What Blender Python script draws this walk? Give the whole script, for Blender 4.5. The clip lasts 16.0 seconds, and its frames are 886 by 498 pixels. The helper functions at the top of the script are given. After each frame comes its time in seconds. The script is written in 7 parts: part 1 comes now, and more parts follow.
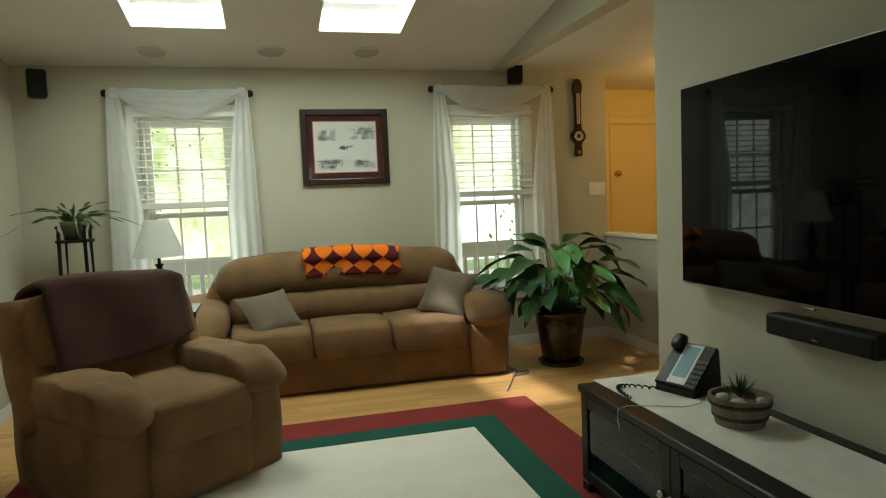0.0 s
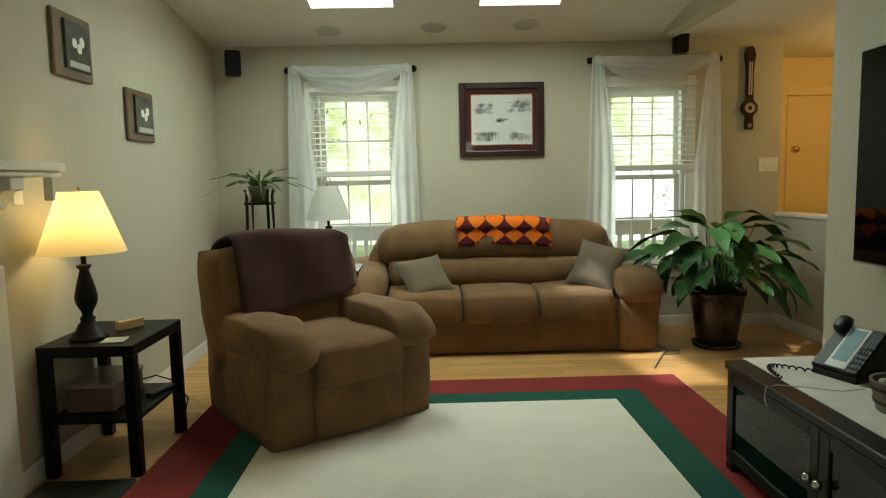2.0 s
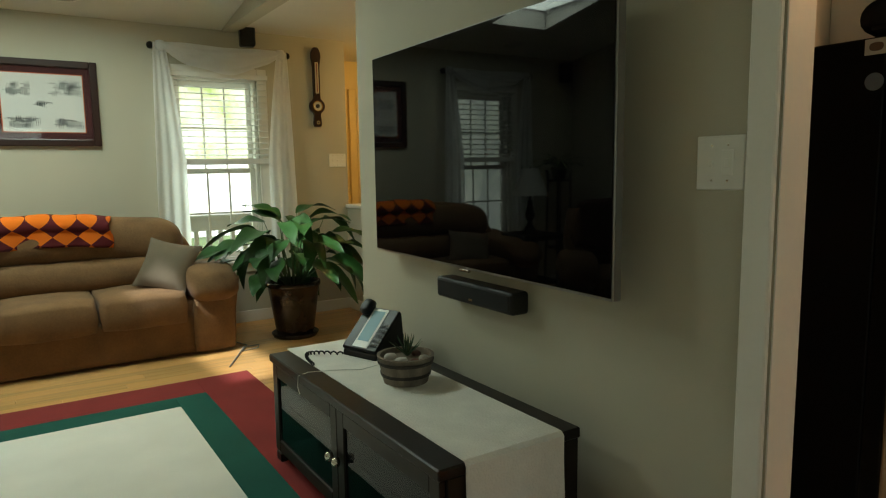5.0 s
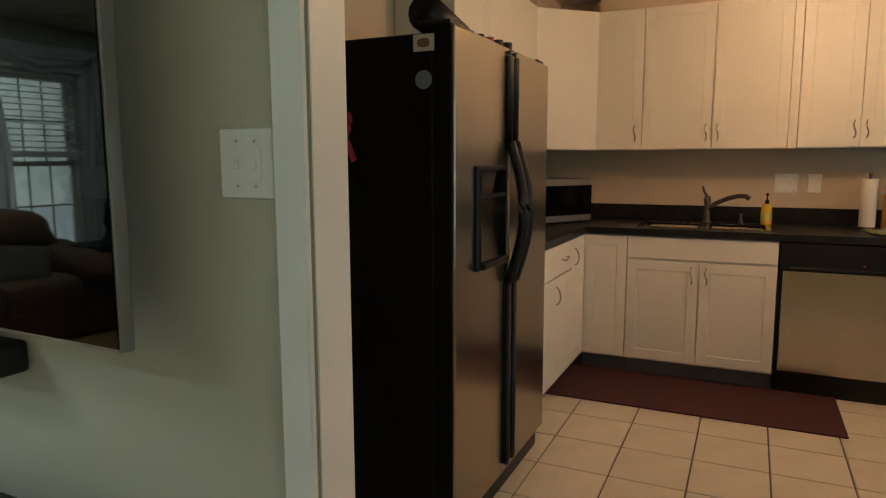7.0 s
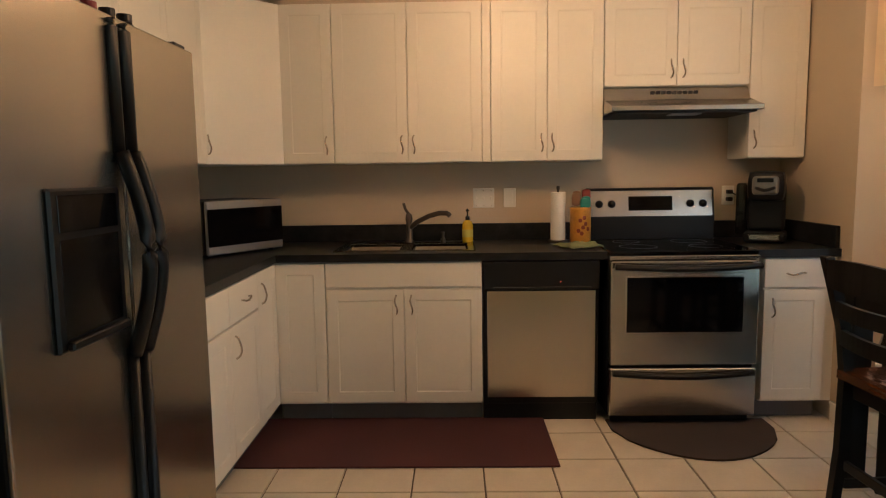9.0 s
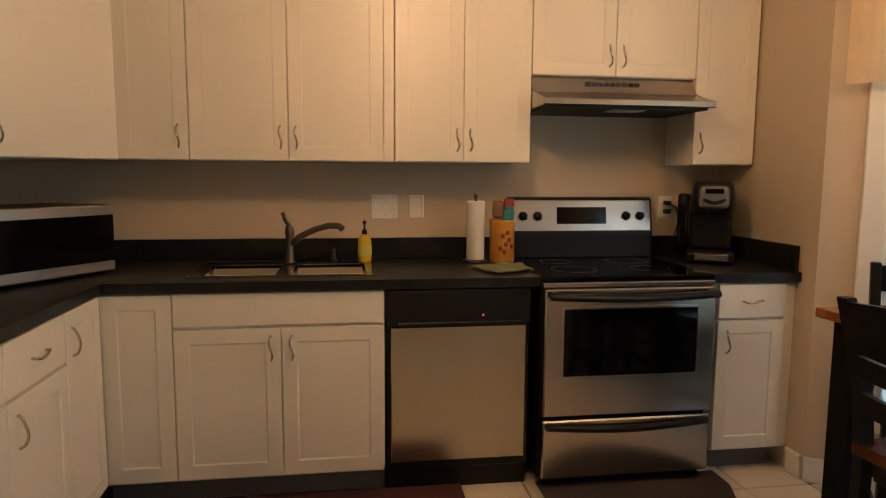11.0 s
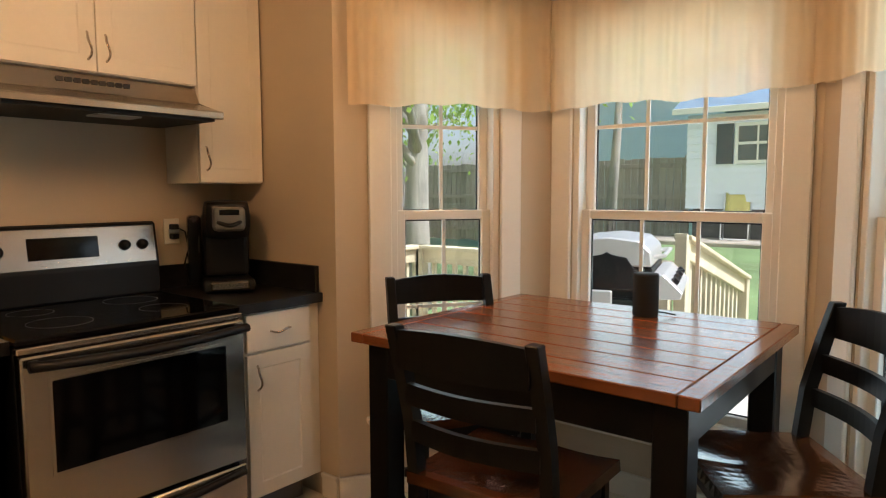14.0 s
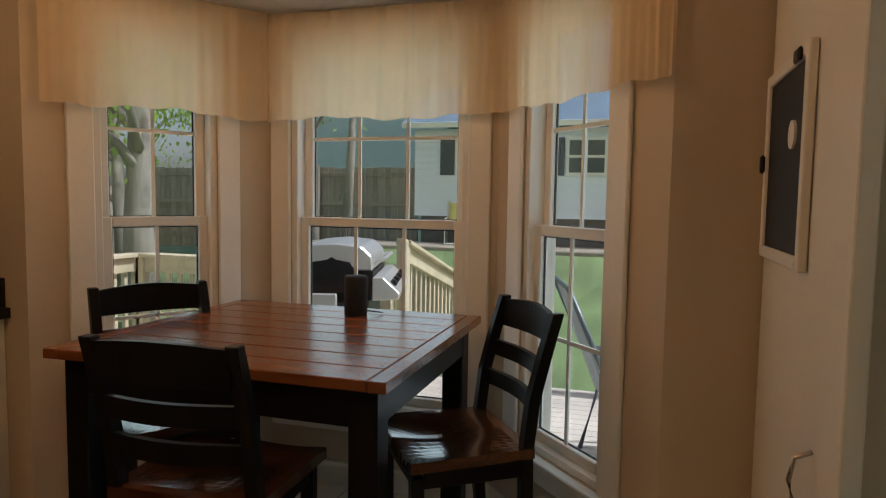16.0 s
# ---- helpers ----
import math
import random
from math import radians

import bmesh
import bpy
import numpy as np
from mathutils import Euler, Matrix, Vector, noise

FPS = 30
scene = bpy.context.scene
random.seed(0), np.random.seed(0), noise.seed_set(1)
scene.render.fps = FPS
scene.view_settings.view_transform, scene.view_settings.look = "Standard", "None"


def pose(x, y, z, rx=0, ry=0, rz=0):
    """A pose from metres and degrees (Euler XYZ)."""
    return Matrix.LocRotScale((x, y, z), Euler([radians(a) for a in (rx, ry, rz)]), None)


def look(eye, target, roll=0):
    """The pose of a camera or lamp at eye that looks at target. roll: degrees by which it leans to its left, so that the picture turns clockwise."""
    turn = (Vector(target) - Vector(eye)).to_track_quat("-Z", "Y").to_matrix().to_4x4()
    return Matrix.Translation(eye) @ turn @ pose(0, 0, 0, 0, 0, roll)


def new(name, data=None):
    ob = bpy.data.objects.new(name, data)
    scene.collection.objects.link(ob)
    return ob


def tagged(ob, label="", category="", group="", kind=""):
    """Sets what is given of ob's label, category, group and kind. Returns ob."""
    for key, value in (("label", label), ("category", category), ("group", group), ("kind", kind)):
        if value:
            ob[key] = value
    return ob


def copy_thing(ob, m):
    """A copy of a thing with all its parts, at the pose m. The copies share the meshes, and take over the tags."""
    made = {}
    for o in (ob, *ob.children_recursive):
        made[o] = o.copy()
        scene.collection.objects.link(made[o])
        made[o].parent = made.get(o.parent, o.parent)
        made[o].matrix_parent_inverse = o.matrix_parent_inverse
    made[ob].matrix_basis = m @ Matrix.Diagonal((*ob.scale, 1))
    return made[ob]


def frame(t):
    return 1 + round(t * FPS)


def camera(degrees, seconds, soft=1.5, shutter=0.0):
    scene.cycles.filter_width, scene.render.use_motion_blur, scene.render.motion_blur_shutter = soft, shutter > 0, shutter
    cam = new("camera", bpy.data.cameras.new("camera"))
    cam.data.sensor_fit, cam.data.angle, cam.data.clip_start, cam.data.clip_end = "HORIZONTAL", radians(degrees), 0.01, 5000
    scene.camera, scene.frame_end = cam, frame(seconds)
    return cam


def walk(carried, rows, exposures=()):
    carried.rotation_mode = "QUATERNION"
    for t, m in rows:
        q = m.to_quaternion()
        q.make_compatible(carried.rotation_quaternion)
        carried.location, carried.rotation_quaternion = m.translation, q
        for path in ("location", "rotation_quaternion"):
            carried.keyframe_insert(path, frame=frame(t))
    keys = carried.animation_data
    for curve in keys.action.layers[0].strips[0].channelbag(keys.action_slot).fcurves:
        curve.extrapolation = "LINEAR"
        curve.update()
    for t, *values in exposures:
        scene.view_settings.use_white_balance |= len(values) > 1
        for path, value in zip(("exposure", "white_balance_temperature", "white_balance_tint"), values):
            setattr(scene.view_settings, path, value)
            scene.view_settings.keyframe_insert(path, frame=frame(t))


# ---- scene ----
cam = camera(68.0, 16.0, soft=1.15)
PATH = [
    (0, (-0.039, 0.39, 1.362), (0.47, 2.318, 1.207), -2.3),
    (0.5, (-0.02, 0.342, 1.357), (0.352, 2.302, 1.217), -2.2),
    (1, (0.022, 0.292, 1.343), (0.283, 2.27, 1.196), -1.7),
    (1.5, (0.014, 0.273, 1.329), (0.18, 2.258, 1.153), -1.4),
    (2, (-0.01, 0.264, 1.309), (0.027, 2.253, 1.103), -1.2),
    (2.5, (-0.017, 0.261, 1.306), (-0.103, 2.246, 1.078), -1.0),
    (3, (-0.004, 0.253, 1.297), (-0.165, 2.232, 1.057), -0.9),
    (3.5, (0.087, 0.22, 1.285), (0.005, 2.201, 1.022), -0.6),
    (4, (0.206, 0.219, 1.283), (0.416, 2.189, 1.011), -0.3),
    (4.5, (0.305, 0.24, 1.285), (0.947, 2.116, 1.025), -0.2),
    (5, (0.37, 0.254, 1.31), (1.455, 1.916, 1.064), -0.8),
    (5.2, (0.398, 0.26, 1.317), (1.603, 1.838, 1.077), -1.0),
    (7.3, (0.942, 0.382, 1.315), (2.793, 1.093, 1.053), -0.5),
    (7.5, (0.991, 0.386, 1.314), (2.874, 1.008, 1.055), -0.9),
    (8, (1.166, 0.38, 1.3), (3.107, 0.787, 1.042), -1.5),
    (8.5, (1.357, 0.338, 1.298), (3.334, 0.527, 1.057), -1.4),
    (9, (1.536, 0.344, 1.318), (3.523, 0.384, 1.093), -0.8),
    (9.2, (1.609, 0.355, 1.323), (3.597, 0.332, 1.106), -0.7),
    (11.3, (2.401, 0.363, 1.334), (4.351, -0.024, 1.113), 0.5),
    (11.5, (2.463, 0.345, 1.331), (4.395, -0.126, 1.116), 0.5),
    (12, (2.588, 0.299, 1.332), (4.455, -0.38, 1.111), 0.0),
    (12.5, (2.639, 0.209, 1.335), (4.43, -0.654, 1.114), 0.1),
    (13, (2.703, 0.217, 1.344), (4.346, -0.902, 1.124), 0.6),
    (13.5, (2.742, 0.228, 1.345), (4.197, -1.131, 1.151), 0.1),
    (14, (2.724, 0.237, 1.351), (3.978, -1.312, 1.175), -0.1),
    (14.5, (2.697, 0.253, 1.35), (3.754, -1.437, 1.194), -0.1),
    (15, (2.651, 0.277, 1.364), (3.531, -1.514, 1.216), 0.2),
    (15.5, (2.601, 0.298, 1.365), (3.329, -1.559, 1.222), 0.7),
    (16, (2.564, 0.313, 1.363), (3.139, -1.596, 1.21), 0.9),
]
walk(cam, [(t, look(eye, target, roll)) for t, eye, target, roll in PATH], exposures=[(0.0, -0.26, 6500, 10), (2.0, -0.18, 6500, 9), (3.0, -0.16, 6500, 8), (4.4, -0.14, 6400, 3), (5.0, -0.12, 6450, 6), (8.0, 0.6, 5350, 9), (12.0, 0.46, 5950, 12), (15.4, 0.46, 6150, 14), (16.0, -0.55, 6150, 14)])

# ---- world, sun and large lights ----
world = bpy.data.worlds.new("sky")
world.use_nodes = True
scene.world = world
_wn = world.node_tree.nodes
_sky = _wn.new("ShaderNodeTexSky")
_sky.sky_type = "NISHITA"
_sky.sun_disc = False
_sky.sun_elevation, _sky.sun_rotation = radians(52), radians(-93)
_sky.air_density, _sky.dust_density = 1.0, 3.0
world.node_tree.links.new(_sky.outputs[0], _wn["Background"].inputs[0])
_wn["Background"].inputs[1].default_value = 0.15


def lamp(name, kind, energy, colour, m, size=0.1, size_y=None, angle=None):
    data = bpy.data.lights.new(name, kind)
    data.energy, data.color = energy, colour
    if kind == "AREA":
        data.size = size
        if size_y:
            data.shape, data.size_y = "RECTANGLE", size_y
    elif kind == "SUN":
        data.angle = radians(angle)
    else:
        data.shadow_soft_size = size
    ob = new(name, data)
    ob.matrix_world = m
    return ob


lamp("sun", "SUN", 5.0, (0.96, 0.97, 0.96), look((0, 0, 0), (0.60, 0.03, -0.78)), angle=2.0)
SKY_TINT = (0.84, 1.0, 0.86)
# daylight in the window and skylight openings
lamp("window_daylight", "AREA", 9, SKY_TINT, pose(-0.6, 6.03, 1.28, -90, 0, 0), 0.72, 1.45)
lamp("window_daylight", "AREA", 9, SKY_TINT, pose(1.88, 6.03, 1.28, -90, 0, 0), 0.72, 1.45)
lamp("skylight_daylight", "AREA", 26, SKY_TINT, pose(-0.535, 4.65, 2.72, 0, 0, 0), 0.52, 0.94)
lamp("skylight_daylight", "AREA", 26, SKY_TINT, pose(0.67, 4.65, 2.72, 0, 0, 0), 0.52, 0.94)
BAY_TINT = (0.72, 0.95, 1.0)
lamp("bay_daylight", "AREA", 2.6, BAY_TINT, pose(4.715, -2.14, 1.2, 90, 0, 51), 0.4, 1.6)
lamp("bay_daylight", "AREA", 5, BAY_TINT, pose(3.755, -2.59, 1.2, 90, 0, 0), 0.75, 1.6)
lamp("bay_daylight", "AREA", 2.6, BAY_TINT, pose(2.775, -2.2, 1.2, 90, 0, -45), 0.4, 1.6)
WARM = (1.0, 0.545, 0.235)
lamp("kitchen_ceiling_bulb", "POINT", 22, WARM, pose(4.10, 0.02, 2.24), 0.12)
lamp("dining_ceiling_bulb", "POINT", 11.5, WARM, pose(3.725, -1.43, 2.24), 0.12)
# Fill lamp from behind, set in an unseen window added on the south side.
lamp("south_window_daylight", "AREA", 10, SKY_TINT, pose(0.1, -2.22, 1.35, 90, 0, 0), 1.6, 1.5)
lamp("foyer_bulb", "POINT", 26, (1.0, 0.62, 0.22), pose(3.9, 5.3, 2.15), 0.1)
lamp("table_lamp_bulb", "POINT", 4.6, (1.0, 0.74, 0.34), pose(-1.61, 3.30, 1.16), 0.035)

# ---- materials ----
MATS = {}


def nodes_of(name):
    m = bpy.data.materials.new(name)
    m.use_nodes = True
    nt = m.node_tree
    return m, nt, nt.nodes["Principled BSDF"]


def surface(name, col, rough=0.5, metal=0.0, var=0.1, scale=3.0, fine=80.0, bump=0.08, stretch=(1, 1, 1), sheen=0.0, coat=0.0, rand=0.0, spec=None):
    """A painted, woven, wooden or metal surface: broad and fine variation of colour and relief, in metres."""
    if name in MATS:
        return MATS[name]
    m, nt, b = nodes_of(name)
    L = nt.links.new
    tc = nt.nodes.new("ShaderNodeTexCoord")
    mp = nt.nodes.new("ShaderNodeMapping")
    mp.inputs["Scale"].default_value = stretch
    L(tc.outputs["Object"], mp.inputs[0])
    n1, n2 = nt.nodes.new("ShaderNodeTexNoise"), nt.nodes.new("ShaderNodeTexNoise")
    for n, s, d in ((n1, scale, 3.0), (n2, fine, 4.0)):
        n.inputs["Scale"].default_value, n.inputs["Detail"].default_value = s, d
        L(mp.outputs[0], n.inputs["Vector"])
    add = nt.nodes.new("ShaderNodeMath")
    add.operation = "MULTIPLY_ADD"
    L(n2.outputs[0], add.inputs[0])
    add.inputs[1].default_value = 0.4
    L(n1.outputs[0], add.inputs[2])
    fac = add
    if rand:
        oi = nt.nodes.new("ShaderNodeObjectInfo")
        ra = nt.nodes.new("ShaderNodeMath")
        ra.operation = "MULTIPLY_ADD"
        L(oi.outputs["Random"], ra.inputs[0])
        ra.inputs[1].default_value = rand
        L(add.outputs[0], ra.inputs[2])
        fac = ra
    ramp = nt.nodes.new("ShaderNodeValToRGB")
    e = ramp.color_ramp.elements
    e[0].position, e[1].position = 0.4, 1.05 if not rand else 1.0
    e[0].color = (*[c * (1 - var) for c in col], 1)
    e[1].color = (*[min(1, c * (1 + var)) for c in col], 1)
    L(fac.outputs[0], ramp.inputs[0])
    L(ramp.outputs[0], b.inputs["Base Color"])
    bp = nt.nodes.new("ShaderNodeBump")
    bp.inputs["Strength"].default_value, bp.inputs["Distance"].default_value = bump, 0.004
    L(n2.outputs[0], bp.inputs["Height"])
    L(bp.outputs[0], b.inputs["Normal"])
    b.inputs["Roughness"].default_value, b.inputs["Metallic"].default_value = rough, metal
    if metal > 0.9 and "stainless" in name:
        b.inputs["Anisotropic"].default_value = 0.65
    b.inputs["Sheen Weight"].default_value, b.inputs["Coat Weight"].default_value = sheen, coat
    if spec is not None:
        b.inputs["Specular IOR Level"].default_value = spec
    MATS[name] = m
    return m


def glass(name="window_glass", tint=(1, 1, 1), gloss=1.0):
    if name in MATS:
        return MATS[name]
    m, nt, b = nodes_of(name)
    nt.nodes.remove(b)
    tr, gl, mx, lw, pw, fr = (nt.nodes.new("ShaderNode" + k) for k in ("BsdfTransparent", "BsdfGlossy", "MixShader", "LayerWeight", "Math", "Math"))
    tr.inputs[0].default_value = (*tint, 1)
    gl.inputs["Roughness"].default_value = 0.02
    gl.inputs[0].default_value = (gloss, gloss, gloss, 1)
    pw.operation, fr.operation = "POWER", "MULTIPLY_ADD"
    pw.inputs[1].default_value = 4.5
    nt.links.new(lw.outputs["Facing"], pw.inputs[0])
    nt.links.new(pw.outputs[0], fr.inputs[0])
    fr.inputs[1].default_value, fr.inputs[2].default_value = 0.55, 0.035
    nt.links.new(fr.outputs[0], mx.inputs[0])
    nt.links.new(tr.outputs[0], mx.inputs[1])
    nt.links.new(gl.outputs[0], mx.inputs[2])
    nt.links.new(mx.outputs[0], nt.nodes["Material Output"].inputs[0])
    MATS[name] = m
    return m


def cloth(name, col, through_light=0.5, clear=0.0):
    """Thin cloth that lets light through."""
    if name in MATS:
        return MATS[name]
    m, nt, b = nodes_of(name)
    nt.nodes.remove(b)
    L = nt.links.new
    df, tl, tr, m1, m2 = (nt.nodes.new("ShaderNode" + k) for k in ("BsdfDiffuse", "BsdfTranslucent", "BsdfTransparent", "MixShader", "MixShader"))
    tc, wv, nz, bp = (nt.nodes.new("ShaderNode" + k) for k in ("TexCoord", "TexNoise", "TexNoise", "Bump"))
    for n, s in ((wv, 350.0), (nz, 7.0)):
        n.inputs["Scale"].default_value = s
        L(tc.outputs["Object"], n.inputs["Vector"])
    ramp = nt.nodes.new("ShaderNodeValToRGB")
    ramp.color_ramp.elements[0].color = (*[c * 0.88 for c in col], 1)
    ramp.color_ramp.elements[1].color = (*col, 1)
    L(nz.outputs[0], ramp.inputs[0])
    L(wv.outputs[0], bp.inputs["Height"])
    bp.inputs["Strength"].default_value, bp.inputs["Distance"].default_value = 0.2, 0.001
    for n in (df, tl):
        L(ramp.outputs[0], n.inputs[0])
        L(bp.outputs[0], n.inputs["Normal"])
    m1.inputs[0].default_value, m2.inputs[0].default_value = through_light, clear
    L(df.outputs[0], m1.inputs[1])
    L(tl.outputs[0], m1.inputs[2])
    L(m1.outputs[0], m2.inputs[1])
    L(tr.outputs[0], m2.inputs[2])
    L(m2.outputs[0], nt.nodes["Material Output"].inputs[0])
    MATS[name] = m
    return m


def glow(name, col, strength):
    m, nt, b = nodes_of(name)
    b.inputs["Base Color"].default_value = (*col, 1)
    b.inputs["Emission Color"].default_value = (*col, 1)
    b.inputs["Emission Strength"].default_value = strength
    return m


PAINT = surface("greige_wall_paint", (0.50, 0.47, 0.37), 0.75, var=0.05, scale=1.3, fine=220, bump=0.12)
KPAINT = surface("tan_kitchen_paint", (0.56, 0.47, 0.35), 0.7, var=0.05, scale=1.3, fine=220, bump=0.12)
YPAINT = surface("yellow_foyer_paint", (0.78, 0.62, 0.30), 0.7, var=0.05, scale=1.2, fine=200, bump=0.1)
CEIL = surface("ceiling_white", (0.72, 0.70, 0.64), 0.85, var=0.04, scale=2, fine=160, bump=0.25)
TRIM = surface("white_trim_paint", (0.78, 0.76, 0.70), 0.4, var=0.04, scale=4, fine=60, bump=0.04)
CABW = surface("white_cabinet_paint", (0.74, 0.71, 0.63), 0.38, var=0.04, scale=3, fine=50, bump=0.03)
OAK = surface("honey_oak_plank", (0.50, 0.28, 0.10), 0.28, var=0.35, scale=2.5, fine=45, bump=0.06, stretch=(1, 14, 8), rand=0.55)
TILE = surface("cream_floor_tile", (0.60, 0.54, 0.44), 0.35, var=0.10, scale=6, fine=70, bump=0.05, rand=0.2)
GROUT = surface("brown_grout", (0.13, 0.10, 0.075), 0.9, var=0.2, fine=200, bump=0.2)
BLACK = surface("black_brown_wood_finish", (0.005, 0.0045, 0.004), 0.40, var=0.25, scale=5, fine=60, bump=0.04, stretch=(1, 1, 6), spec=0.22)
DARKWOOD = surface("dark_espresso_wood", (0.014, 0.009, 0.007), 0.34, var=0.3, scale=4, fine=40, bump=0.05, stretch=(6, 1, 6), spec=0.25)
SUEDE = surface("brown_microfibre", (0.185, 0.099, 0.041), 0.92, var=0.30, scale=5, fine=70, bump=0.32, sheen=0.05)
PILLOW = surface("taupe_pillow_cloth", (0.15, 0.116, 0.078), 0.95, var=0.12, scale=8, fine=300, bump=0.4, sheen=0.04)
THROW = surface("maroon_fleece", (0.055, 0.020, 0.014), 1.0, var=0.2, scale=6, fine=200, bump=0.5, sheen=0.04)
STEEL = surface("brushed_stainless", (0.50, 0.455, 0.39), 0.22, 1.0, var=0.06, scale=4.0, fine=60, bump=0.012, stretch=(1, 1, 0.03))
STEELH = surface("brushed_stainless_level", (0.48, 0.445, 0.40), 0.24, 1.0, var=0.12, scale=5.0, fine=90, bump=0.03, stretch=(0.03, 1, 1))
CHROME = surface("satin_nickel", (0.55, 0.50, 0.44), 0.22, 1.0, var=0.05, fine=40, bump=0.01)
BRASS = surface("polished_brass", (0.70, 0.48, 0.18), 0.22, 1.0, var=0.06, fine=40, bump=0.01)
PLASTIC = surface("black_plastic", (0.007, 0.007, 0.0075), 0.38, var=0.2, fine=300, bump=0.06, spec=0.3)
GLOSSBLK = surface("gloss_black_glass", (0.003, 0.003, 0.0035), 0.08, var=0.1, fine=10, bump=0.0, spec=0.2)
SCREEN = surface("television_screen", (0.002, 0.002, 0.0025), 0.025, var=0.1, fine=10, bump=0.0, spec=0.14)
WHITEP = surface("white_plastic", (0.78, 0.77, 0.72), 0.35, var=0.03, fine=40, bump=0.01)
COUNTER = surface("slate_laminate", (0.012, 0.012, 0.0125), 0.34, var=0.75, scale=14, fine=60, bump=0.05, spec=0.3)
GLASS = glass()
SHEER = cloth("white_sheer_voile", (0.97, 0.98, 0.99), 0.68, 0.03)
VALANCE = cloth("cream_valance_cotton", (0.93, 0.77, 0.53), 0.52, 0.17)
LINEN = cloth("cream_lampshade_linen", (0.90, 0.80, 0.50), 0.5, 0.0)

# ---- mesh helpers ----


def part(name, bm, material, parent=None, label="", smooth=False):
    me = bpy.data.meshes.new(name)
    bmesh.ops.recalc_face_normals(bm, faces=bm.faces)
    bm.to_mesh(me)
    bm.free()
    me.materials.append(material)
    if smooth:
        me.polygons.foreach_set("use_smooth", [True] * len(me.polygons))
    ob = new(name, me)
    ob.parent = parent
    if label:
        ob["label"] = label
    return ob


def again(ob, parent, m=None):
    """The same mesh as a further part."""
    c = ob.copy()
    scene.collection.objects.link(c)
    c.parent = parent
    if m is not None:
        c.matrix_basis = m
    return c


def thing(name, label, category, m=None, group="", kind=""):
    ob = new(name)
    ob.empty_display_size = 0.05
    if m is not None:
        ob.matrix_basis = m
    return tagged(ob, label, category, group, kind)


def structure(ob, label="", category=""):
    return tagged(ob, label, category, kind="structure")


def box(bm, a, b, bev=0.0, seg=1, m=None):
    """A box between two corners, with its edges bevelled."""
    r = bmesh.ops.create_cube(bm, size=1.0)
    vs = r["verts"]
    c = [(p + q) / 2 for p, q in zip(a, b)]
    s = [abs(q - p) for p, q in zip(a, b)]
    for v in vs:
        v.co = Vector((c[0] + v.co.x * s[0], c[1] + v.co.y * s[1], c[2] + v.co.z * s[2]))
        if m is not None:
            v.co = m @ v.co
    if bev:
        es = list({e for v in vs for e in v.link_edges})
        bmesh.ops.bevel(bm, geom=es, offset=min(bev, 0.49 * min(s)), segments=seg, profile=0.5, affect="EDGES")
    return bm


def boxes(*specs, bev=0.0, seg=1):
    bm = bmesh.new()
    for a, b in specs:
        box(bm, a, b, bev, seg)
    return bm


def lathe(profile, seg=24, bm=None, at=(0, 0, 0), hollow=False):
    """A turned shape from (radius, height) pairs."""
    bm = bm or bmesh.new()
    rings = []
    for r, z in profile:
        rings.append([bm.verts.new((at[0] + r * math.cos(2 * math.pi * k / seg), at[1] + r * math.sin(2 * math.pi * k / seg), at[2] + z)) for k in range(seg)])
    for p, q in zip(rings, rings[1:]):
        for k in range(seg):
            bm.faces.new((p[k], p[(k + 1) % seg], q[(k + 1) % seg], q[k]))
    if hollow:
        for k in range(seg):
            bm.faces.new((rings[-1][k], rings[-1][(k + 1) % seg], rings[0][(k + 1) % seg], rings[0][k]))
        return bm
    if profile[0][0] > 1e-4:
        bm.faces.new(rings[0])
    if profile[-1][0] > 1e-4:
        bm.faces.new(rings[-1])
    bmesh.ops.remove_doubles(bm, verts=bm.verts, dist=1e-5)
    return bm


def tube(points, r, seg=8, bm=None, flat=1.0, taper=None):
    """A rod along points; flat squeezes its section in height; taper gives the end's share of r."""
    bm = bm or bmesh.new()
    pts = [Vector(p) for p in points]
    rings, n = [], len(pts)
    for i, p in enumerate(pts):
        d = (pts[min(i + 1, n - 1)] - pts[max(i - 1, 0)]).normalized()
        side = d.cross(Vector((0, 0, 1)))
        side = side.normalized() if side.length > 0.02 else Vector((1, 0, 0))
        up = side.cross(d).normalized()
        rr = r * (1 + (taper - 1) * i / (n - 1)) if taper is not None else r
        rings.append([bm.verts.new(p + side * rr * math.cos(a) + up * rr * flat * math.sin(a)) for a in (2 * math.pi * k / seg for k in range(seg))])
    for p, q in zip(rings, rings[1:]):
        for k in range(seg):
            bm.faces.new((p[k], p[(k + 1) % seg], q[(k + 1) % seg], q[k]))
    bm.faces.new(rings[0])
    bm.faces.new(rings[-1])
    return bm


def arc(p0, p1, bow, n=8):
    """Points from p0 to p1 bowed by the vector bow."""
    p0, p1, bow = Vector(p0), Vector(p1), Vector(bow)
    return [p0.lerp(p1, k / n) + bow * math.sin(math.pi * k / n) for k in range(n + 1)]


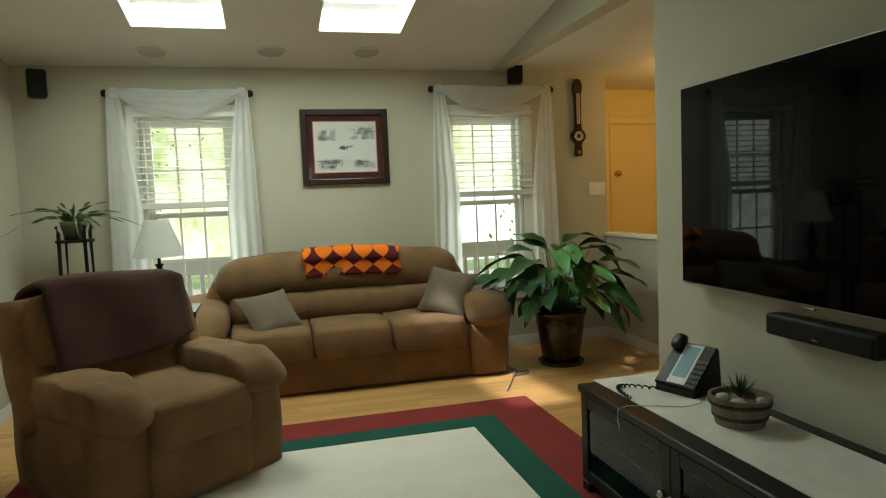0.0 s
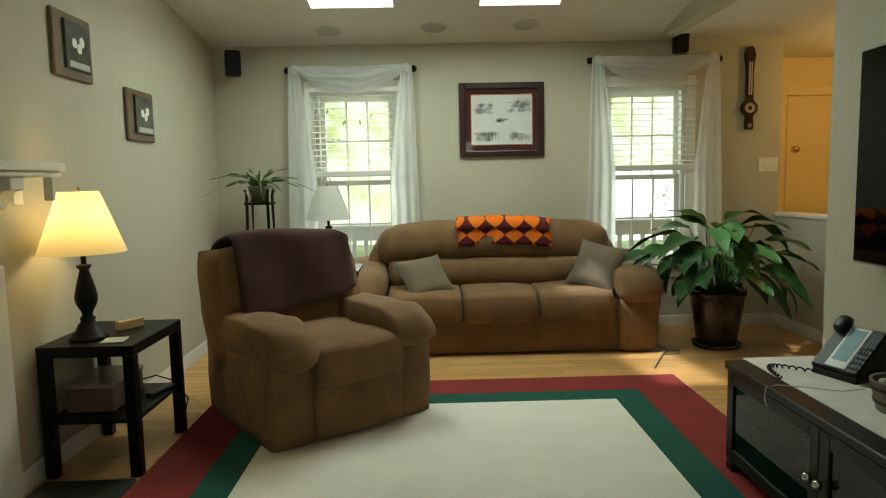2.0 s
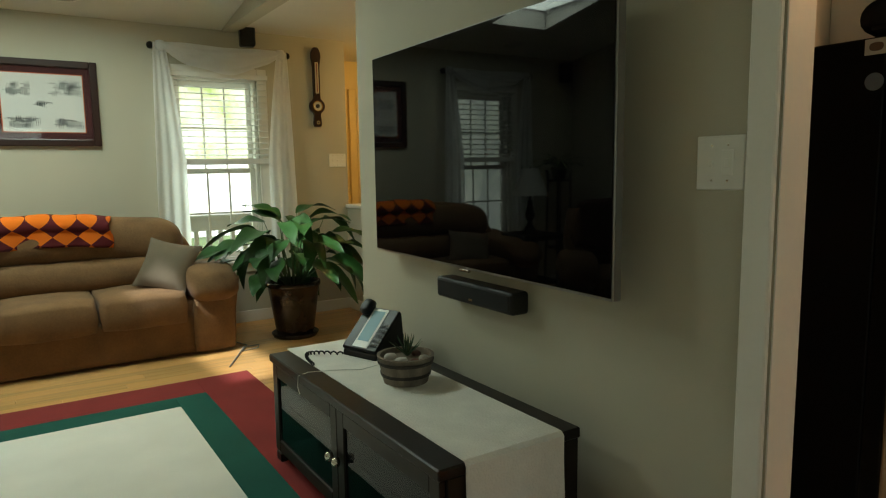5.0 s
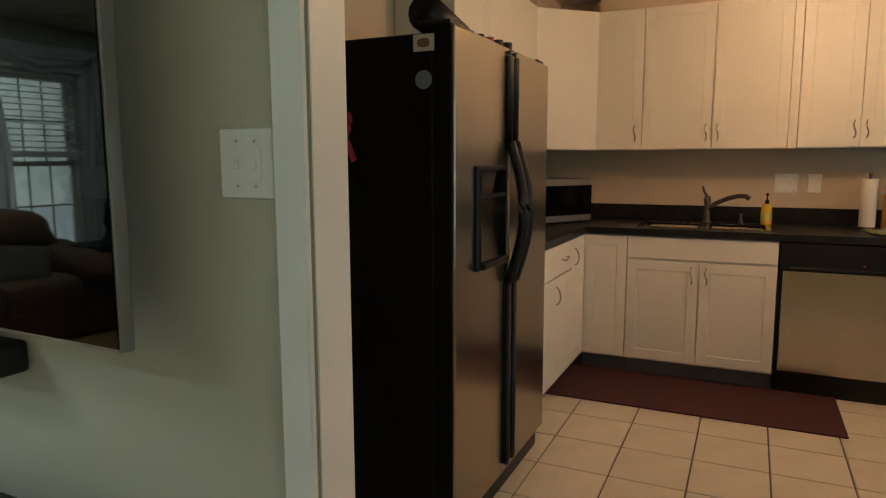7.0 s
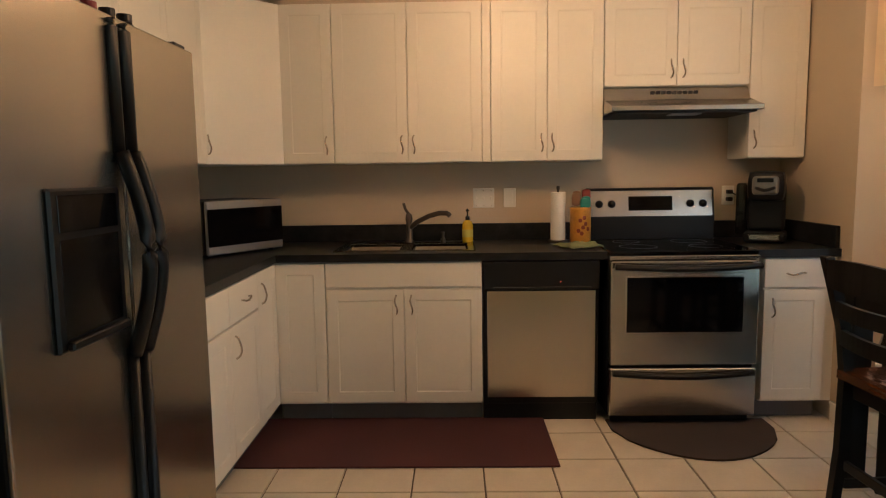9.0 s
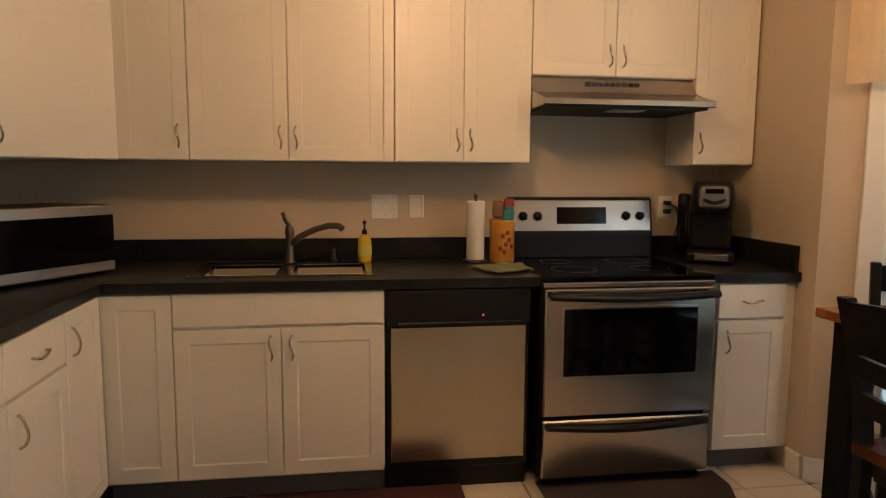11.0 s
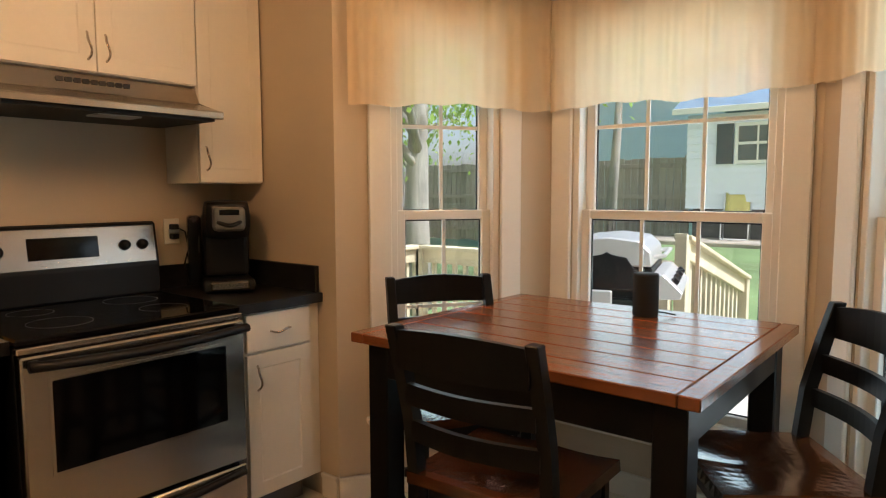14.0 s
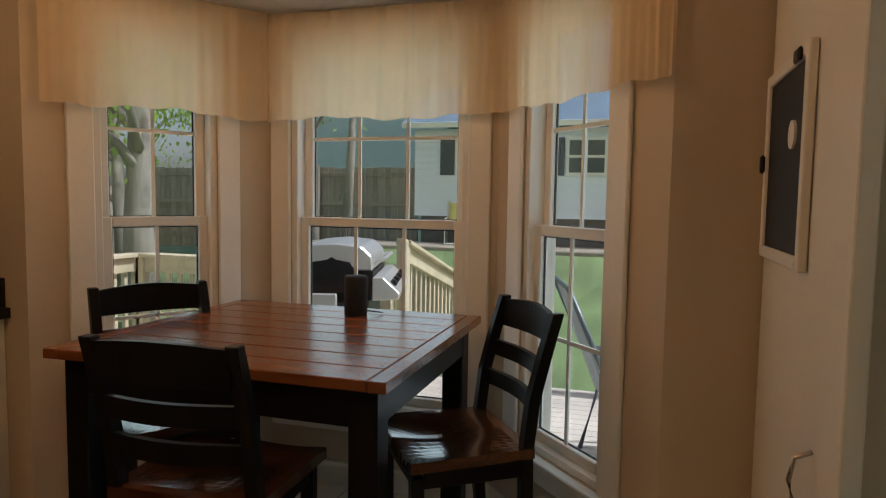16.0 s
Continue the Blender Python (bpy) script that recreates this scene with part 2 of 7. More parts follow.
def puff(bm, centre, half, k=0.4, n=7, wob=0.008, m=None, seed=0.0, bow=None):
    """A stuffed block: a box swollen towards a ball by k, with soft wrinkles; bow(p) may bend it."""
    r = bmesh.ops.create_cube(bm, size=2.0)
    es = list({e for v in r["verts"] for e in v.link_edges})
    old = set(bm.verts) - set(r["verts"])
    bmesh.ops.subdivide_edges(bm, edges=es, cuts=n, use_grid_fill=True)
    for v in [v for v in bm.verts if v not in old]:
        x, y, z = v.co
        q = Vector((x * math.sqrt(max(0, 1 - k * (y * y + z * z) / 2 + k * k * y * y * z * z / 3)),
                    y * math.sqrt(max(0, 1 - k * (x * x + z * z) / 2 + k * k * x * x * z * z / 3)),
                    z * math.sqrt(max(0, 1 - k * (x * x + y * y) / 2 + k * k * x * x * y * y / 3))))
        p = Vector((q.x * half[0], q.y * half[1], q.z * half[2]))
        if wob:
            w = noise.noise_vector(p * 6.0 + Vector((seed, seed * 0.7, 0)))
            p += w * wob
        if bow:
            p = bow(p)
        p += Vector(centre)
        v.co = m @ p if m is not None else p
    return bm


def prism(bm, poly, lo, hi, axis="z", bev=0.0):
    """A plate: a polygon of (a, b) pairs, drawn out from lo to hi along the axis."""
    put = {"z": lambda a, b, c: (a, b, c), "y": lambda a, b, c: (a, c, b), "x": lambda a, b, c: (c, a, b)}[axis]
    low, top = [[bm.verts.new(put(a, b, c)) for a, b in poly] for c in (lo, hi)]
    n = len(poly)
    fs = [bm.faces.new(low), bm.faces.new(top)]
    for k in range(n):
        fs.append(bm.faces.new((low[k], low[(k + 1) % n], top[(k + 1) % n], top[k])))
    if bev:
        bmesh.ops.bevel(bm, geom=list({e for f in fs for e in f.edges}), offset=bev, segments=1, affect="EDGES")
    return bm


def sheet(nu, nv, fn, thick=0.0, bm=None):
    """A cloth or leaf: fn(u, v) for u, v from 0 to 1."""
    bm = bm or bmesh.new()
    vs = [[bm.verts.new(fn(i / nu, j / nv)) for j in range(nv + 1)] for i in range(nu + 1)]
    fs = [bm.faces.new((vs[i][j], vs[i + 1][j], vs[i + 1][j + 1], vs[i][j + 1])) for i in range(nu) for j in range(nv)]
    if thick:
        lo = []
        for i in range(nu + 1):
            lo.append([])
            for j in range(nv + 1):
                du = vs[min(i + 1, nu)][j].co - vs[max(i - 1, 0)][j].co
                dv = vs[i][min(j + 1, nv)].co - vs[i][max(j - 1, 0)].co
                lo[i].append(bm.verts.new(vs[i][j].co - du.cross(dv).normalized() * thick))
        for i in range(nu):
            for j in range(nv):
                bm.faces.new((lo[i][j + 1], lo[i + 1][j + 1], lo[i + 1][j], lo[i][j]))
        for i in range(nu):
            bm.faces.new((vs[i + 1][0], vs[i][0], lo[i][0], lo[i + 1][0]))
            bm.faces.new((vs[i][nv], vs[i + 1][nv], lo[i + 1][nv], lo[i][nv]))
        for j in range(nv):
            bm.faces.new((vs[0][j], vs[0][j + 1], lo[0][j + 1], lo[0][j]))
            bm.faces.new((vs[nu][j + 1], vs[nu][j], lo[nu][j], lo[nu][j + 1]))
    return bm


def wall(name, p0, p1, z0, z1, t, material, holes=(), label="", z_end=None):
    """A wall whose room face runs from p0 to p1 (left to right as seen from the room), t thick, with holes (u0, u1, z0, z1). z_end: its top at p1."""
    d = Vector((p1[0] - p0[0], p1[1] - p0[1]))
    w = d.length
    us = sorted({0.0, w, *(u for h in holes for u in h[:2])})
    zs = sorted({z0, z1, *(z for h in holes for z in h[2:])})
    bm = bmesh.new()
    for ua, ub in zip(us, us[1:]):
        for za, zb in zip(zs, zs[1:]):
            if not any(h[0] < (ua + ub) / 2 < h[1] and h[2] < (za + zb) / 2 < h[3] for h in holes):
                top = (lambda u: z1 + (z_end - z1) * u / w) if z_end is not None and zb == z1 else (lambda u: zb)
                r = bmesh.ops.create_cube(bm, size=1.0)
                for v in r["verts"]:
                    u = ua if v.co.x < 0 else ub
                    v.co = (u, 0 if v.co.y < 0 else t, za if v.co.z < 0 else top(u))
    bmesh.ops.remove_doubles(bm, verts=bm.verts, dist=1e-5)
    ob = part(name, bm, material)
    ob.matrix_basis = pose(p0[0], p0[1], 0, 0, 0, math.degrees(math.atan2(d.y, d.x)))
    return structure(ob, label or "painted plaster wall", "wall")


KITCHEN = Matrix.Translation((0.175, 0.12, 0.0))


def settle(before):
    """Carries all that was built since into the kitchen's place in the house."""
    for ob in [o for o in scene.collection.objects if o not in before]:
        if ob.parent is None:
            ob.matrix_basis = KITCHEN @ ob.matrix_basis


# ---- the setting ----
LX, LY, TVX, KX = -1.80, 5.89, 1.91, 5.40
CZ, CS = 2.45, 0.15


def roof_z(y):
    return CZ + CS * (LY - y)


# walls of the living room
WA, WB = (-0.955, -0.275), (1.495, 2.175)
wall("wall_north", (LX - 0.12, LY), (3.0, LY), -0.05, CZ + 0.02, 0.16, PAINT,
     [(WA[0] - LX + 0.12, WA[1] - LX + 0.12, 0.55, 2.07), (WB[0] - LX + 0.12, WB[1] - LX + 0.12, 0.55, 2.07)], "greige painted living room wall with two windows")
wall("wall_west", (LX, -2.3), (LX, LY), -0.05, roof_z(-2.3), 0.12, PAINT, [], "greige painted wall beside the fireplace", z_end=roof_z(LY))
# The hole takes the unseen window added for light.
wall("wall_south", (TVX, -2.3), (LX, -2.3), -0.05, roof_z(-2.3) + 0.03, 0.12, PAINT, [(1.0, 2.6, 0.55, 2.1)], "greige painted wall")
# the wall between living room and kitchen, with the wide opening
wall("wall_east", (TVX, 3.40), (TVX, -2.3), -0.05, 2.44, 0.12, PAINT, [(2.262, 4.35, -0.06, 2.08)], "greige painted wall carrying the television")
wall("wall_gable", (TVX, LY), (TVX, -2.3), 2.4402, roof_z(LY) + 0.002, 0.12, PAINT, [], "triangular painted wall above the flat ceiling", z_end=roof_z(-2.3))
# stair hall and foyer
wall("wall_stair", (2.99, LY), (2.99, 2.9), -0.05, 0.95, 0.11, PAINT, [], "half-height painted wall beside the stairs")
cap = part("stair_wall_cap", boxes(((2.965, 2.9, 0.952), (3.125, LY - 0.002, 0.985)), bev=0.006), TRIM)
structure(cap, "white painted cap on the half wall", "trim")
wall("wall_foyer_north", (3.0, 6.9), (5.2, 6.9), -1.2, 2.6, 0.12, YPAINT, [], "yellow painted foyer wall")
wall("wall_foyer_west", (3.0, LY + 0.16), (3.0, 6.9), -1.2, 2.6, 0.1, YPAINT, [], "yellow painted foyer wall")
wall("wall_foyer_east", (5.2, 6.9), (5.2, 2.13), -1.2, 2.6, 0.1, YPAINT, [], "yellow painted foyer wall")
wall("wall_hall_south", (5.75, 2.10), (TVX + 0.12, 2.10), -1.2, 2.6, 0.02, YPAINT, [], "painted hall wall")
structure(part("floor_foyer", boxes(((3.1, 2.12, -1.2), (5.2, 6.9, -1.1))), TILE), "foyer floor below the half wall", "floor")
# floors and ceilings
structure(part("floor", boxes(((LX, -2.3, -0.12), (3.1, LY, -0.015))), GROUT), "subfloor under the oak planks", "floor")
slope = bmesh.new()
SKY = [(-0.83, -0.24), (0.38, 0.96)]
SKY_Y = (4.15, 5.15)
xs = [LX - 0.1, SKY[0][0], SKY[0][1], SKY[1][0], SKY[1][1], TVX + 0.01]
ys = [-2.4, SKY_Y[0], SKY_Y[1], LY + 0.1]
for i in range(5):
    for j in range(3):
        if not (j == 1 and i in (1, 3)):
            r = bmesh.ops.create_cube(slope, size=1.0)
            for v in r["verts"]:
                y = ys[j] if v.co.y < 0 else ys[j + 1]
                v.co = (xs[i] if v.co.x < 0 else xs[i + 1], y, roof_z(y) + (0 if v.co.z < 0 else 0.12))
bmesh.ops.remove_doubles(slope, verts=slope.verts, dist=1e-5)
structure(part("ceiling", slope, CEIL), "white sloped ceiling with two skylights", "ceiling")
structure(part("ceiling_hall", boxes(((TVX + 0.001, 2.11, 2.461), (5.3, 7.0, 2.56))), CEIL), "flat white hall ceiling", "ceiling")
for a, b in SKY:
    w = thing("skylight", "bright white skylight well in the sloped ceiling", "skylight", group="skylights", kind="structure")
    shaft = bmesh.new()
    for p, q in (((a - 0.012, SKY_Y[0], 0), (a, SKY_Y[1], 0)), ((b, SKY_Y[0], 0), (b + 0.012, SKY_Y[1], 0)),
                 ((a, SKY_Y[0] - 0.012, 0), (b, SKY_Y[0], 0)), ((a, SKY_Y[1], 0), (b, SKY_Y[1] + 0.012, 0))):
        r = bmesh.ops.create_cube(shaft, size=1.0)
        for v in r["verts"]:
            y = p[1] if v.co.y < 0 else q[1]
            v.co = (p[0] if v.co.x < 0 else q[0], y, roof_z(y) + (0.121 if v.co.z < 0 else 0.24))
    part("skylight_curb", shaft, TRIM, w)
    sk = bmesh.new()
    sk.faces.new([sk.verts.new((x, y, roof_z(y) + 0.20)) for x, y in ((a, SKY_Y[0]), (b, SKY_Y[0]), (b, SKY_Y[1]), (a, SKY_Y[1]))])
    part("pane", sk, cloth("white_acrylic_dome", (0.9, 0.9, 0.9), 0.92, 0.0), w).visible_shadow = False

# kitchen walls; the bay's corners; x and y from the kitchen's own origin
house = set(scene.collection.objects)
KW = TVX + 0.12 - 0.175
CLX = 2.02
RY = -1.745
A, B, C, D = (4.64, RY), (4.09, -2.58), (2.985, -2.58), (2.312, -1.837)
KZ = 2.40
wall("wall_kitchen_north", (KW, 1.83), (KX + 0.1, 1.83), -0.05, KZ, 0.12, KPAINT, [], "tan kitchen wall")
wall("wall_kitchen_east", (KX, 1.83), (KX, RY), -0.05, KZ, 0.12, KPAINT, [], "tan kitchen wall behind the sink and range")
wall("wall_kitchen_return", (KX + 0.12, RY), A, -0.05, KZ, 0.12, KPAINT, [], "tan painted wall beside the counter end")
BAYZ = (0.372, 2.08)


def span(p, q):
    return math.hypot(q[0] - p[0], q[1] - p[1])


BAYW = {}
for nm, p, q, f0, f1 in (("wall_bay_left", A, B, 0.242, 0.745), ("wall_bay_middle", B, C, 0.103, 0.885), ("wall_bay_right", C, D, 0.213, 0.738)):
    u0, u1 = f0 * span(p, q), f1 * span(p, q)
    BAYW[nm] = (p, q, u0, u1)
    wall(nm, p, q, -0.05, KZ, 0.14, KPAINT, [(u0, u1, *BAYZ)], "tan bay wall around a tall window")
wall("wall_kitchen_south", D, (CLX - 0.1, D[1]), -0.05, KZ, 0.12, KPAINT, [], "tan painted kitchen wall")
structure(part("kitchen_floor", boxes(((KW - 0.12, -2.0, -0.12), (KX + 0.1, 1.82, -0.012)), ((2.6, -2.72, -0.12), (4.4, -2.0, -0.012))), GROUT), "dark grout bed of the tiled floor", "floor")
wall("wall_closet", (CLX, D[1]), (CLX, -0.93 - 0.12 - 0.02), -0.05, KZ, CLX - KW - 0.002, KPAINT, [], "tan wall of the closet beside the bay")
structure(part("bay_ceiling", boxes(((2.2, -2.75, 2.205), (5.0, -1.86, KZ - 0.001))), CEIL), "lowered white ceiling of the window bay", "ceiling")
structure(part("kitchen_ceiling", boxes(((KW + 0.001, -2.9, KZ), (KX + 0.2, 1.95, KZ + 0.1))), CEIL), "white kitchen ceiling", "ceiling")


def run_board(name, p, q, h=0.11, t=0.014, u0=0.0, u1=None):
    d = Vector((q[0] - p[0], q[1] - p[1]))
    ob = part(name, boxes(((u0, -t, 0), (u1 or d.length, -0.001, h)), ((u0, -t - 0.006, h - 0.02), (u1 or d.length, -0.001, h)), bev=0.003), TRIM)
    ob.matrix_basis = pose(p[0], p[1], 0, 0, 0, math.degrees(math.atan2(d.y, d.x)))
    return structure(ob, "white moulded baseboard", "trim")


for p, q, u0 in (((KX, RY), A, 0.66), (A, B, 0), (B, C, 0), (C, D, 0), (D, (CLX, D[1]), 0)):
    run_board("baseboard", p, q, u0=u0)

settle(house)


def casing(name, specs, label="white painted trim"):
    return structure(part(name, boxes(*specs, bev=0.004), TRIM), label, "trim")


# opening between the rooms: casing and jamb
casing("door_casing", [((1.890, 1.140, 0), (1.9095, 1.214, 2.16)), ((1.890, -1.032, 0), (1.9095, -0.952, 2.16)), ((1.890, -0.951, 2.08), (1.9095, 1.139, 2.16))])
casing("door_jamb", [((1.9105, 1.133, 0), (2.033, 1.1375, 2.075)), ((1.9105, -0.949, 0), (2.045, -0.93, 2.075))])
casing("baseboard", [((-1.798, LY - 0.014, 0), (2.985, LY - 0.001, 0.10)), ((LX + 0.001, 2.99, 0), (LX + 0.014, LY - 0.02, 0.10)),
                     ((1.896, 1.217, 0), (1.909, 3.398, 0.10)), ((2.976, 2.9, 0), (2.989, LY - 0.02, 0.10))], "white painted baseboard")


# ---- windows ----


def window(name, m, w, z0, z1, cols, label, depth=0.14, case=0.085, rail=None, sill=True, gasket=False):
    """A double-hung window in a hole w wide between z0 and z1, its room face at local y 0, seen towards +y."""
    win = thing(name, label, "window", m, kind="structure")
    part("window_frame", boxes(((0, 0.004, z0), (0.03, depth, z1)), ((w - 0.03, 0.004, z0), (w, depth, z1)), ((0.03, 0.004, z1 - 0.03), (w - 0.03, depth, z1)), ((0.03, 0.004, z0), (w - 0.03, depth, z0 + 0.03)), bev=0.003), TRIM, win)
    part("casing", boxes(((-case, -0.02, z0 - 0.0), (-0.001, -0.001, z1 + case)), ((w + 0.001, -0.02, z0 - 0.0), (w + case, -0.001, z1 + case)), ((0, -0.02, z1 + 0.001), (w, -0.001, z1 + case)), bev=0.005), TRIM, win)
    if sill:
        part("window_sill", boxes(((-case - 0.02, -0.05, z0 - 0.03), (w + case + 0.02, -0.001, z0 - 0.002)), ((-case, -0.018, z0 - 0.11), (w + case, -0.001, z0 - 0.031)), bev=0.005), TRIM, win)
    zm = rail or (z0 + z1) / 2
    for nm, a, b, y in (("lower_sash", z0 + 0.03, zm + 0.03, 0.035), ("upper_sash", zm - 0.015, z1 - 0.03, 0.075)):
        s = 0.042
        part(nm, boxes(((0.03, y, a), (0.03 + s, y + 0.034, b)), ((w - 0.03 - s, y, a), (w - 0.03, y + 0.034, b)), ((0.03 + s, y, a), (w - 0.03 - s, y + 0.034, a + s)), ((0.03 + s, y, b - s), (w - 0.03 - s, y + 0.034, b)), bev=0.004), TRIM, win)
        ga, gb, gw = a + s, b - s, w - 0.06 - 2 * s
        part("pane", boxes(((0.03 + s, y + 0.017, ga), (w - 0.03 - s, y + 0.019, gb))), GLASS, win).visible_shadow = False
        # Thin black strips along the four edges of the pane.
        if gasket:
            x0, x1, g = 0.03 + s, w - 0.03 - s, 0.006
            part("gasket", boxes(((x0, y + 0.0195, ga), (x0 + g, y + 0.026, gb)), ((x1 - g, y + 0.0195, ga), (x1, y + 0.026, gb)), ((x0 + g, y + 0.0195, ga), (x1 - g, y + 0.026, ga + g)), ((x0 + g, y + 0.0195, gb - g), (x1 - g, y + 0.026, gb))), PLASTIC, win, "thin black strip round the pane")
        bars = [((0.03 + s + gw * k / cols - 0.008, y + 0.008, ga), (0.03 + s + gw * k / cols + 0.008, y + 0.016, gb)) for k in range(1, cols)]
        for bar in bars:
            part("muntin", boxes(bar), TRIM, win)
        part("muntin", boxes(((0.03 + s, y + 0.007, (ga + gb) / 2 - 0.008), (w - 0.03 - s, y + 0.0075 + 0.008, (ga + gb) / 2 + 0.008))), TRIM, win)
    return win


def blind(win_x, w, z_top, z_low):
    b = thing("window_blind", "white slatted blind lowered over the upper sash", "blind", pose(win_x, LY - 0.03, 0), group="window blinds")
    part("headrail", boxes(((0, -0.03, z_top - 0.04), (w, 0.02, z_top)), bev=0.004), WHITEP, b)
    n = 13
    first = None
    for k in range(n):
        z = z_top - 0.07 - k * (z_top - z_low - 0.10) / (n - 1)
        mm = pose(0, 0, z, 15, 0, 0)
        if first is None:
            first = part("slat", boxes(((0.004, -0.022, -0.0015), (w - 0.004, 0.022, 0.0015))), WHITEP, b)
            first.matrix_basis = mm
        else:
            again(first, b, mm)
    part("bottom_rail", boxes(((0, -0.028, z_low - 0.05), (w, 0.02, z_low)), bev=0.006), WHITEP, b)
    for x in (0.12, w - 0.12):
        part("cord", tube([(x, -0.024, z_top - 0.04), (x, -0.024, z_low)], 0.0015, 5), WHITEP, b)


for k, (a, b) in enumerate((WA, WB)):
    window(f"window_{k + 1}", pose(a, LY, 0), b - a, 0.55, 2.07, 3, "white double-hung living room window with muntins", 0.16, rail=1.30)
    blind(*((-0.985, 0.75) if k == 0 else (1.468, 0.79)), 2.10, 1.41)
house = set(scene.collection.objects)
for k, nm in enumerate(("wall_bay_left", "wall_bay_middle", "wall_bay_right")):
    p, q, u0, u1 = BAYW[nm]
    rz = math.atan2(q[1] - p[1], q[0] - p[0])
    o = (p[0] + u0 * math.cos(rz), p[1] + u0 * math.sin(rz))
    window(f"window_{k + 3}", pose(o[0], o[1], 0, 0, 0, math.degrees(rz)), u1 - u0, *BAYZ, 3 if k == 1 else 2, "tall white double-hung window of the kitchen bay", 0.14, 0.10, rail=1.236, gasket=True)

settle(house)


def scarf(x0, x1, z, name="window_curtain"):
    """A sheer scarf over a rod: swag between two hanging tails."""
    w = x1 - x0
    cur = thing(name, "sheer white scarf curtain knotted over a dark rod", "curtain", pose(x0, LY - 0.07, 0), group="scarf curtains")
    rod = tube([(-0.03, 0, z), (w + 0.03, 0, z)], 0.011, 10)
    part("rod", rod, BLACK, cur)
    for x in (-0.045, w + 0.045):
        part("finial", lathe([(0, -0.03), (0.022, -0.02), (0.028, 0.0), (0.022, 0.02), (0, 0.03)], 12, at=(x, 0, z)), BLACK, cur, smooth=True)
        part("bracket", boxes(((x - 0.008 + (0.05 if x < 0 else -0.05), 0, z - 0.01), (x + 0.008 + (0.05 if x < 0 else -0.05), 0.068, z + 0.01))), BLACK, cur)

    def swag(u, v):
        bow = (1 - abs(2 * u - 1) ** 2.6)
        return (0.02 + u * (w - 0.04), -0.022 - 0.040 * math.sin(v * 3.1) - 0.007 * math.sin(v * 24 + u * 4) * bow, z + 0.028 - (0.17 + 0.015 * math.sin(u * 14)) * bow * v - 0.035 * v + 0.006 * math.sin(u * 9 + v * 7))
    part("swag", sheet(24, 14, swag), SHEER, cur, smooth=True)

    for side in (0, 1):
        def tail(u, v, side=side):
            out = 0.03 + 0.055 * v ** 0.7
            inner = 0.05 + 0.115 * min(1.0, v * 2.2) ** 0.8
            x = -out + u * (out + inner)
            x = x if side == 0 else w - x
            f = 0.35 + 0.65 * v
            return (x, -0.030 - f * (0.015 * math.sin(u * 19 + v * 1.2 + side) + 0.010 * math.sin(u * 8 + 1 + v)), z + 0.02 - v * 1.98)
        part("tail", sheet(26, 22, tail), SHEER, cur, smooth=True)
        kn = bmesh.new()
        puff(kn, (0.02 if side == 0 else w - 0.02, -0.02, z), (0.04, 0.035, 0.045), 0.8, 5, 0.008, seed=side)
        part("knot", kn, SHEER, cur, smooth=True)
    return cur


# Unseen window, added so that light reaches the room from the south.
south = window("window_6", pose(0.91, -2.3, 0, 0, 0, 180), 1.6, 0.55, 2.1, 4, "unseen wide window added behind the sitting area for light", 0.12, rail=1.30)
scarf(-1.115, -0.165, 2.237)
scarf(1.39, 2.385, 2.275)

# valances of the bay
house = set(scene.collection.objects)
for nm in ("wall_bay_left", "wall_bay_middle", "wall_bay_right"):
    p, q, u0, u1 = BAYW[nm]
    rz = math.degrees(math.atan2(q[1] - p[1], q[0] - p[0]))
    w = span(p, q)
    val = thing("window_valance", "gathered cream cotton valance over a bay window", "valance", pose(p[0], p[1], 0, 0, 0, rz), group="bay valances")
    e0, e1 = (0.05, w - 0.03) if nm == "wall_bay_left" else (0.03, w + 0.04)
    ph = {"wall_bay_left": 0.0, "wall_bay_middle": 1.7, "wall_bay_right": 3.1}[nm]

    def drape(u, v, ph=ph, e0=e0, e1=e1):
        x = e0 + u * (e1 - e0)
        f = 0.35 + 0.65 * v
        g = 1.0 + 1.6 * math.exp(-((u - 0.97) / 0.05) ** 2)
        return (x, -0.060 - (1.1 - 0.5 * v) * g * (0.0045 * math.sin(x * 61 + 3.1 * math.sin(x * 7 + ph)) + 0.003 * math.sin(x * 130 + 5 * math.sin(x * 4 + ph))) - f * (0.010 * math.sin(x * 9 + ph) + 0.006 * math.sin(x * 23 + ph * 2)), 2.19 - v * (0.478 + 0.010 * math.sin(x * 9 + ph) + 0.005 * math.sin(x * 31 + ph)))
    part("drape", sheet(150, 14, drape), VALANCE, val, smooth=True)
    part("rod", tube([(e0, -0.036, 2.165), (e1, -0.036, 2.165)], 0.007, 8), WHITEP, val)

settle(house)

# ---- living room furniture ----
RUGW = surface("cream_rug_pile", (0.78, 0.75, 0.67), 1.0, var=0.07, scale=3, fine=260, bump=0.7)
RUGR = surface("brick_red_rug_pile", (0.23, 0.024, 0.022), 1.0, var=0.15, scale=4, fine=260, bump=0.7)
RUGG = surface("dark_green_rug_pile", (0.006, 0.085, 0.062), 1.0, var=0.15, scale=4, fine=260, bump=0.7)
rug = thing("area_rug", "cream area rug with green and red borders", "rug", pose(0, 0, 0))
ro = (-1.34, 0.75, 1.57, 4.46)


def ring(o, i, z):
    return boxes(((o[0], o[1], 0.001), (i[0], o[3], z)), ((i[2], o[1], 0.001), (o[2], o[3], z)), ((i[0], o[1], 0.001), (i[2], i[1], z)), ((i[0], i[3], 0.001), (i[2], o[3], z)), bev=0.003)


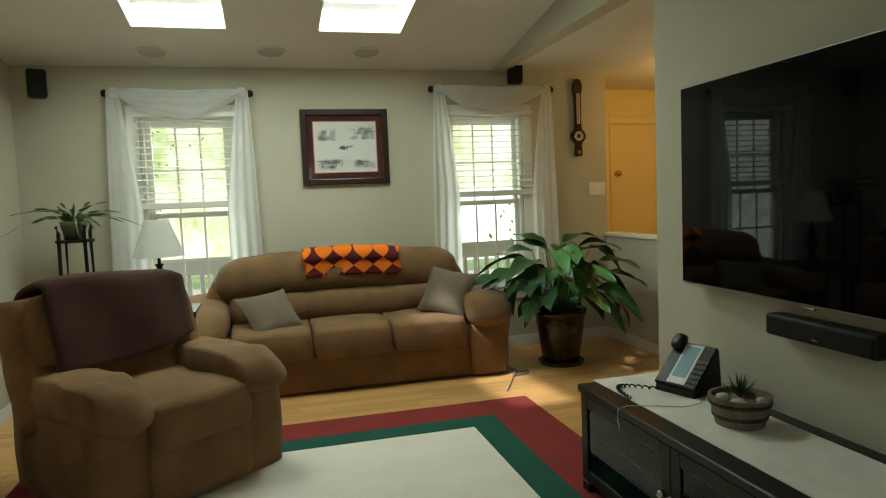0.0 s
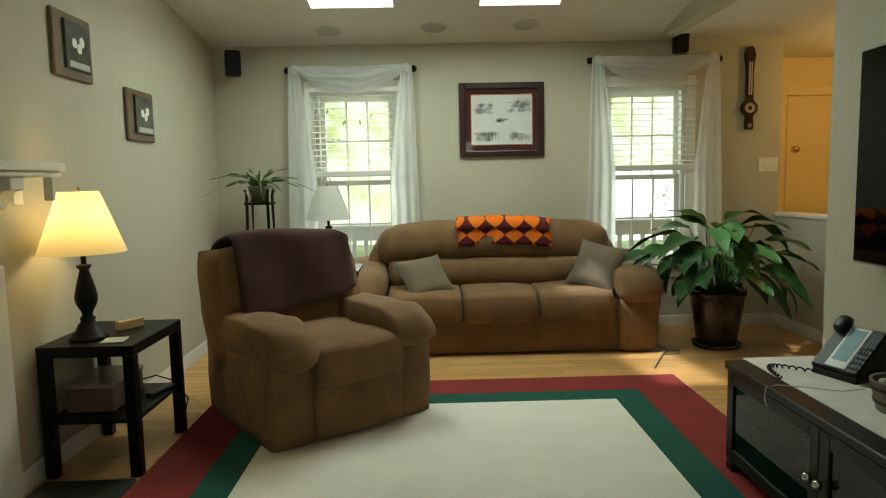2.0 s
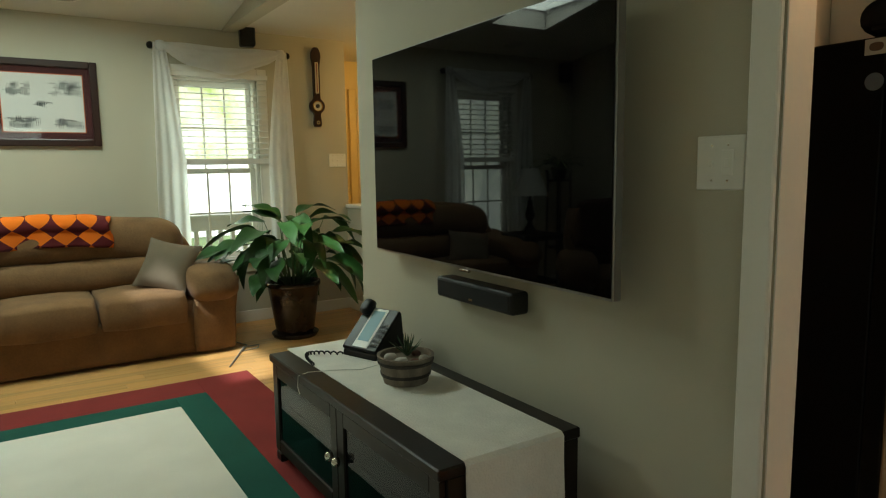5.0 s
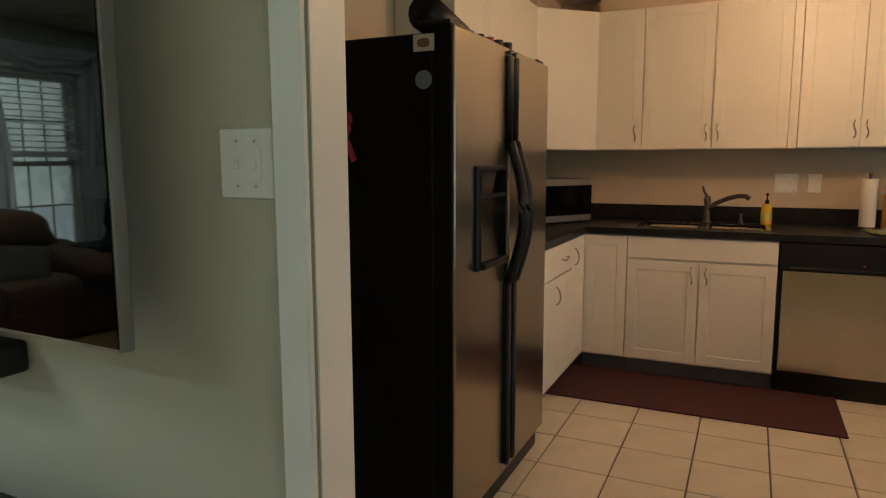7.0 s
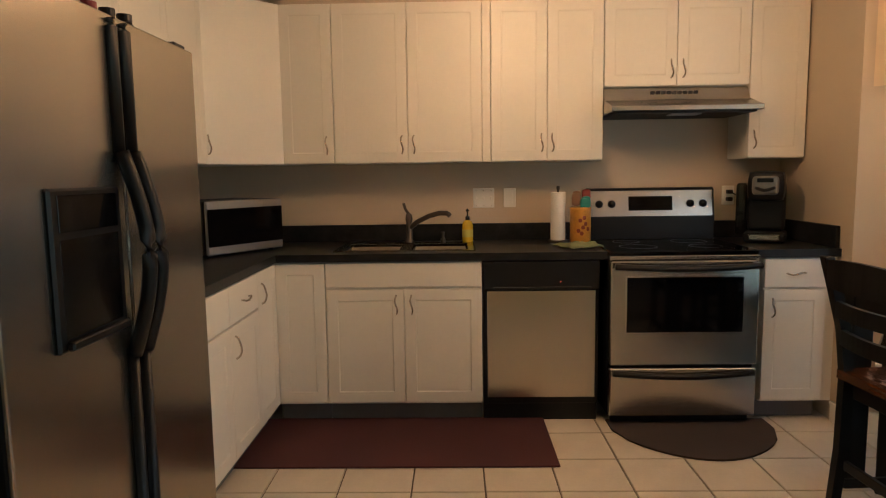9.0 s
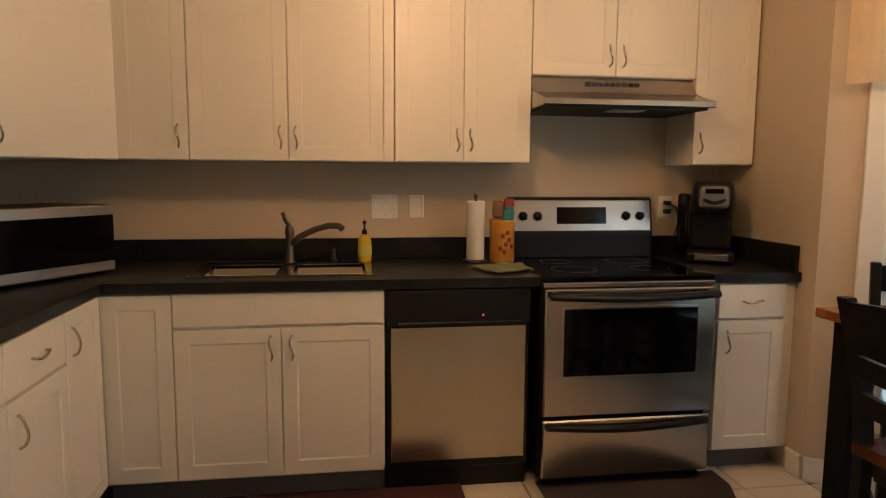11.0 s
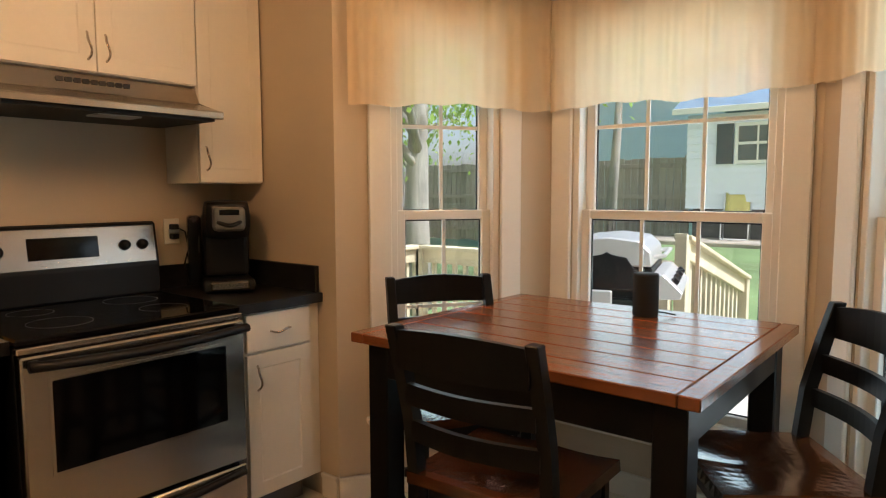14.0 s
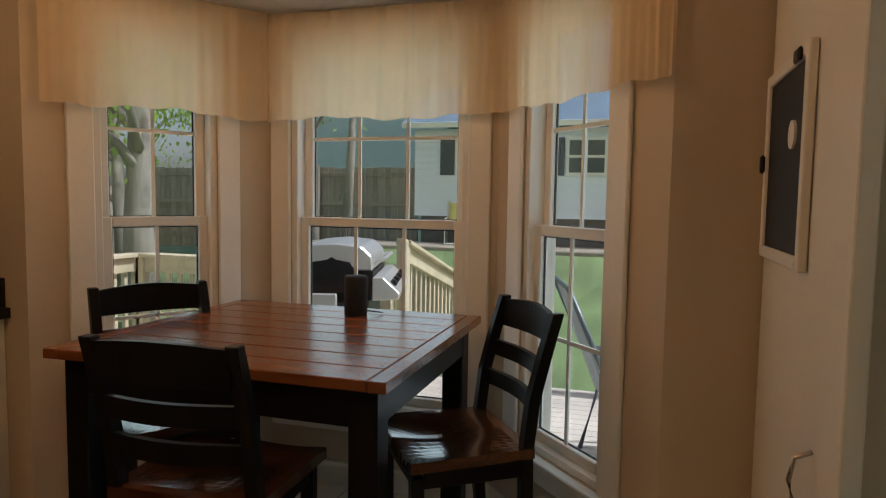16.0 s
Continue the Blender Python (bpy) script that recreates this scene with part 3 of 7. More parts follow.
rm = (-1.05, 1.04, 1.24, 4.17)
ri = (-0.885, 1.20, 1.065, 4.005)
part("red_border", ring(ro, rm, 0.011), RUGR, rug, "brick red border")
part("green_border", ring(rm, ri, 0.0125), RUGG, rug, "dark green border")
part("field", boxes(((ri[0], ri[1], 0.001), (ri[2], ri[3], 0.012)), bev=0.003), RUGW, rug, "cream field")


def roll(x0, x1, centre, half, seams=(), n=56, m=18, end=0.10, rise=None, power=2.6, dent=0.012, seed=0.0):
    """A stuffed roll along x: a rounded section that closes at its ends, drawn in at the seams."""
    bm = bmesh.new()
    rings = []
    for i in range(n + 1):
        x = x0 + (x1 - x0) * i / n
        e = min(1.0, min(x - x0, x1 - x) / end)
        k = 0.35 + 0.65 * math.sqrt(max(0.0, 1 - (1 - e) ** 2))
        pin = sum(math.exp(-((x - c) / 0.022) ** 2) for c in seams)
        up = rise(x) if rise else 0.0
        ring_ = []
        for j in range(m):
            a = 2 * math.pi * j / m
            c, q = math.cos(a), math.sin(a)
            py = math.copysign(abs(c) ** (2 / power), c) * (half[0] * k - dent * pin)
            pz = math.copysign(abs(q) ** (2 / power), q) * (half[1] * k - dent * pin)
            p = Vector((x, centre[0] + py, centre[1] + pz + up))
            ring_.append(bm.verts.new(p + noise.noise_vector(p * 5.0 + Vector((seed, 0, seed))) * 0.009))
        rings.append(ring_)
    for p, q in zip(rings, rings[1:]):
        for j in range(m):
            bm.faces.new((p[j], p[(j + 1) % m], q[(j + 1) % m], q[j]))
    bm.faces.new(rings[0])
    bm.faces.new(rings[-1])
    return bm


def sofa():
    s = thing("sofa", "brown microfibre three-seat sofa with rolled arms", "sofa", pose(0.50, 5.05, 0))
    w = 1.045
    b = bmesh.new()
    puff(b, (0, 0.40, 0.165), (w - 0.10, 0.375, 0.145), 0.05, 6, 0.004)
    part("base", b, SUEDE, s, smooth=True)
    part("inner_frame", boxes(((-0.98, 0.06, 0.06), (0.98, 0.66, 0.40)), ((-0.86, 0.50, 0.38), (0.86, 0.78, 0.80)), bev=0.03, seg=2), SUEDE, s)
    for k in (-1, 0, 1):
        b = bmesh.new()
        puff(b, (k * 0.565, 0.31, 0.375), (0.287, 0.37, 0.105), 0.17, 10, 0.010, seed=k * 3.1, bow=lambda p: p + Vector((0, 0, -0.25 * max(0, -p.y - 0.27) + (0.012 if p.z > 0 else 0) * (1 - (p.x / 0.287) ** 2))))
        part("seat_cushion", b, SUEDE, s, smooth=True)
    part("lumbar_cushion", roll(-0.87, 0.87, (0.53, 0.575), (0.135, 0.125), (-0.29, 0.29), end=0.07, dent=0.010, seed=2.0), SUEDE, s, smooth=True)
    part("headrest", roll(-0.95, 0.95, (0.60, 0.795), (0.185, 0.165), (-0.31, 0.31), end=0.16, rise=lambda x: 0.035 - 0.055 * abs(x / 0.9) ** 3, dent=0.009, seed=5.0), SUEDE, s, smooth=True)
    for sx in (-1, 1):
        b = bmesh.new()
        puff(b, (sx * (w - 0.015), 0.41, 0.285), (0.150, 0.43, 0.275), 0.14, 8, 0.006, seed=sx, bow=lambda p, sx=sx: p + Vector((sx * 0.05 * max(0.0, p.z) / 0.27, 0, 0)))
        part("arm", b, SUEDE, s, smooth=True)
        b = bmesh.new()
        puff(b, (sx * (w - 0.01), 0.34, 0.520), (0.190, 0.46, 0.128), 0.62, 12, 0.014, seed=sx * 4 + 1, bow=lambda p: p + Vector((0, 0, -0.20 * max(0, -p.y - 0.22) + 0.20 * max(0, p.y - 0.02))))
        part("arm_pad", b, SUEDE, s, smooth=True)
        b = bmesh.new()
        puff(b, (sx * 0.93, 0.66, 0.66), (0.11, 0.14, 0.17), 0.5, 8, 0.008, seed=sx * 2 + 3, bow=lambda p, sx=sx: p + Vector((sx * -0.35 * p.z, 0, 0)))
        part("back_wing", b, SUEDE, s, smooth=True)
    return s


sofa()


def pillow(m, h):
    p = thing("throw_pillow", "square taupe throw pillow leaning on the sofa", "pillow", m, group="sofa pillows")
    b = bmesh.new()
    r = bmesh.ops.create_grid(b, x_segments=12, y_segments=12, size=1.0)
    top = list(r["verts"])
    bmesh.ops.duplicate(b, geom=list(b.verts) + list(b.edges) + list(b.faces))
    low = [v for v in b.verts if v not in set(top)]
    for side, vs in ((1, top), (-1, low)):
        for v in vs:
            x, y = v.co.x, v.co.y
            t = (max(0, (1 - x * x)) * max(0, (1 - y * y))) ** 0.45
            pin = 1 - 0.10 * (1 - x * x) * (y * y)
            pin2 = 1 - 0.10 * (1 - y * y) * (x * x)
            n = noise.noise(Vector((x * 2, y * 2, side + h * 9)))
            v.co = (x * 0.195 * pin2, y * 0.195 * pin, side * (0.004 + 0.075 * t) + 0.01 * n * t)
    bmesh.ops.remove_doubles(b, verts=b.verts, dist=0.0005)
    part("cover", b, PILLOW, p, smooth=True)
    return p


pillow(pose(-0.06, 5.27, 0.572, 45, 0, 20) @ pose(0, 0, 0, 0, 0, 8), 0.2)
pillow(pose(1.27, 5.27, 0.635, 58, 0, -30) @ pose(0, 0, 0, 0, 0, -12), 0.7)

# argyle blanket on the sofa's back
am, ant, ab = nodes_of("argyle_fleece")
atc, amp, ach, arp = (ant.nodes.new("ShaderNode" + k) for k in ("TexCoord", "Mapping", "TexChecker", "TexNoise"))
amp.inputs["Rotation"].default_value = (0, 0, radians(45))
amp.inputs["Scale"].default_value = (6.0, 6.0, 6.0)
ach.inputs["Scale"].default_value = 1.0
ach.inputs["Color1"].default_value, ach.inputs["Color2"].default_value = (0.80, 0.17, 0.006, 1), (0.10, 0.008, 0.012, 1)
ant.links.new(atc.outputs["UV"], amp.inputs[0])
ant.links.new(amp.outputs[0], ach.inputs[0])
ant.links.new(ach.outputs[0], ab.inputs["Base Color"])
arp.inputs["Scale"].default_value = 220
abp = ant.nodes.new("ShaderNodeBump")
abp.inputs["Strength"].default_value, abp.inputs["Distance"].default_value = 0.5, 0.003
ant.links.new(arp.outputs[0], abp.inputs["Height"])
ant.links.new(abp.outputs[0], ab.inputs["Normal"])
ab.inputs["Roughness"].default_value = 1.0
blanket = thing("folded_blanket", "orange and maroon argyle fleece blanket over the sofa back", "blanket", pose(0.20, 5.50, -0.035))


def fold(u, v):
    x = u * 0.74
    r = 0.088 + 0.006 * math.sin(u * 17 + v * 6)
    if v < 0.72:
        a = v / 0.72 * 2.7 - 0.5
        y, z = 0.15 - r * math.sin(a), 0.985 + r * math.cos(a) * 0.62
    else:
        t = (v - 0.72) / 0.28
        a = 2.2
        y, z = 0.15 - r * math.sin(a), 0.985 + r * math.cos(a) * 0.62 - 0.115 * t
    return (x + 0.012 * math.sin(v * 9), y - 0.10 + 0.01 * math.sin(u * 6), z - 0.02 * (u - 0.4) ** 2 * 4)


bb = sheet(24, 20, fold, 0.022)
bl = part("folded_cloth", bb, am, blanket, smooth=True)
uvl = bl.data.uv_layers.new(name="cloth")
for lp in bl.data.loops:
    co = bl.data.vertices[lp.vertex_index].co
    uvl.data[lp.index].uv = (co.x * 1.55, (co.z * 1.9 - co.y * 1.0))


def recliner():
    """Front at local -y."""
    s = thing("recliner", "brown microfibre recliner with padded arms", "armchair", pose(-0.425, 3.635, 0, 0, 0, 37) @ Matrix.Diagonal((1, 1, 0.96, 1)))
    b = bmesh.new()
    puff(b, (0, 0.46, 0.235), (0.27, 0.40, 0.205), 0.06, 6, 0.006)
    part("base", b, SUEDE, s, smooth=True)
    b = bmesh.new()
    puff(b, (0, 0.0, 0.19), (0.262, 0.065, 0.16), 0.10, 8, 0.005, seed=2)
    part("footrest", b, SUEDE, s, smooth=True)
    part("inner_frame", boxes(((-0.33, 0.10, 0.05), (0.33, 0.78, 0.44)), bev=0.03, seg=2), SUEDE, s)
    b = bmesh.new()
    puff(b, (0, 0.24, 0.438), (0.262, 0.345, 0.105), 0.16, 10, 0.010, seed=4, bow=lambda p: p + Vector((0, 0, -0.35 * max(0, -p.y - 0.24))))
    part("seat_cushion", b, SUEDE, s, smooth=True)
    tilt = pose(0, 0.62, 0.40, -14)
    b = bmesh.new()
    puff(b, (-0.05, 0.03, 0.27), (0.49, 0.125, 0.36), 0.28, 9, 0.012, tilt, seed=7)
    part("backrest", b, SUEDE, s, smooth=True)
    b = bmesh.new()
    puff(b, (0, -0.05, 0.10), (0.27, 0.10, 0.15), 0.4, 7, 0.014, tilt, seed=8)
    part("lumbar_cushion", b, SUEDE, s, smooth=True)
    b = bmesh.new()
    puff(b, (-0.04, -0.045, 0.42), (0.44, 0.13, 0.20), 0.4, 8, 0.014, tilt, seed=9)
    part("headrest", b, SUEDE, s, smooth=True)
    for sx in (-1, 1):
        b = bmesh.new()
        puff(b, (sx * 0.35, 0.42, 0.275), (0.130, 0.455, 0.270), 0.10, 8, 0.005, seed=sx)
        part("arm", b, SUEDE, s, smooth=True)
        b = bmesh.new()
        puff(b, (sx * 0.355, 0.33, 0.553), (0.150, 0.46, 0.108), 0.52, 14, 0.020, seed=sx * 3 + 2, bow=lambda p: p + Vector((0, 0, -0.34 * max(0, -p.y - 0.28) - 0.05 * max(0, p.y))))
        part("arm_pad", b, SUEDE, s, smooth=True)
    return tilt


tl = recliner()
throw = thing("throw_blanket", "maroon fleece throw draped over the recliner back", "blanket", pose(-0.425, 3.635, 0, 0, 0, 37) @ Matrix.Diagonal((1, 1, 0.96, 1)))


def over(u, v):
    x = -0.40 + 0.72 * u
    fall = 0.16 * max(0.0, (abs(x + 0.05) - 0.27) / 0.22) ** 2
    low = 0.10 + 0.12 * u ** 3
    s = low + v * (1.15 - low)
    if s < 0.55:
        p = (x, -0.205 - 0.012 * math.sin(u * 9 + s * 5), 0.075 + s - fall * s)
    elif s < 0.85:
        a = (s - 0.55) / 0.30 * math.pi
        p = (x, -0.01 - 0.19 * math.cos(a), 0.635 + 0.055 * math.sin(a) - fall)
    else:
        p = (x, 0.18, 0.635 - (s - 0.85) - fall)
    return tl @ Vector(p) + Vector((0, 0, 0.012 * math.sin(u * 5)))


part("cloth", sheet(20, 34, over, 0.016), THROW, throw, smooth=True)


def side_table(m, w, d, h, label, shelf=0.27):
    t = thing("side_table", label, "side table", m)
    part("tabletop", boxes(((0, 0, h - 0.05), (w, d, h)), bev=0.003), BLACK, t)
    for x in (0, w - 0.05):
        for y in (0, d - 0.05):
            part("leg", boxes(((x, y, 0), (x + 0.05, y + 0.05, h - 0.0505)), bev=0.003), BLACK, t)
    if shelf:
        part("shelf", boxes(((0.012, 0.012, shelf - 0.02), (w - 0.012, d - 0.012, shelf)), bev=0.002), BLACK, t)
    return t


side_table(pose(-1.775, 3.15, 0), 0.43, 0.57, 0.61, "black wood-finish side table with a lower shelf")
side_table(pose(-1.05, 5.08, 0), 0.50, 0.50, 0.66, "dark end table between recliner and sofa", 0.2)


def table_lamp(m, shade_mat, label, bulb=True):
    t = thing("table_lamp", label, "table lamp", m)
    part("base", lathe([(0.0, 0), (0.085, 0), (0.085, 0.012), (0.078, 0.02), (0.055, 0.045), (0.042, 0.075), (0.030, 0.085), (0.034, 0.10), (0.022, 0.115), (0.026, 0.13), (0.046, 0.17), (0.050, 0.20), (0.040, 0.25), (0.024, 0.31), (0.020, 0.325), (0.032, 0.34), (0.032, 0.348), (0.012, 0.352)], 28), BLACK, t, smooth=True)
    part("stem", lathe([(0.012, 0.35), (0.012, 0.42), (0.018, 0.425), (0.018, 0.445), (0.008, 0.45), (0.004, 0.68), (0, 0.68)], 14), BLACK, t, smooth=True)
    sh = bmesh.new()
    n = 36
    r0, r1, z0, z1 = 0.188, 0.085, 0.405, 0.685
    lo = [sh.verts.new((r0 * math.cos(2 * math.pi * k / n), r0 * math.sin(2 * math.pi * k / n), z0)) for k in range(n)]
    hi = [sh.verts.new((r1 * math.cos(2 * math.pi * k / n), r1 * math.sin(2 * math.pi * k / n), z1)) for k in range(n)]
    for k in range(n):
        sh.faces.new((lo[k], lo[(k + 1) % n], hi[(k + 1) % n], hi[k]))
    part("shade", sh, shade_mat, t, smooth=True)
    part("finial", lathe([(0, 0.68), (0.008, 0.683), (0.010, 0.695), (0, 0.71)], 12), CHROME, t, smooth=True)
    part("harp", tube([(0.0, 0.018, 0.43), (0, 0.045, 0.47), (0, 0.05, 0.56), (0, 0.02, 0.66), (0, -0.02, 0.66), (0, -0.05, 0.56), (0, -0.045, 0.47), (0, -0.018, 0.43)], 0.0025, 6), CHROME, t)
    return t


table_lamp(pose(-1.61, 3.30, 0.611), LINEN, "lit table lamp with turned black base and cream shade")
table_lamp(pose(-0.79, 5.32, 0.661) @ Matrix.Scale(0.92, 4), cloth("white_lampshade", (0.80, 0.80, 0.76), 0.45, 0.0), "unlit table lamp with black base and white shade")

# television wall
tv = thing("television", "large black flat television on a wall mount", "television", pose(1.826, 3.066, 0, 0, 0, -90 - 1.9))
TW = 1.54
part("bezel", boxes(((0, 0, 0.922), (TW, 0.035, 1.818)), bev=0.004), surface("silver_bezel", (0.35, 0.35, 0.36), 0.3, 0.9, fine=30, bump=0.01), tv, "thin silver edge")
part("screen", boxes(((0.006, -0.0035, 0.932), (TW - 0.006, -0.0002, 1.812)), bev=0.001), SCREEN, tv)
part("badge", boxes(((TW / 2 - 0.03, -0.006, 0.912), (TW / 2 + 0.03, 0.01, 0.921)), bev=0.002), CHROME, tv)
part("wall_mount", boxes(((TW / 2 - 0.2, 0.0355, 1.2), (TW / 2 + 0.2, 0.095, 1.6)), bev=0.003), PLASTIC, tv)
bar = thing("soundbar", "short black soundbar mounted under the television", "soundbar", pose(1.826, 2.54, 0.778, 0, 0, -90))
part("body", boxes(((0, 0, 0), (0.50, 0.082, 0.085)), bev=0.014, seg=3), PLASTIC, bar)
part("grille", boxes(((0.02, -0.003, 0.012), (0.48, 0.004, 0.073)), bev=0.002), surface("speaker_mesh", (0.006, 0.006, 0.006), 0.9, fine=500, bump=0.6), bar)
part("badge", boxes(((0.237, -0.005, 0.018), (0.263, -0.002, 0.026))), CHROME, bar)


def tv_stand():
    s = thing("tv_stand", "dark espresso media stand with glass doors", "media stand", pose(1.285, 3.065, 0, 0, 0, -90))
    w, d, h = 1.385, 0.52, 0.497
    part("top", boxes(((-0.005, -0.012, h - 0.035), (w + 0.005, d, h)), bev=0.005), DARKWOOD, s)
    for x in (0, w - 0.04):
        part("side_panel", boxes(((x, 0.02, 0.05), (x + 0.04, d - 0.005, h - 0.0355)), bev=0.003), DARKWOOD, s)
    part("bottom_panel", boxes(((0.041, 0.02, 0.05), (w - 0.041, d - 0.01, 0.08)), bev=0.002), DARKWOOD, s)
    part("shelf", boxes(((0.041, 0.05, 0.25), (w - 0.041, d - 0.02, 0.265))), DARKWOOD, s)
    part("back_panel", boxes(((0.041, d - 0.009, 0.081), (w - 0.041, d - 0.004, h - 0.036))), DARKWOOD, s)
    for x in (0, w - 0.06):
        for y in (0.0, d - 0.06):
            part("foot", boxes(((x, y + 0.002, 0), (x + 0.06, y + 0.058, 0.0495)), bev=0.004), DARKWOOD, s)
    n = 2
    dw = (w - 0.012) / n
    for k in range(n):
        x0, x1 = 0.006 + k * dw + 0.002, 0.006 + (k + 1) * dw - 0.002
        dr = part("door", boxes(((x0, -0.002, 0.06), (x0 + 0.055, 0.018, h - 0.04)), ((x1 - 0.055, -0.002, 0.06), (x1, 0.018, h - 0.04)), ((x0 + 0.055, -0.002, 0.06), (x1 - 0.055, 0.018, 0.115)), ((x0 + 0.055, -0.002, h - 0.095), (x1 - 0.055, 0.018, h - 0.04)), bev=0.003), DARKWOOD, s)
        part("door_pane", boxes(((x0 + 0.055, 0.006, 0.115), (x1 - 0.055, 0.010, h - 0.095))), glass("smoked_glass", (0.35, 0.36, 0.36)), dr).visible_shadow = False
        kx = x1 - 0.028 if k == 0 else x0 + 0.028
        part("knob", lathe([(0, -0.018), (0.013, -0.014), (0.017, 0), (0.013, 0.014), (0, 0.018)], 14, at=(kx, -0.022, 0.27)), CHROME, dr, smooth=True)
    return s


tv_stand()
runner = thing("table_runner", "cream woven table runner hanging over the stand's end", "table runner", pose(1.285, 3.065, 0, 0, 0, -90))
RUN = surface("cream_woven_cotton", (0.86, 0.84, 0.77), 0.95, var=0.08, scale=10, fine=130, bump=0.7)


def lay(u, v):
    L = 1.39
    s = -0.02 + u * (L + 0.36)
    y = 0.078 + v * 0.367
    wv = 0.0002 * math.sin(u * 160) * math.sin(v * 60)
    return (s, y, 0.5008 + wv) if s < L else (L + 0.008 + wv, y + 0.004 * math.sin(s * 12), 0.500 - (s - L))


part("cloth", sheet(90, 26, lay, 0.003), RUN, runner)


def desk_phone():
    p = thing("desk_phone", "black office desk phone with a tilted display", "phone", pose(1.65, 2.79, 0.5015, 0, 0, -70) @ Matrix.Scale(1.15, 4))
    st = bmesh.new()
    prism(st, [(-0.08, 0), (0.09, 0), (0.075, 0.15), (0.06, 0.155), (-0.075, 0.02)], -0.085, 0.085, "x", 0.004)
    part("body", st, PLASTIC, p)
    fm = pose(0, -0.004, 0.092, 42)
    part("face", boxes(((-0.088, -0.098, -0.012), (0.088, 0.098, 0.010)), bev=0.006), PLASTIC, p).matrix_basis = fm
    part("display_frame", boxes(((-0.036, -0.088, 0.0105), (0.040, 0.090, 0.013)), bev=0.002), WHITEP, p).matrix_basis = fm
    part("display", boxes(((-0.026, -0.060, 0.0135), (0.030, 0.078, 0.0145))), surface("blue_grey_display", (0.22, 0.40, 0.47), 0.5, fine=40, bump=0.0), p, "blue-grey display").matrix_basis = fm
    key = None
    for i in range(4):
        for j in range(5):
            mm = fm @ pose(0.048 + i * 0.0115, -0.07 + j * 0.022, 0.012)
            if key is None:
                key = part("key", boxes(((-0.004, -0.007, 0), (0.004, 0.007, 0.003)), bev=0.001), surface("grey_keys", (0.12, 0.12, 0.125), 0.5, fine=40), p)
                key.matrix_basis = mm
            else:
                again(key, p, mm)
    hs = bmesh.new()
    tube(arc((0, -0.10, 0.012), (0, 0.10, 0.012), (0, 0, 0.022), 10), 0.018, 10, hs)
    for y in (-0.085, 0.085):
        puff(hs, (0, y, 0.014), (0.026, 0.034, 0.02), 0.6, 4, 0.0)
    part("handset", hs, PLASTIC, p, smooth=True).matrix_basis = fm @ pose(-0.062, 0, 0.008)
    coil = [(-0.075 - 0.02 * math.sin(t * 0.05) - 0.18 * math.sin(t / 90 * 3.1) * 0.5 + 0.006 * math.cos(t), -0.09 - 0.16 * t / 90, 0.008 + 0.006 * math.sin(t)) for t in range(0, 91)]
    part("cord", tube(coil, 0.0032, 5), PLASTIC, p)
    return p


desk_phone()
wire = thing("thin_cable", "thin white cable hanging over the stand's edge", "cable", pose(0, 0, 0))
part("strand", tube([(1.60, 2.62, 0.5035), (1.50, 2.60, 0.5035), (1.40, 2.66, 0.503), (1.31, 2.70, 0.501), (1.268, 2.70, 0.492), (1.264, 2.70, 0.45), (1.268, 2.69, 0.42)], 0.0018, 6), WHITEP, wire)


def succulent():
    p = thing("succulent_pot", "small wooden tub planted with a succulent and stones", "potted plant", pose(1.58, 2.38, 0.5015))
    part("tub", lathe([(0.0, 0), (0.085, 0), (0.108, 0.10), (0.110, 0.105), (0.098, 0.105), (0.094, 0.085), (0, 0.085)], 26), surface("weathered_cask_wood", (0.20, 0.16, 0.12), 0.8, var=0.35, scale=6, fine=60, bump=0.3, stretch=(4, 4, 1)), p)
    for z, r in ((0.028, 0.0925), (0.075, 0.1035)):
        part("hoop", lathe([(r, z), (r + 0.003, z), (r + 0.006, z + 0.012), (r + 0.002, z + 0.012)], 26, hollow=True), surface("dark_hoop_iron", (0.05, 0.04, 0.032), 0.6, 0.4), p)
    for k, (x, y, r, c) in enumerate(((0.05, -0.05, 0.02, 0), (-0.05, 0.03, 0.024, 0), (-0.045, -0.045, 0.026, 0), (0.06, 0.02, 0.018, 1), (0.0, -0.07, 0.016, 1))):
        b = bmesh.new()
        puff(b, (x, y, 0.092), (r, r * 0.8, r * 0.65), 0.8, 4, 0.003, seed=k)
        part("stone", b, surface("white_pebble", (0.62, 0.58, 0.52), 0.6) if c == 0 else surface("red_lava_stone", (0.20, 0.10, 0.08), 0.9), p, smooth=True)
    leafm = surface("succulent_green", (0.035, 0.075, 0.030), 0.45, var=0.3, scale=12, fine=80)
    leaf = None
    for k in range(16):
        a, up = k * 2.4, 25 + 55 * k / 16
        mm = pose(0.025, 0.03, 0.09, 0, 0, math.degrees(a)) @ pose(0, 0, 0, 0, -up, 0)
        if leaf is None:
            leaf = part("leaf", tube([(0, 0, 0), (0.02, 0, 0.002), (0.05, 0, 0.004), (0.085, 0, 0.010)], 0.010, 6, None, 0.5, 0.08), leafm, p, smooth=True)
            leaf.matrix_basis = mm
        else:
            again(leaf, p, mm)
    return p


succulent()

# switches, pictures and small fixtures


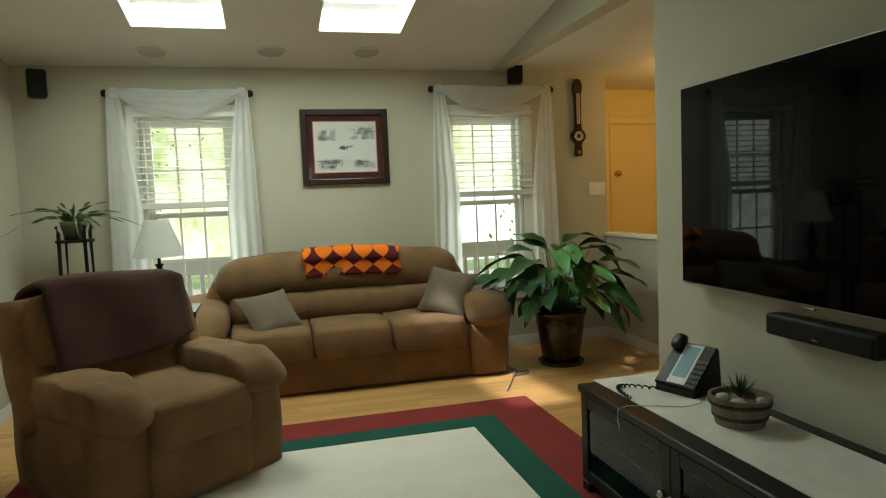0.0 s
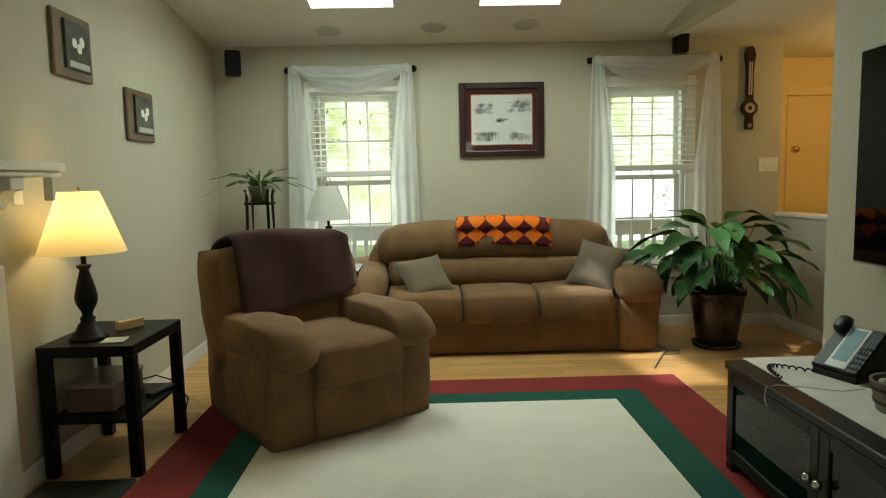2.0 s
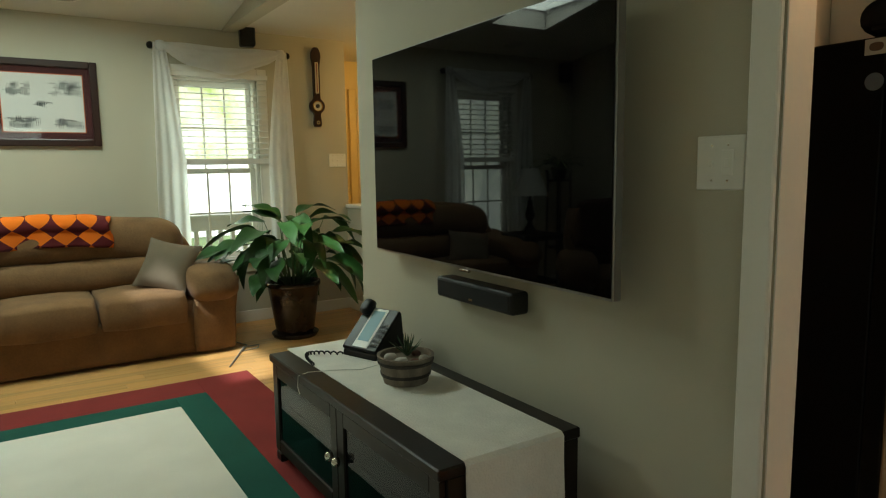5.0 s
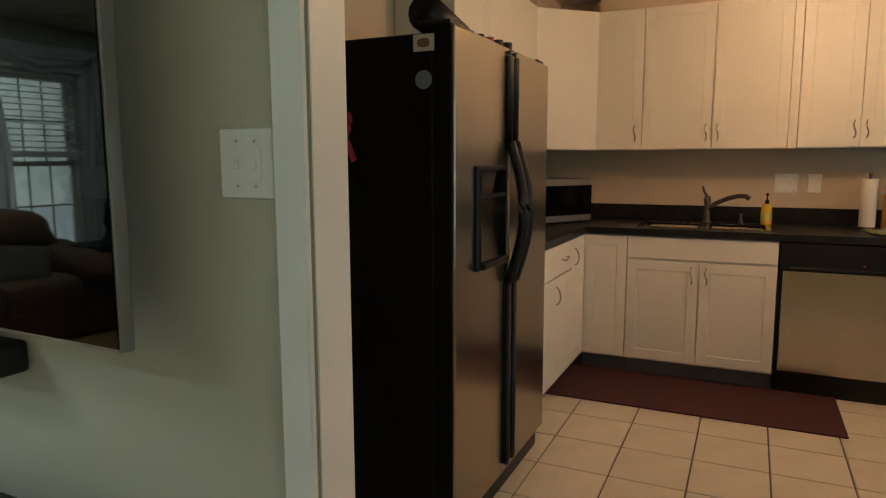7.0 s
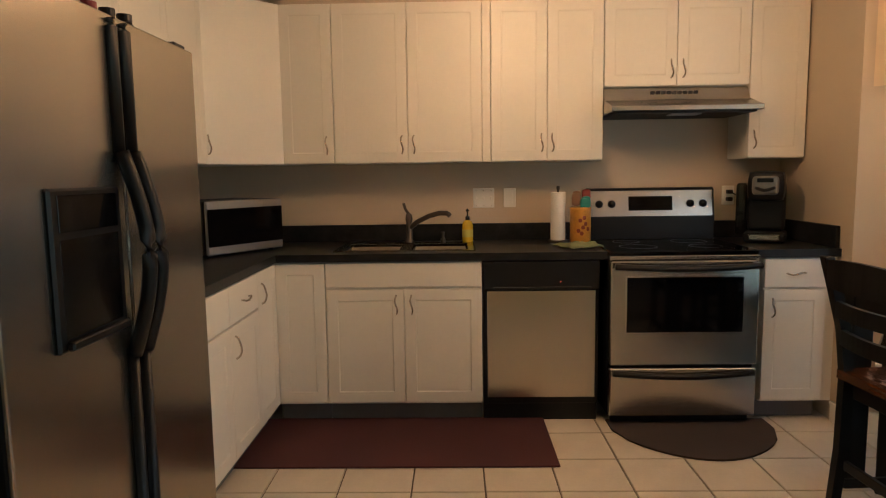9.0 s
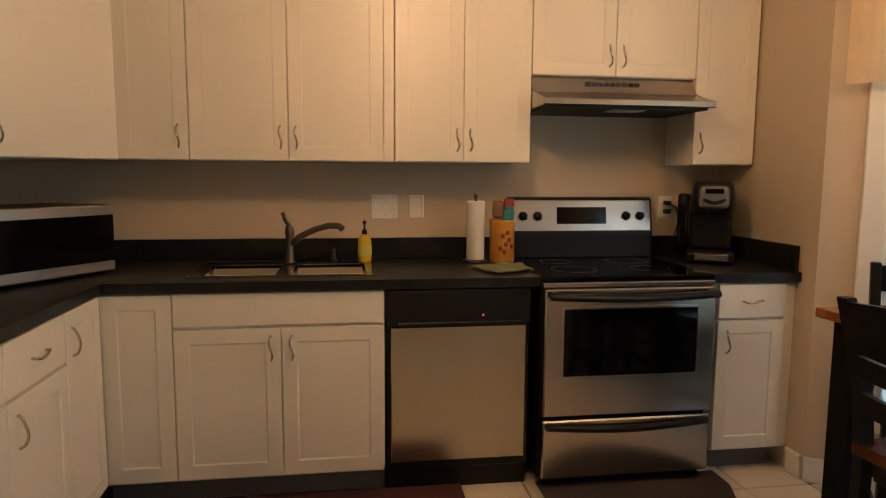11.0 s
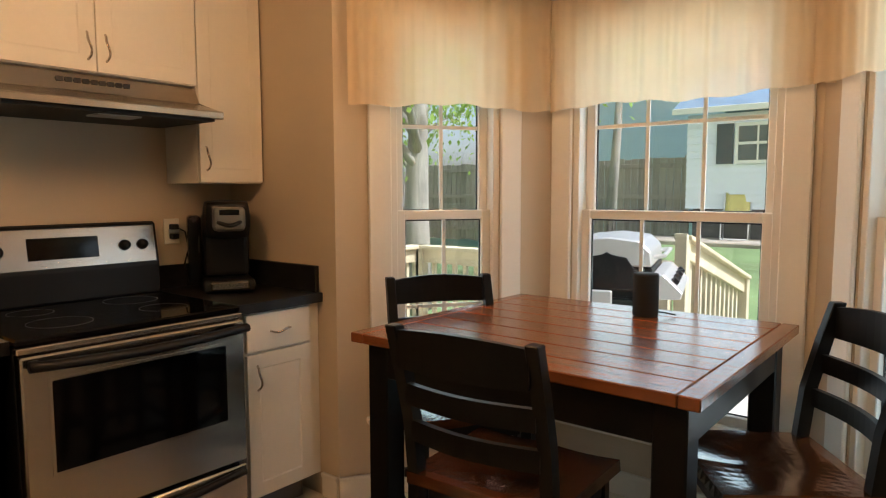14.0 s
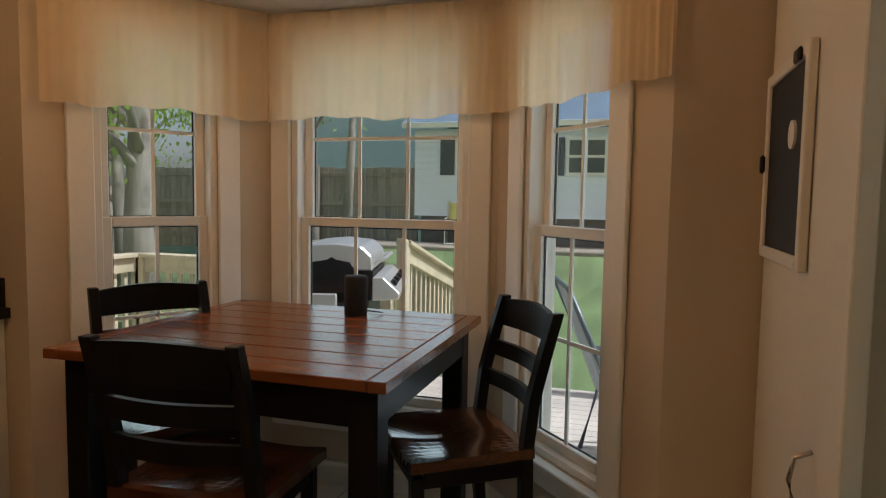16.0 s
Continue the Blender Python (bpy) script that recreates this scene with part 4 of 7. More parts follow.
def switch_plate(m, gangs, label, w=0.118, h=0.118, rocker=True):
    s = thing("switch_plate", label, "light switch", m)
    part("plate", boxes(((-w / 2, -0.006, -h / 2), (w / 2, -0.0005, h / 2)), bev=0.003), WHITEP, s)
    for k in range(gangs):
        x = (k - (gangs - 1) / 2) * 0.046
        if rocker and k == gangs - 1:
            part("dimmer", boxes(((x - 0.016, -0.009, -0.033), (x + 0.016, -0.0062, 0.033)), ((x - 0.006, -0.012, -0.012), (x + 0.006, -0.0092, 0.012)), bev=0.001), WHITEP, s)
        else:
            part("toggle", boxes(((x - 0.005, -0.014, -0.010), (x + 0.005, -0.0062, 0.008)), bev=0.002), WHITEP, s)
        for z in (-0.045, 0.045):
            part("screw", lathe([(0, 0), (0.003, 0), (0.003, 0.001), (0, 0.001)], 8), CHROME, s).matrix_basis = pose(x, -0.006, z, 90)
    return s


switch_plate(pose(TVX, 1.292, 1.312, 0, 0, -90), 2, "white double switch plate with a dimmer", 0.138, 0.14)
switch_plate(pose(2.90, LY, 1.39), 3, "white triple switch plate", 0.165, 0.12, False)

PICW, PICH = 0.715, 0.615
pic = thing("framed_print", "large framed print with maroon mat and building sketches", "framed picture", pose(0.255, LY - 0.003, 1.505))
MAHOG = surface("mahogany_frame", (0.030, 0.011, 0.008), 0.3, var=0.3, scale=6, fine=50, bump=0.05, stretch=(8, 1, 8))


def picture_frame(t, w, h, f, material, d=0.03):
    part("frame", boxes(((0, -d, 0), (f, 0, h)), ((w - f, -d, 0), (w, 0, h)), ((f, -d, 0), (w - f, 0, f)), ((f, -d, h - f), (w - f, 0, h)), bev=0.006, seg=2), material, t)


picture_frame(pic, PICW, PICH, 0.05, MAHOG)
part("mat", boxes(((0.05, -0.012, 0.05), (PICW - 0.05, -0.006, PICH - 0.05))), surface("maroon_mat", (0.055, 0.010, 0.012), 0.9), pic, "maroon mat board")
part("inner_mat", boxes(((0.095, -0.014, 0.095), (PICW - 0.095, -0.0122, PICH - 0.095))), surface("orange_mat", (0.50, 0.12, 0.05), 0.9), pic)
part("paper", boxes(((0.102, -0.0155, 0.102), (PICW - 0.102, -0.0142, PICH - 0.102))), surface("print_paper", (0.66, 0.66, 0.63), 0.9, var=0.04), pic)
INK = surface("sketch_ink", (0.09, 0.095, 0.10), 0.9, var=0.5, scale=60, fine=200)
rnd = random.Random(4)
for cx, cz, w, h, n in ((0.20, 0.40, 0.13, 0.08, 34), (0.50, 0.42, 0.17, 0.09, 46), (0.22, 0.17, 0.17, 0.06, 44), (0.50, 0.165, 0.16, 0.05, 36), (0.355, 0.30, 0.09, 0.025, 14)):
    sk = bmesh.new()
    for k in range(n):
        x, z = cx + (rnd.random() - 0.5) * w, cz + (rnd.random() - 0.5) * h
        a, b = 0.01 + rnd.random() * 0.05, 0.003 + rnd.random() * 0.018
        if k % 2:
            box(sk, (x - a / 2, -0.0164, z - 0.0012), (x + a / 2, -0.0157, z + 0.0012))
        for s in range(3):
            box(sk, (x + s * 0.012 - 0.001, -0.0163, z - b), (x + s * 0.012 + 0.001, -0.0157, z + b))
    part("sketch", sk, INK, pic)
part("cover_glass", boxes(((0.05, -0.020, 0.05), (PICW - 0.05, -0.0185, PICH - 0.05))), GLASS, pic).visible_shadow = False

OLDWOOD = surface("rustic_brown_frame", (0.15, 0.10, 0.058), 0.6, var=0.4, scale=10, fine=60, bump=0.3, stretch=(6, 6, 1))
PHOTO = surface("dark_photo", (0.06, 0.065, 0.045), 0.3, var=0.7, scale=18, fine=60)
for y0, z0, w, h in ((3.50, 1.855, 0.36, 0.32), (4.235, 1.59, 0.37, 0.31)):
    f = thing("flower_picture", "rustic wooden frame with a dark photo of white flowers", "framed picture", pose(LX + 0.002, y0, z0, 0, 0, 90), group="flower pictures")
    part("frame", boxes(((0, -0.02, 0), (w, 0, h)), bev=0.006), OLDWOOD, f)
    part("photo_block", boxes(((0.085, -0.034, 0.045), (w - 0.045, -0.0202, h - 0.035)), bev=0.003), PHOTO, f)
    for k, (a, b) in enumerate(((0.45, 0.55), (0.58, 0.48), (0.66, 0.60))):
        bl_ = bmesh.new()
        puff(bl_, (a * w, -0.0345, b * h), (0.022, 0.002, 0.026), 0.9, 3, 0.004, seed=k)
        part("white_bloom", bl_, WHITEP, f, smooth=True)
    part("caption_strip", boxes(((0.11, -0.036, 0.055), (w - 0.06, -0.0342, 0.085))), surface("caption_paper", (0.5, 0.5, 0.46), 0.8), f)
gold = thing("gilt_frame", "ornate gilt picture frame over the mantel", "framed picture", pose(LX + 0.002, 2.02, 1.63, 0, 0, 90))
picture_frame(gold, 0.70, 0.62, 0.075, surface("dull_gilt", (0.20, 0.12, 0.045), 0.45, 0.5, var=0.5, scale=25, fine=90, bump=0.5), 0.05)
part("liner", boxes(((0.075, -0.02, 0.075), (0.625, -0.004, 0.545))), surface("pale_linen_liner", (0.42, 0.38, 0.30), 0.9), gold)
part("canvas", boxes(((0.12, -0.023, 0.12), (0.58, -0.0205, 0.50))), surface("dark_canvas", (0.05, 0.03, 0.022), 0.6, var=0.7, scale=8), gold)

baro = thing("wall_barometer", "banjo-shaped dark wooden wall barometer with brass dial", "barometer", pose(2.715, LY - 0.002, 1.69))
outline = []
for k in range(41):
    z = k / 40 * 0.69
    w = 0.022 if z < 0.05 else 0
    w = max(0.038 * math.exp(-((z - 0.035) / 0.035) ** 4), 0.070 * math.exp(-((z - 0.18) / 0.062) ** 4), 0.030 + 0.014 * math.exp(-((z - 0.62) / 0.06) ** 2))
    outline.append((w if z < 0.64 else w * (1 - ((z - 0.64) / 0.06) ** 2 * 0.7), z))
bm = bmesh.new()
prism(bm, outline + [(-a, b) for a, b in reversed(outline)], -0.028, 0.0, "y", 0.003)
part("case", bm, MAHOG, baro)
for z, r in ((0.18, 0.047), (0.035, 0.019)):
    bz = part("bezel", lathe([(r * 0.82, 0.0), (r, 0.0), (r, 0.008), (r * 0.9, 0.012), (r * 0.82, 0.006)], 28, hollow=True), BRASS, baro, smooth=True)
    bz.matrix_basis = pose(0, -0.028, z, 90)
    part("dial", lathe([(0, 0), (r * 0.84, 0), (r * 0.84, 0.003), (0, 0.003)], 28), surface("dial_enamel", (0.60, 0.57, 0.48), 0.3), baro).matrix_basis = pose(0, -0.0285, z, 90)
    part("dial_centre", lathe([(0, 0), (r * 0.4, 0), (r * 0.4, 0.002), (0, 0.002)], 20), surface("dial_black", (0.02, 0.02, 0.02), 0.4), baro).matrix_basis = pose(0, -0.032, z, 90)
part("thermometer", boxes(((-0.016, -0.034, 0.29), (0.016, -0.0282, 0.56)), bev=0.002), surface("thermometer_scale", (0.62, 0.56, 0.44), 0.5), baro)
part("thermometer_tube", tube([(0, -0.0355, 0.30), (0, -0.0355, 0.55)], 0.003, 6), surface("thermometer_red", (0.35, 0.04, 0.03), 0.2), baro)


def wall_speaker(m, label="small black speaker on a wall bracket"):
    s = thing("speaker", label, "speaker", m, group="wall speakers")
    part("cabinet", boxes(((-0.062, -0.10, 0), (0.062, 0.0, 0.205)), bev=0.02, seg=3), PLASTIC, s, smooth=False)
    part("grille", boxes(((-0.052, -0.104, 0.012), (0.052, -0.0995, 0.193)), bev=0.008), surface("speaker_mesh", (0.006, 0.006, 0.006), 0.9), s)
    part("bracket", boxes(((-0.015, 0.0005, 0.08), (0.015, 0.06, 0.12)), bev=0.003), PLASTIC, s)


wall_speaker(pose(-1.60, 5.80, 2.19, 0, 0, 20))
wall_speaker(pose(2.09, 5.82, 2.315, 0, 0, -8))

for x, y in ((-0.78, 5.59), (0.054, 5.545), (0.767, 5.525)):
    c = thing("ceiling_speaker", "round white speaker set into the sloped ceiling", "ceiling speaker", pose(x, y, roof_z(y), -math.degrees(math.atan(CS))), group="ceiling speakers")
    part("ring", lathe([(0.095, -0.001), (0.108, -0.001), (0.106, -0.008), (0.097, -0.008)], 32, hollow=True), TRIM, c, smooth=True)
    part("grille", lathe([(0, -0.006), (0.094, -0.005), (0.095, -0.0005), (0, -0.0005)], 32), surface("white_perforated_grille", (0.50, 0.49, 0.45), 0.8, fine=500, bump=0.8), c)

# fireplace
fp = thing("fireplace", "gas fireplace with white surround and black firebox", "fireplace", pose(LX, 0.9, 0, 0, 0, 90))
FW = 2.09
for x0 in (0.0, FW - 0.23):
    part("surround_leg", boxes(((x0, -0.03, 0), (x0 + 0.23, -0.001, 1.0)), bev=0.004), TRIM, fp)
part("surround_header", boxes(((0.2305, -0.03, 0.875), (FW - 0.2305, -0.001, 1.0)), bev=0.004), TRIM, fp)
part("metal_trim", boxes(((FW - 0.252, -0.04, 0), (FW - 0.2305, -0.001, 0.874)), ((0.2305, -0.04, 0), (0.252, -0.001, 0.874)), ((0.253, -0.04, 0.852), (FW - 0.253, -0.001, 0.874)), bev=0.003), surface("dull_grey_metal", (0.22, 0.20, 0.18), 0.45, 0.7), fp)
part("firebox", boxes(((0.253, -0.012, 0.01), (FW - 0.253, -0.002, 0.851))), surface("firebox_black", (0.006, 0.006, 0.006), 0.5), fp)
part("fire_glass", boxes(((0.30, -0.018, 0.22), (FW - 0.30, -0.0125, 0.66)), bev=0.002), GLOSSBLK, fp)
for z in (0.215, 0.665):
    part("brass_strip", boxes(((0.26, -0.03, z), (FW - 0.26, -0.0185, z + 0.012)), bev=0.003), BRASS, fp)
for z in (0.71, 0.74, 0.77, 0.06, 0.09, 0.12):
    part("louvre", boxes(((0.28, -0.030, z), (FW - 0.28, -0.0125, z + 0.012)), bev=0.003), surface("louvre_grey", (0.09, 0.09, 0.09), 0.35, 0.6), fp)
mantel = thing("mantel_shelf", "white mantel shelf on scrolled corbels", "mantel", pose(LX, 0.7, 0, 0, 0, 90))
part("shelf", boxes(((0, -0.20, 1.385), (2.50, -0.001, 1.42)), ((0.01, -0.185, 1.36), (2.49, -0.001, 1.3845)), bev=0.006), TRIM, mantel)
for x in (0.25, 2.16):
    cb = bmesh.new()
    prism(cb, [(-0.001, 1.359), (-0.165, 1.359), (-0.165, 1.31), (-0.125, 1.305), (-0.10, 1.27), (-0.085, 1.235), (-0.055, 1.23), (-0.05, 1.19), (-0.03, 1.165), (-0.001, 1.16)], x, x + 0.09, "x", 0.003)
    part("corbel", cb, TRIM, mantel)
part("end_drop", boxes(((2.40, -0.19, 1.26), (2.42, -0.15, 1.359)), bev=0.003), TRIM, mantel)
books = thing("small_red_book", "small dark red box on the mantel", "book", pose(LX + 0.05, 2.42, 1.421))
part("cover", boxes(((0, 0, 0), (0.10, 0.13, 0.10)), bev=0.004), surface("dark_red_cloth", (0.12, 0.02, 0.015), 0.7), books)
hearth = structure(part("hearth", boxes(((LX + 0.05, 0.8, 0.0005), (-1.345, 3.10, 0.018)), bev=0.004), surface("black_slate", (0.018, 0.020, 0.019), 0.5, var=0.4, scale=8, fine=60, bump=0.3)), "black slate hearth slab", "hearth")

# small things at the side table
pad = thing("coaster", "pale square coaster on the side table", "coaster", pose(-1.47, 3.25, 0.611, 0, 0, 10))
part("plate", boxes(((-0.05, -0.05, 0), (0.05, 0.05, 0.006)), bev=0.002), surface("pale_green_ceramic", (0.45, 0.50, 0.42), 0.4), pad)
clk = thing("wooden_clock", "small light wooden block on the side table", "clock", pose(-1.52, 3.52, 0.611, 0, 0, 60))
part("block", boxes(((-0.07, -0.02, 0), (0.07, 0.02, 0.045)), bev=0.004), surface("light_wood_block", (0.42, 0.28, 0.12), 0.6, var=0.25, stretch=(1, 8, 8)), clk)
bx = thing("storage_box", "brown box with a clear lid on the lower shelf", "box", pose(-1.60, 3.42, 0.271))
part("body", boxes(((-0.12, -0.16, 0), (0.10, 0.16, 0.11)), bev=0.005), surface("brown_card", (0.15, 0.09, 0.06), 0.7, var=0.2), bx)
part("lid", boxes(((-0.125, -0.165, 0.1105), (0.105, 0.165, 0.135)), bev=0.006), surface("translucent_lid", (0.28, 0.25, 0.22), 0.25), bx)
rem = thing("remote_control", "black remote control on the lower shelf", "remote", pose(-1.40, 3.55, 0.271, 0, 0, 70))
part("body", boxes(((-0.09, -0.02, 0), (0.09, 0.02, 0.02)), bev=0.006), PLASTIC, rem)
cb1 = thing("power_cable", "dark power cable by the side table", "cable", pose(0, 0, 0))
part("strand", tube([(-1.60, 3.74, 0.30), (-1.62, 3.80, 0.26), (-1.55, 3.85, 0.27), (-1.45, 3.82, 0.25), (-1.40, 3.90, 0.12), (-1.46, 4.0, 0.006)], 0.004, 6), PLASTIC, cb1)
cb2 = thing("floor_cable", "grey cable curled on the floor beside the sofa", "cable", pose(0, 0, 0))
part("strand", tube([(1.70, 5.3, 0.005), (1.76, 5.10, 0.006), (1.68, 4.95, 0.006), (1.80, 4.96, 0.012), (1.84, 5.06, 0.006), (1.72, 5.04, 0.012), (1.62, 4.85, 0.006), (1.50, 4.62, 0.006)], 0.005, 6), surface("grey_cable", (0.22, 0.21, 0.2), 0.5), cb2)
outlet_w = thing("wall_outlet", "white wall outlet above the mantel end", "outlet", pose(LX, 3.16, 1.30, 0, 0, 90))
part("plate", boxes(((-0.035, -0.006, -0.057), (0.035, -0.0005, 0.057)), bev=0.003), WHITEP, outlet_w)

# plants
LEAF = surface("peace_lily_leaf", (0.019, 0.066, 0.014), 0.48, var=0.45, scale=9, fine=50, bump=0.1, rand=0.3, spec=0.3)
STEMM = surface("green_stem", (0.05, 0.10, 0.03), 0.6, var=0.2)


def blade(length, width, droop, fold_=0.25, nu=10):
    """A pointed leaf along +x that droops."""
    def fn(u, v):
        s = (v - 0.5) * 2
        w = width * math.sin(math.pi * min(1, u * 0.97 + 0.03)) ** 0.75 * (1 - 0.35 * u) * 0.75
        return (length * u - 0.25 * droop * length * u * u, s * w, -droop * length * u * u + fold_ * abs(s) * w + 0.012 * math.sin(u * 9) * s)
    return sheet(nu, 4, fn)


def lily():
    p = thing("peace_lily", "large peace lily in a dark pot on the floor", "potted plant", pose(2.18, 5.20, 0))
    pm = surface("dark_glazed_pot", (0.022, 0.013, 0.010), 0.25, var=0.4, scale=5, fine=40, bump=0.05)
    part("saucer", lathe([(0, 0), (0.17, 0), (0.185, 0.03), (0.175, 0.035), (0.16, 0.012), (0, 0.012)], 28), pm, p, smooth=True)
    part("pot", lathe([(0, 0.013), (0.135, 0.013), (0.15, 0.06), (0.185, 0.30), (0.20, 0.40), (0.21, 0.405), (0.21, 0.44), (0.19, 0.44), (0.185, 0.40), (0, 0.395)], 32), pm, p, smooth=True)
    r = random.Random(11)
    kinds = ((0.36, 0.125, 0.55), (0.32, 0.115, 0.35), (0.40, 0.135, 0.75), (0.30, 0.105, 0.95), (0.34, 0.12, 0.25))
    proto = {}
    for k in range(62):
        a = k * 2.399 + r.random() * 0.5
        el = 84 - 62 * (k / 62) ** 0.8 + 10 * (r.random() - 0.5)
        ln = 0.36 + 0.26 * r.random() - 0.10 * (el < 35)
        e = radians(el)
        tip = Vector((math.cos(a) * math.cos(e) * ln * 1.0, math.sin(a) * math.cos(e) * ln * 0.75, 0.42 + math.sin(e) * ln * 0.92))
        tip.y = min(tip.y, 0.34)
        root = Vector((math.cos(a) * 0.06, math.sin(a) * 0.06, 0.41))
        part("stem", tube(arc(root, tip, (0, 0, 0.06 * math.cos(e)), 5), 0.0042, 5, None, 1.0, 0.7), STEMM, p, smooth=True)
        i = k % len(kinds)
        yaw = a + (r.random() - 0.5) * 0.9
        if tip.y > 0.2 and math.sin(yaw) > 0.3:
            yaw = -yaw
        mm = Matrix.Translation(tip) @ pose(0, 0, 0, (r.random() - 0.5) * 40, -el * 0.75 + 28 + (r.random() - 0.5) * 24, math.degrees(yaw))
        if i not in proto:
            proto[i] = part("leaf", blade(*kinds[i]), LEAF, p, smooth=True)
            proto[i].matrix_basis = mm
        else:
            again(proto[i], p, mm)
    return p


lily()


def plant_stand():
    s = thing("plant_stand", "tall dark wooden plant stand in the corner", "plant stand", pose(-1.38, 5.60, 0))
    for k in range(4):
        a = math.pi / 4 + k * math.pi / 2
        c, q = math.cos(a), math.sin(a)
        part("leg", tube([(c * 0.15, q * 0.15, 0), (c * 0.125, q * 0.125, 0.6), (c * 0.115, q * 0.115, 1.22), (c * 0.13, q * 0.13, 1.27)], 0.013, 8), BLACK, s, smooth=True)
    part("top_plate", lathe([(0, 1.15), (0.125, 1.15), (0.125, 1.17), (0, 1.17)], 24), BLACK, s)
    part("ring", lathe([(0.10, 0.45), (0.115, 0.45), (0.115, 0.465), (0.10, 0.465)], 24, hollow=True), BLACK, s)
    p = thing("spider_plant", "small spider plant in a glazed pot on the stand", "potted plant", pose(-1.38, 5.60, 1.171))
    part("pot", lathe([(0, 0), (0.06, 0), (0.085, 0.10), (0.09, 0.13), (0.08, 0.13), (0.075, 0.11), (0, 0.11)], 24), surface("olive_glazed_pot", (0.10, 0.10, 0.06), 0.35, var=0.3), p, smooth=True)
    r = random.Random(3)
    protos = []
    for k in range(26):
        a, dr = r.random() * 360, 0.3 + 1.1 * r.random()
        if len(protos) < 5:
            ln = 0.20 + 0.03 * len(protos)
            protos.append(part("leaf", blade(ln, 0.012, 0.35 + 0.25 * len(protos)), surface("spider_leaf", (0.06, 0.11, 0.035), 0.5, var=0.4, rand=0.4), p, smooth=True))
            ob = protos[-1]
        else:
            ob = again(protos[k % 5], p)
        ob.matrix_basis = pose(0, 0, 0.12, 0, 0, a) @ pose(0.02, 0, 0, 0, -35 - 40 * r.random(), 0)


plant_stand()

# foyer door
fd = thing("door_1", "cream painted panel door with brass knob", "door", pose(3.50, 6.9, 0.05), kind="structure")
part("door_leaf", boxes(((0.09, -0.025, 0), (0.97, -0.003, 2.03)), bev=0.004), YPAINT, fd)
part("door_trim", boxes(((0, -0.03, 0), (0.085, -0.002, 2.12)), ((0.975, -0.03, 0), (1.06, -0.002, 2.12)), ((0.0855, -0.03, 2.035), (0.9745, -0.002, 2.12)), bev=0.006), YPAINT, fd)
for z in (1.50, 0.72):
    part("knob", lathe([(0, 0.07), (0.03, 0.06), (0.035, 0.045), (0.015, 0.02), (0.032, 0.006), (0.032, 0)], 16), BRASS, fd, smooth=True).matrix_basis = pose(0.17, -0.025, z, 90)

# ---- kitchen ----
house = set(scene.collection.objects)


def pull(parent, m, length=0.10, wavy=True):
    """A wavy bow handle along local z."""
    pts = [(0.006 * math.sin(t * 2 * math.pi) if wavy else 0, -0.004 - 0.024 * math.sin(math.pi * t) ** 0.5, (t - 0.5) * length) for t in (k / 12 for k in range(13))]
    h = part("handle", tube(pts, 0.0045, 8), CHROME, parent, "satin nickel handle", smooth=True)
    h.matrix_basis = m
    return h


def panel_door(parent, x0, x1, z0, z1, handle=None, y=0.0, name="door", rail=0.055, across=False, sunk=0.0045):
    """A shaker door between local x0, x1, z0, z1."""
    g = 0.002
    x0, x1, z0, z1 = x0 + g, x1 - g, z0 + g, z1 - g
    if z1 - z0 < 0.2:
        d = part(name, boxes(((x0, y - 0.019, z0), (x1, y - 0.001, z1)), bev=0.003), CABW, parent)
    else:
        bm = boxes(((x0, y - 0.019, z0), (x1, y - 0.001, z1)), bev=0.0018)
        front = [f for f in bm.faces if f.normal.y < -0.99 and f.calc_area() > 0.01]
        bmesh.ops.inset_region(bm, faces=front, thickness=rail, use_even_offset=True)
        bmesh.ops.inset_region(bm, faces=front, thickness=0.006, depth=-sunk, use_even_offset=True)
        d = part(name, bm, CABW, parent)
    if handle:
        pull(d, pose(handle[0], y - 0.019, handle[1], 0, 90 if across else 0, 0))
    return d


def cabinet(label, m, w, d, z0, z1, doors, toe=True, name="kitchen_cabinet", group=""):
    c = thing(name, label, "cabinet", m, group=group)
    part("body", boxes(((0.001, 0.0, z0), (w - 0.001, d, z1)), bev=0.0015), CABW, c)
    if toe:
        part("toe_kick", boxes(((0.001, 0.06, 0.002), (w - 0.001, d, z0 - 0.001))), surface("grey_toe_kick", (0.16, 0.15, 0.15), 0.7), c)
    for args in doors:
        panel_door(c, *args[:4], sunk=0.0045 if toe else 0.0018, **(args[4] if len(args) > 4 else {}))
    return c


FX = 4.755


def E(y):
    """Pose on the sink wall's cabinet face with its left edge at y."""
    return pose(FX, y, 0, 0, 0, -90)


BD = KX - FX - 0.002
cabinet("white sink base cabinet with two doors", E(0.91), 0.82, BD, 0.105, 0.872,
        [(0, 0.82, 0.735, 0.87, {"name": "false_drawer"}), (0, 0.41, 0.115, 0.728, {"handle": (0.37, 0.645)}), (0.41, 0.82, 0.115, 0.728, {"handle": (0.45, 0.645)})], group="base cabinets")
cabinet("white corner base cabinet with a narrow door", E(1.185), 0.274, BD, 0.105, 0.872, [(0.012, 0.274, 0.115, 0.868)], group="base cabinets")
cabinet("narrow white base cabinet beside the range", E(-1.362), 0.322, BD, 0.105, 0.872,
        [(0, 0.322, 0.712, 0.868, {"name": "drawer", "handle": (0.161, 0.79), "across": True}), (0, 0.322, 0.115, 0.706, {"handle": (0.045, 0.61)})], group="base cabinets")
structure(part("cabinet_filler", boxes(((FX + 0.004, RY + 0.003, 0.105), (FX + 0.03, -1.686, 0.872))), CABW), "white filler strip", "trim")
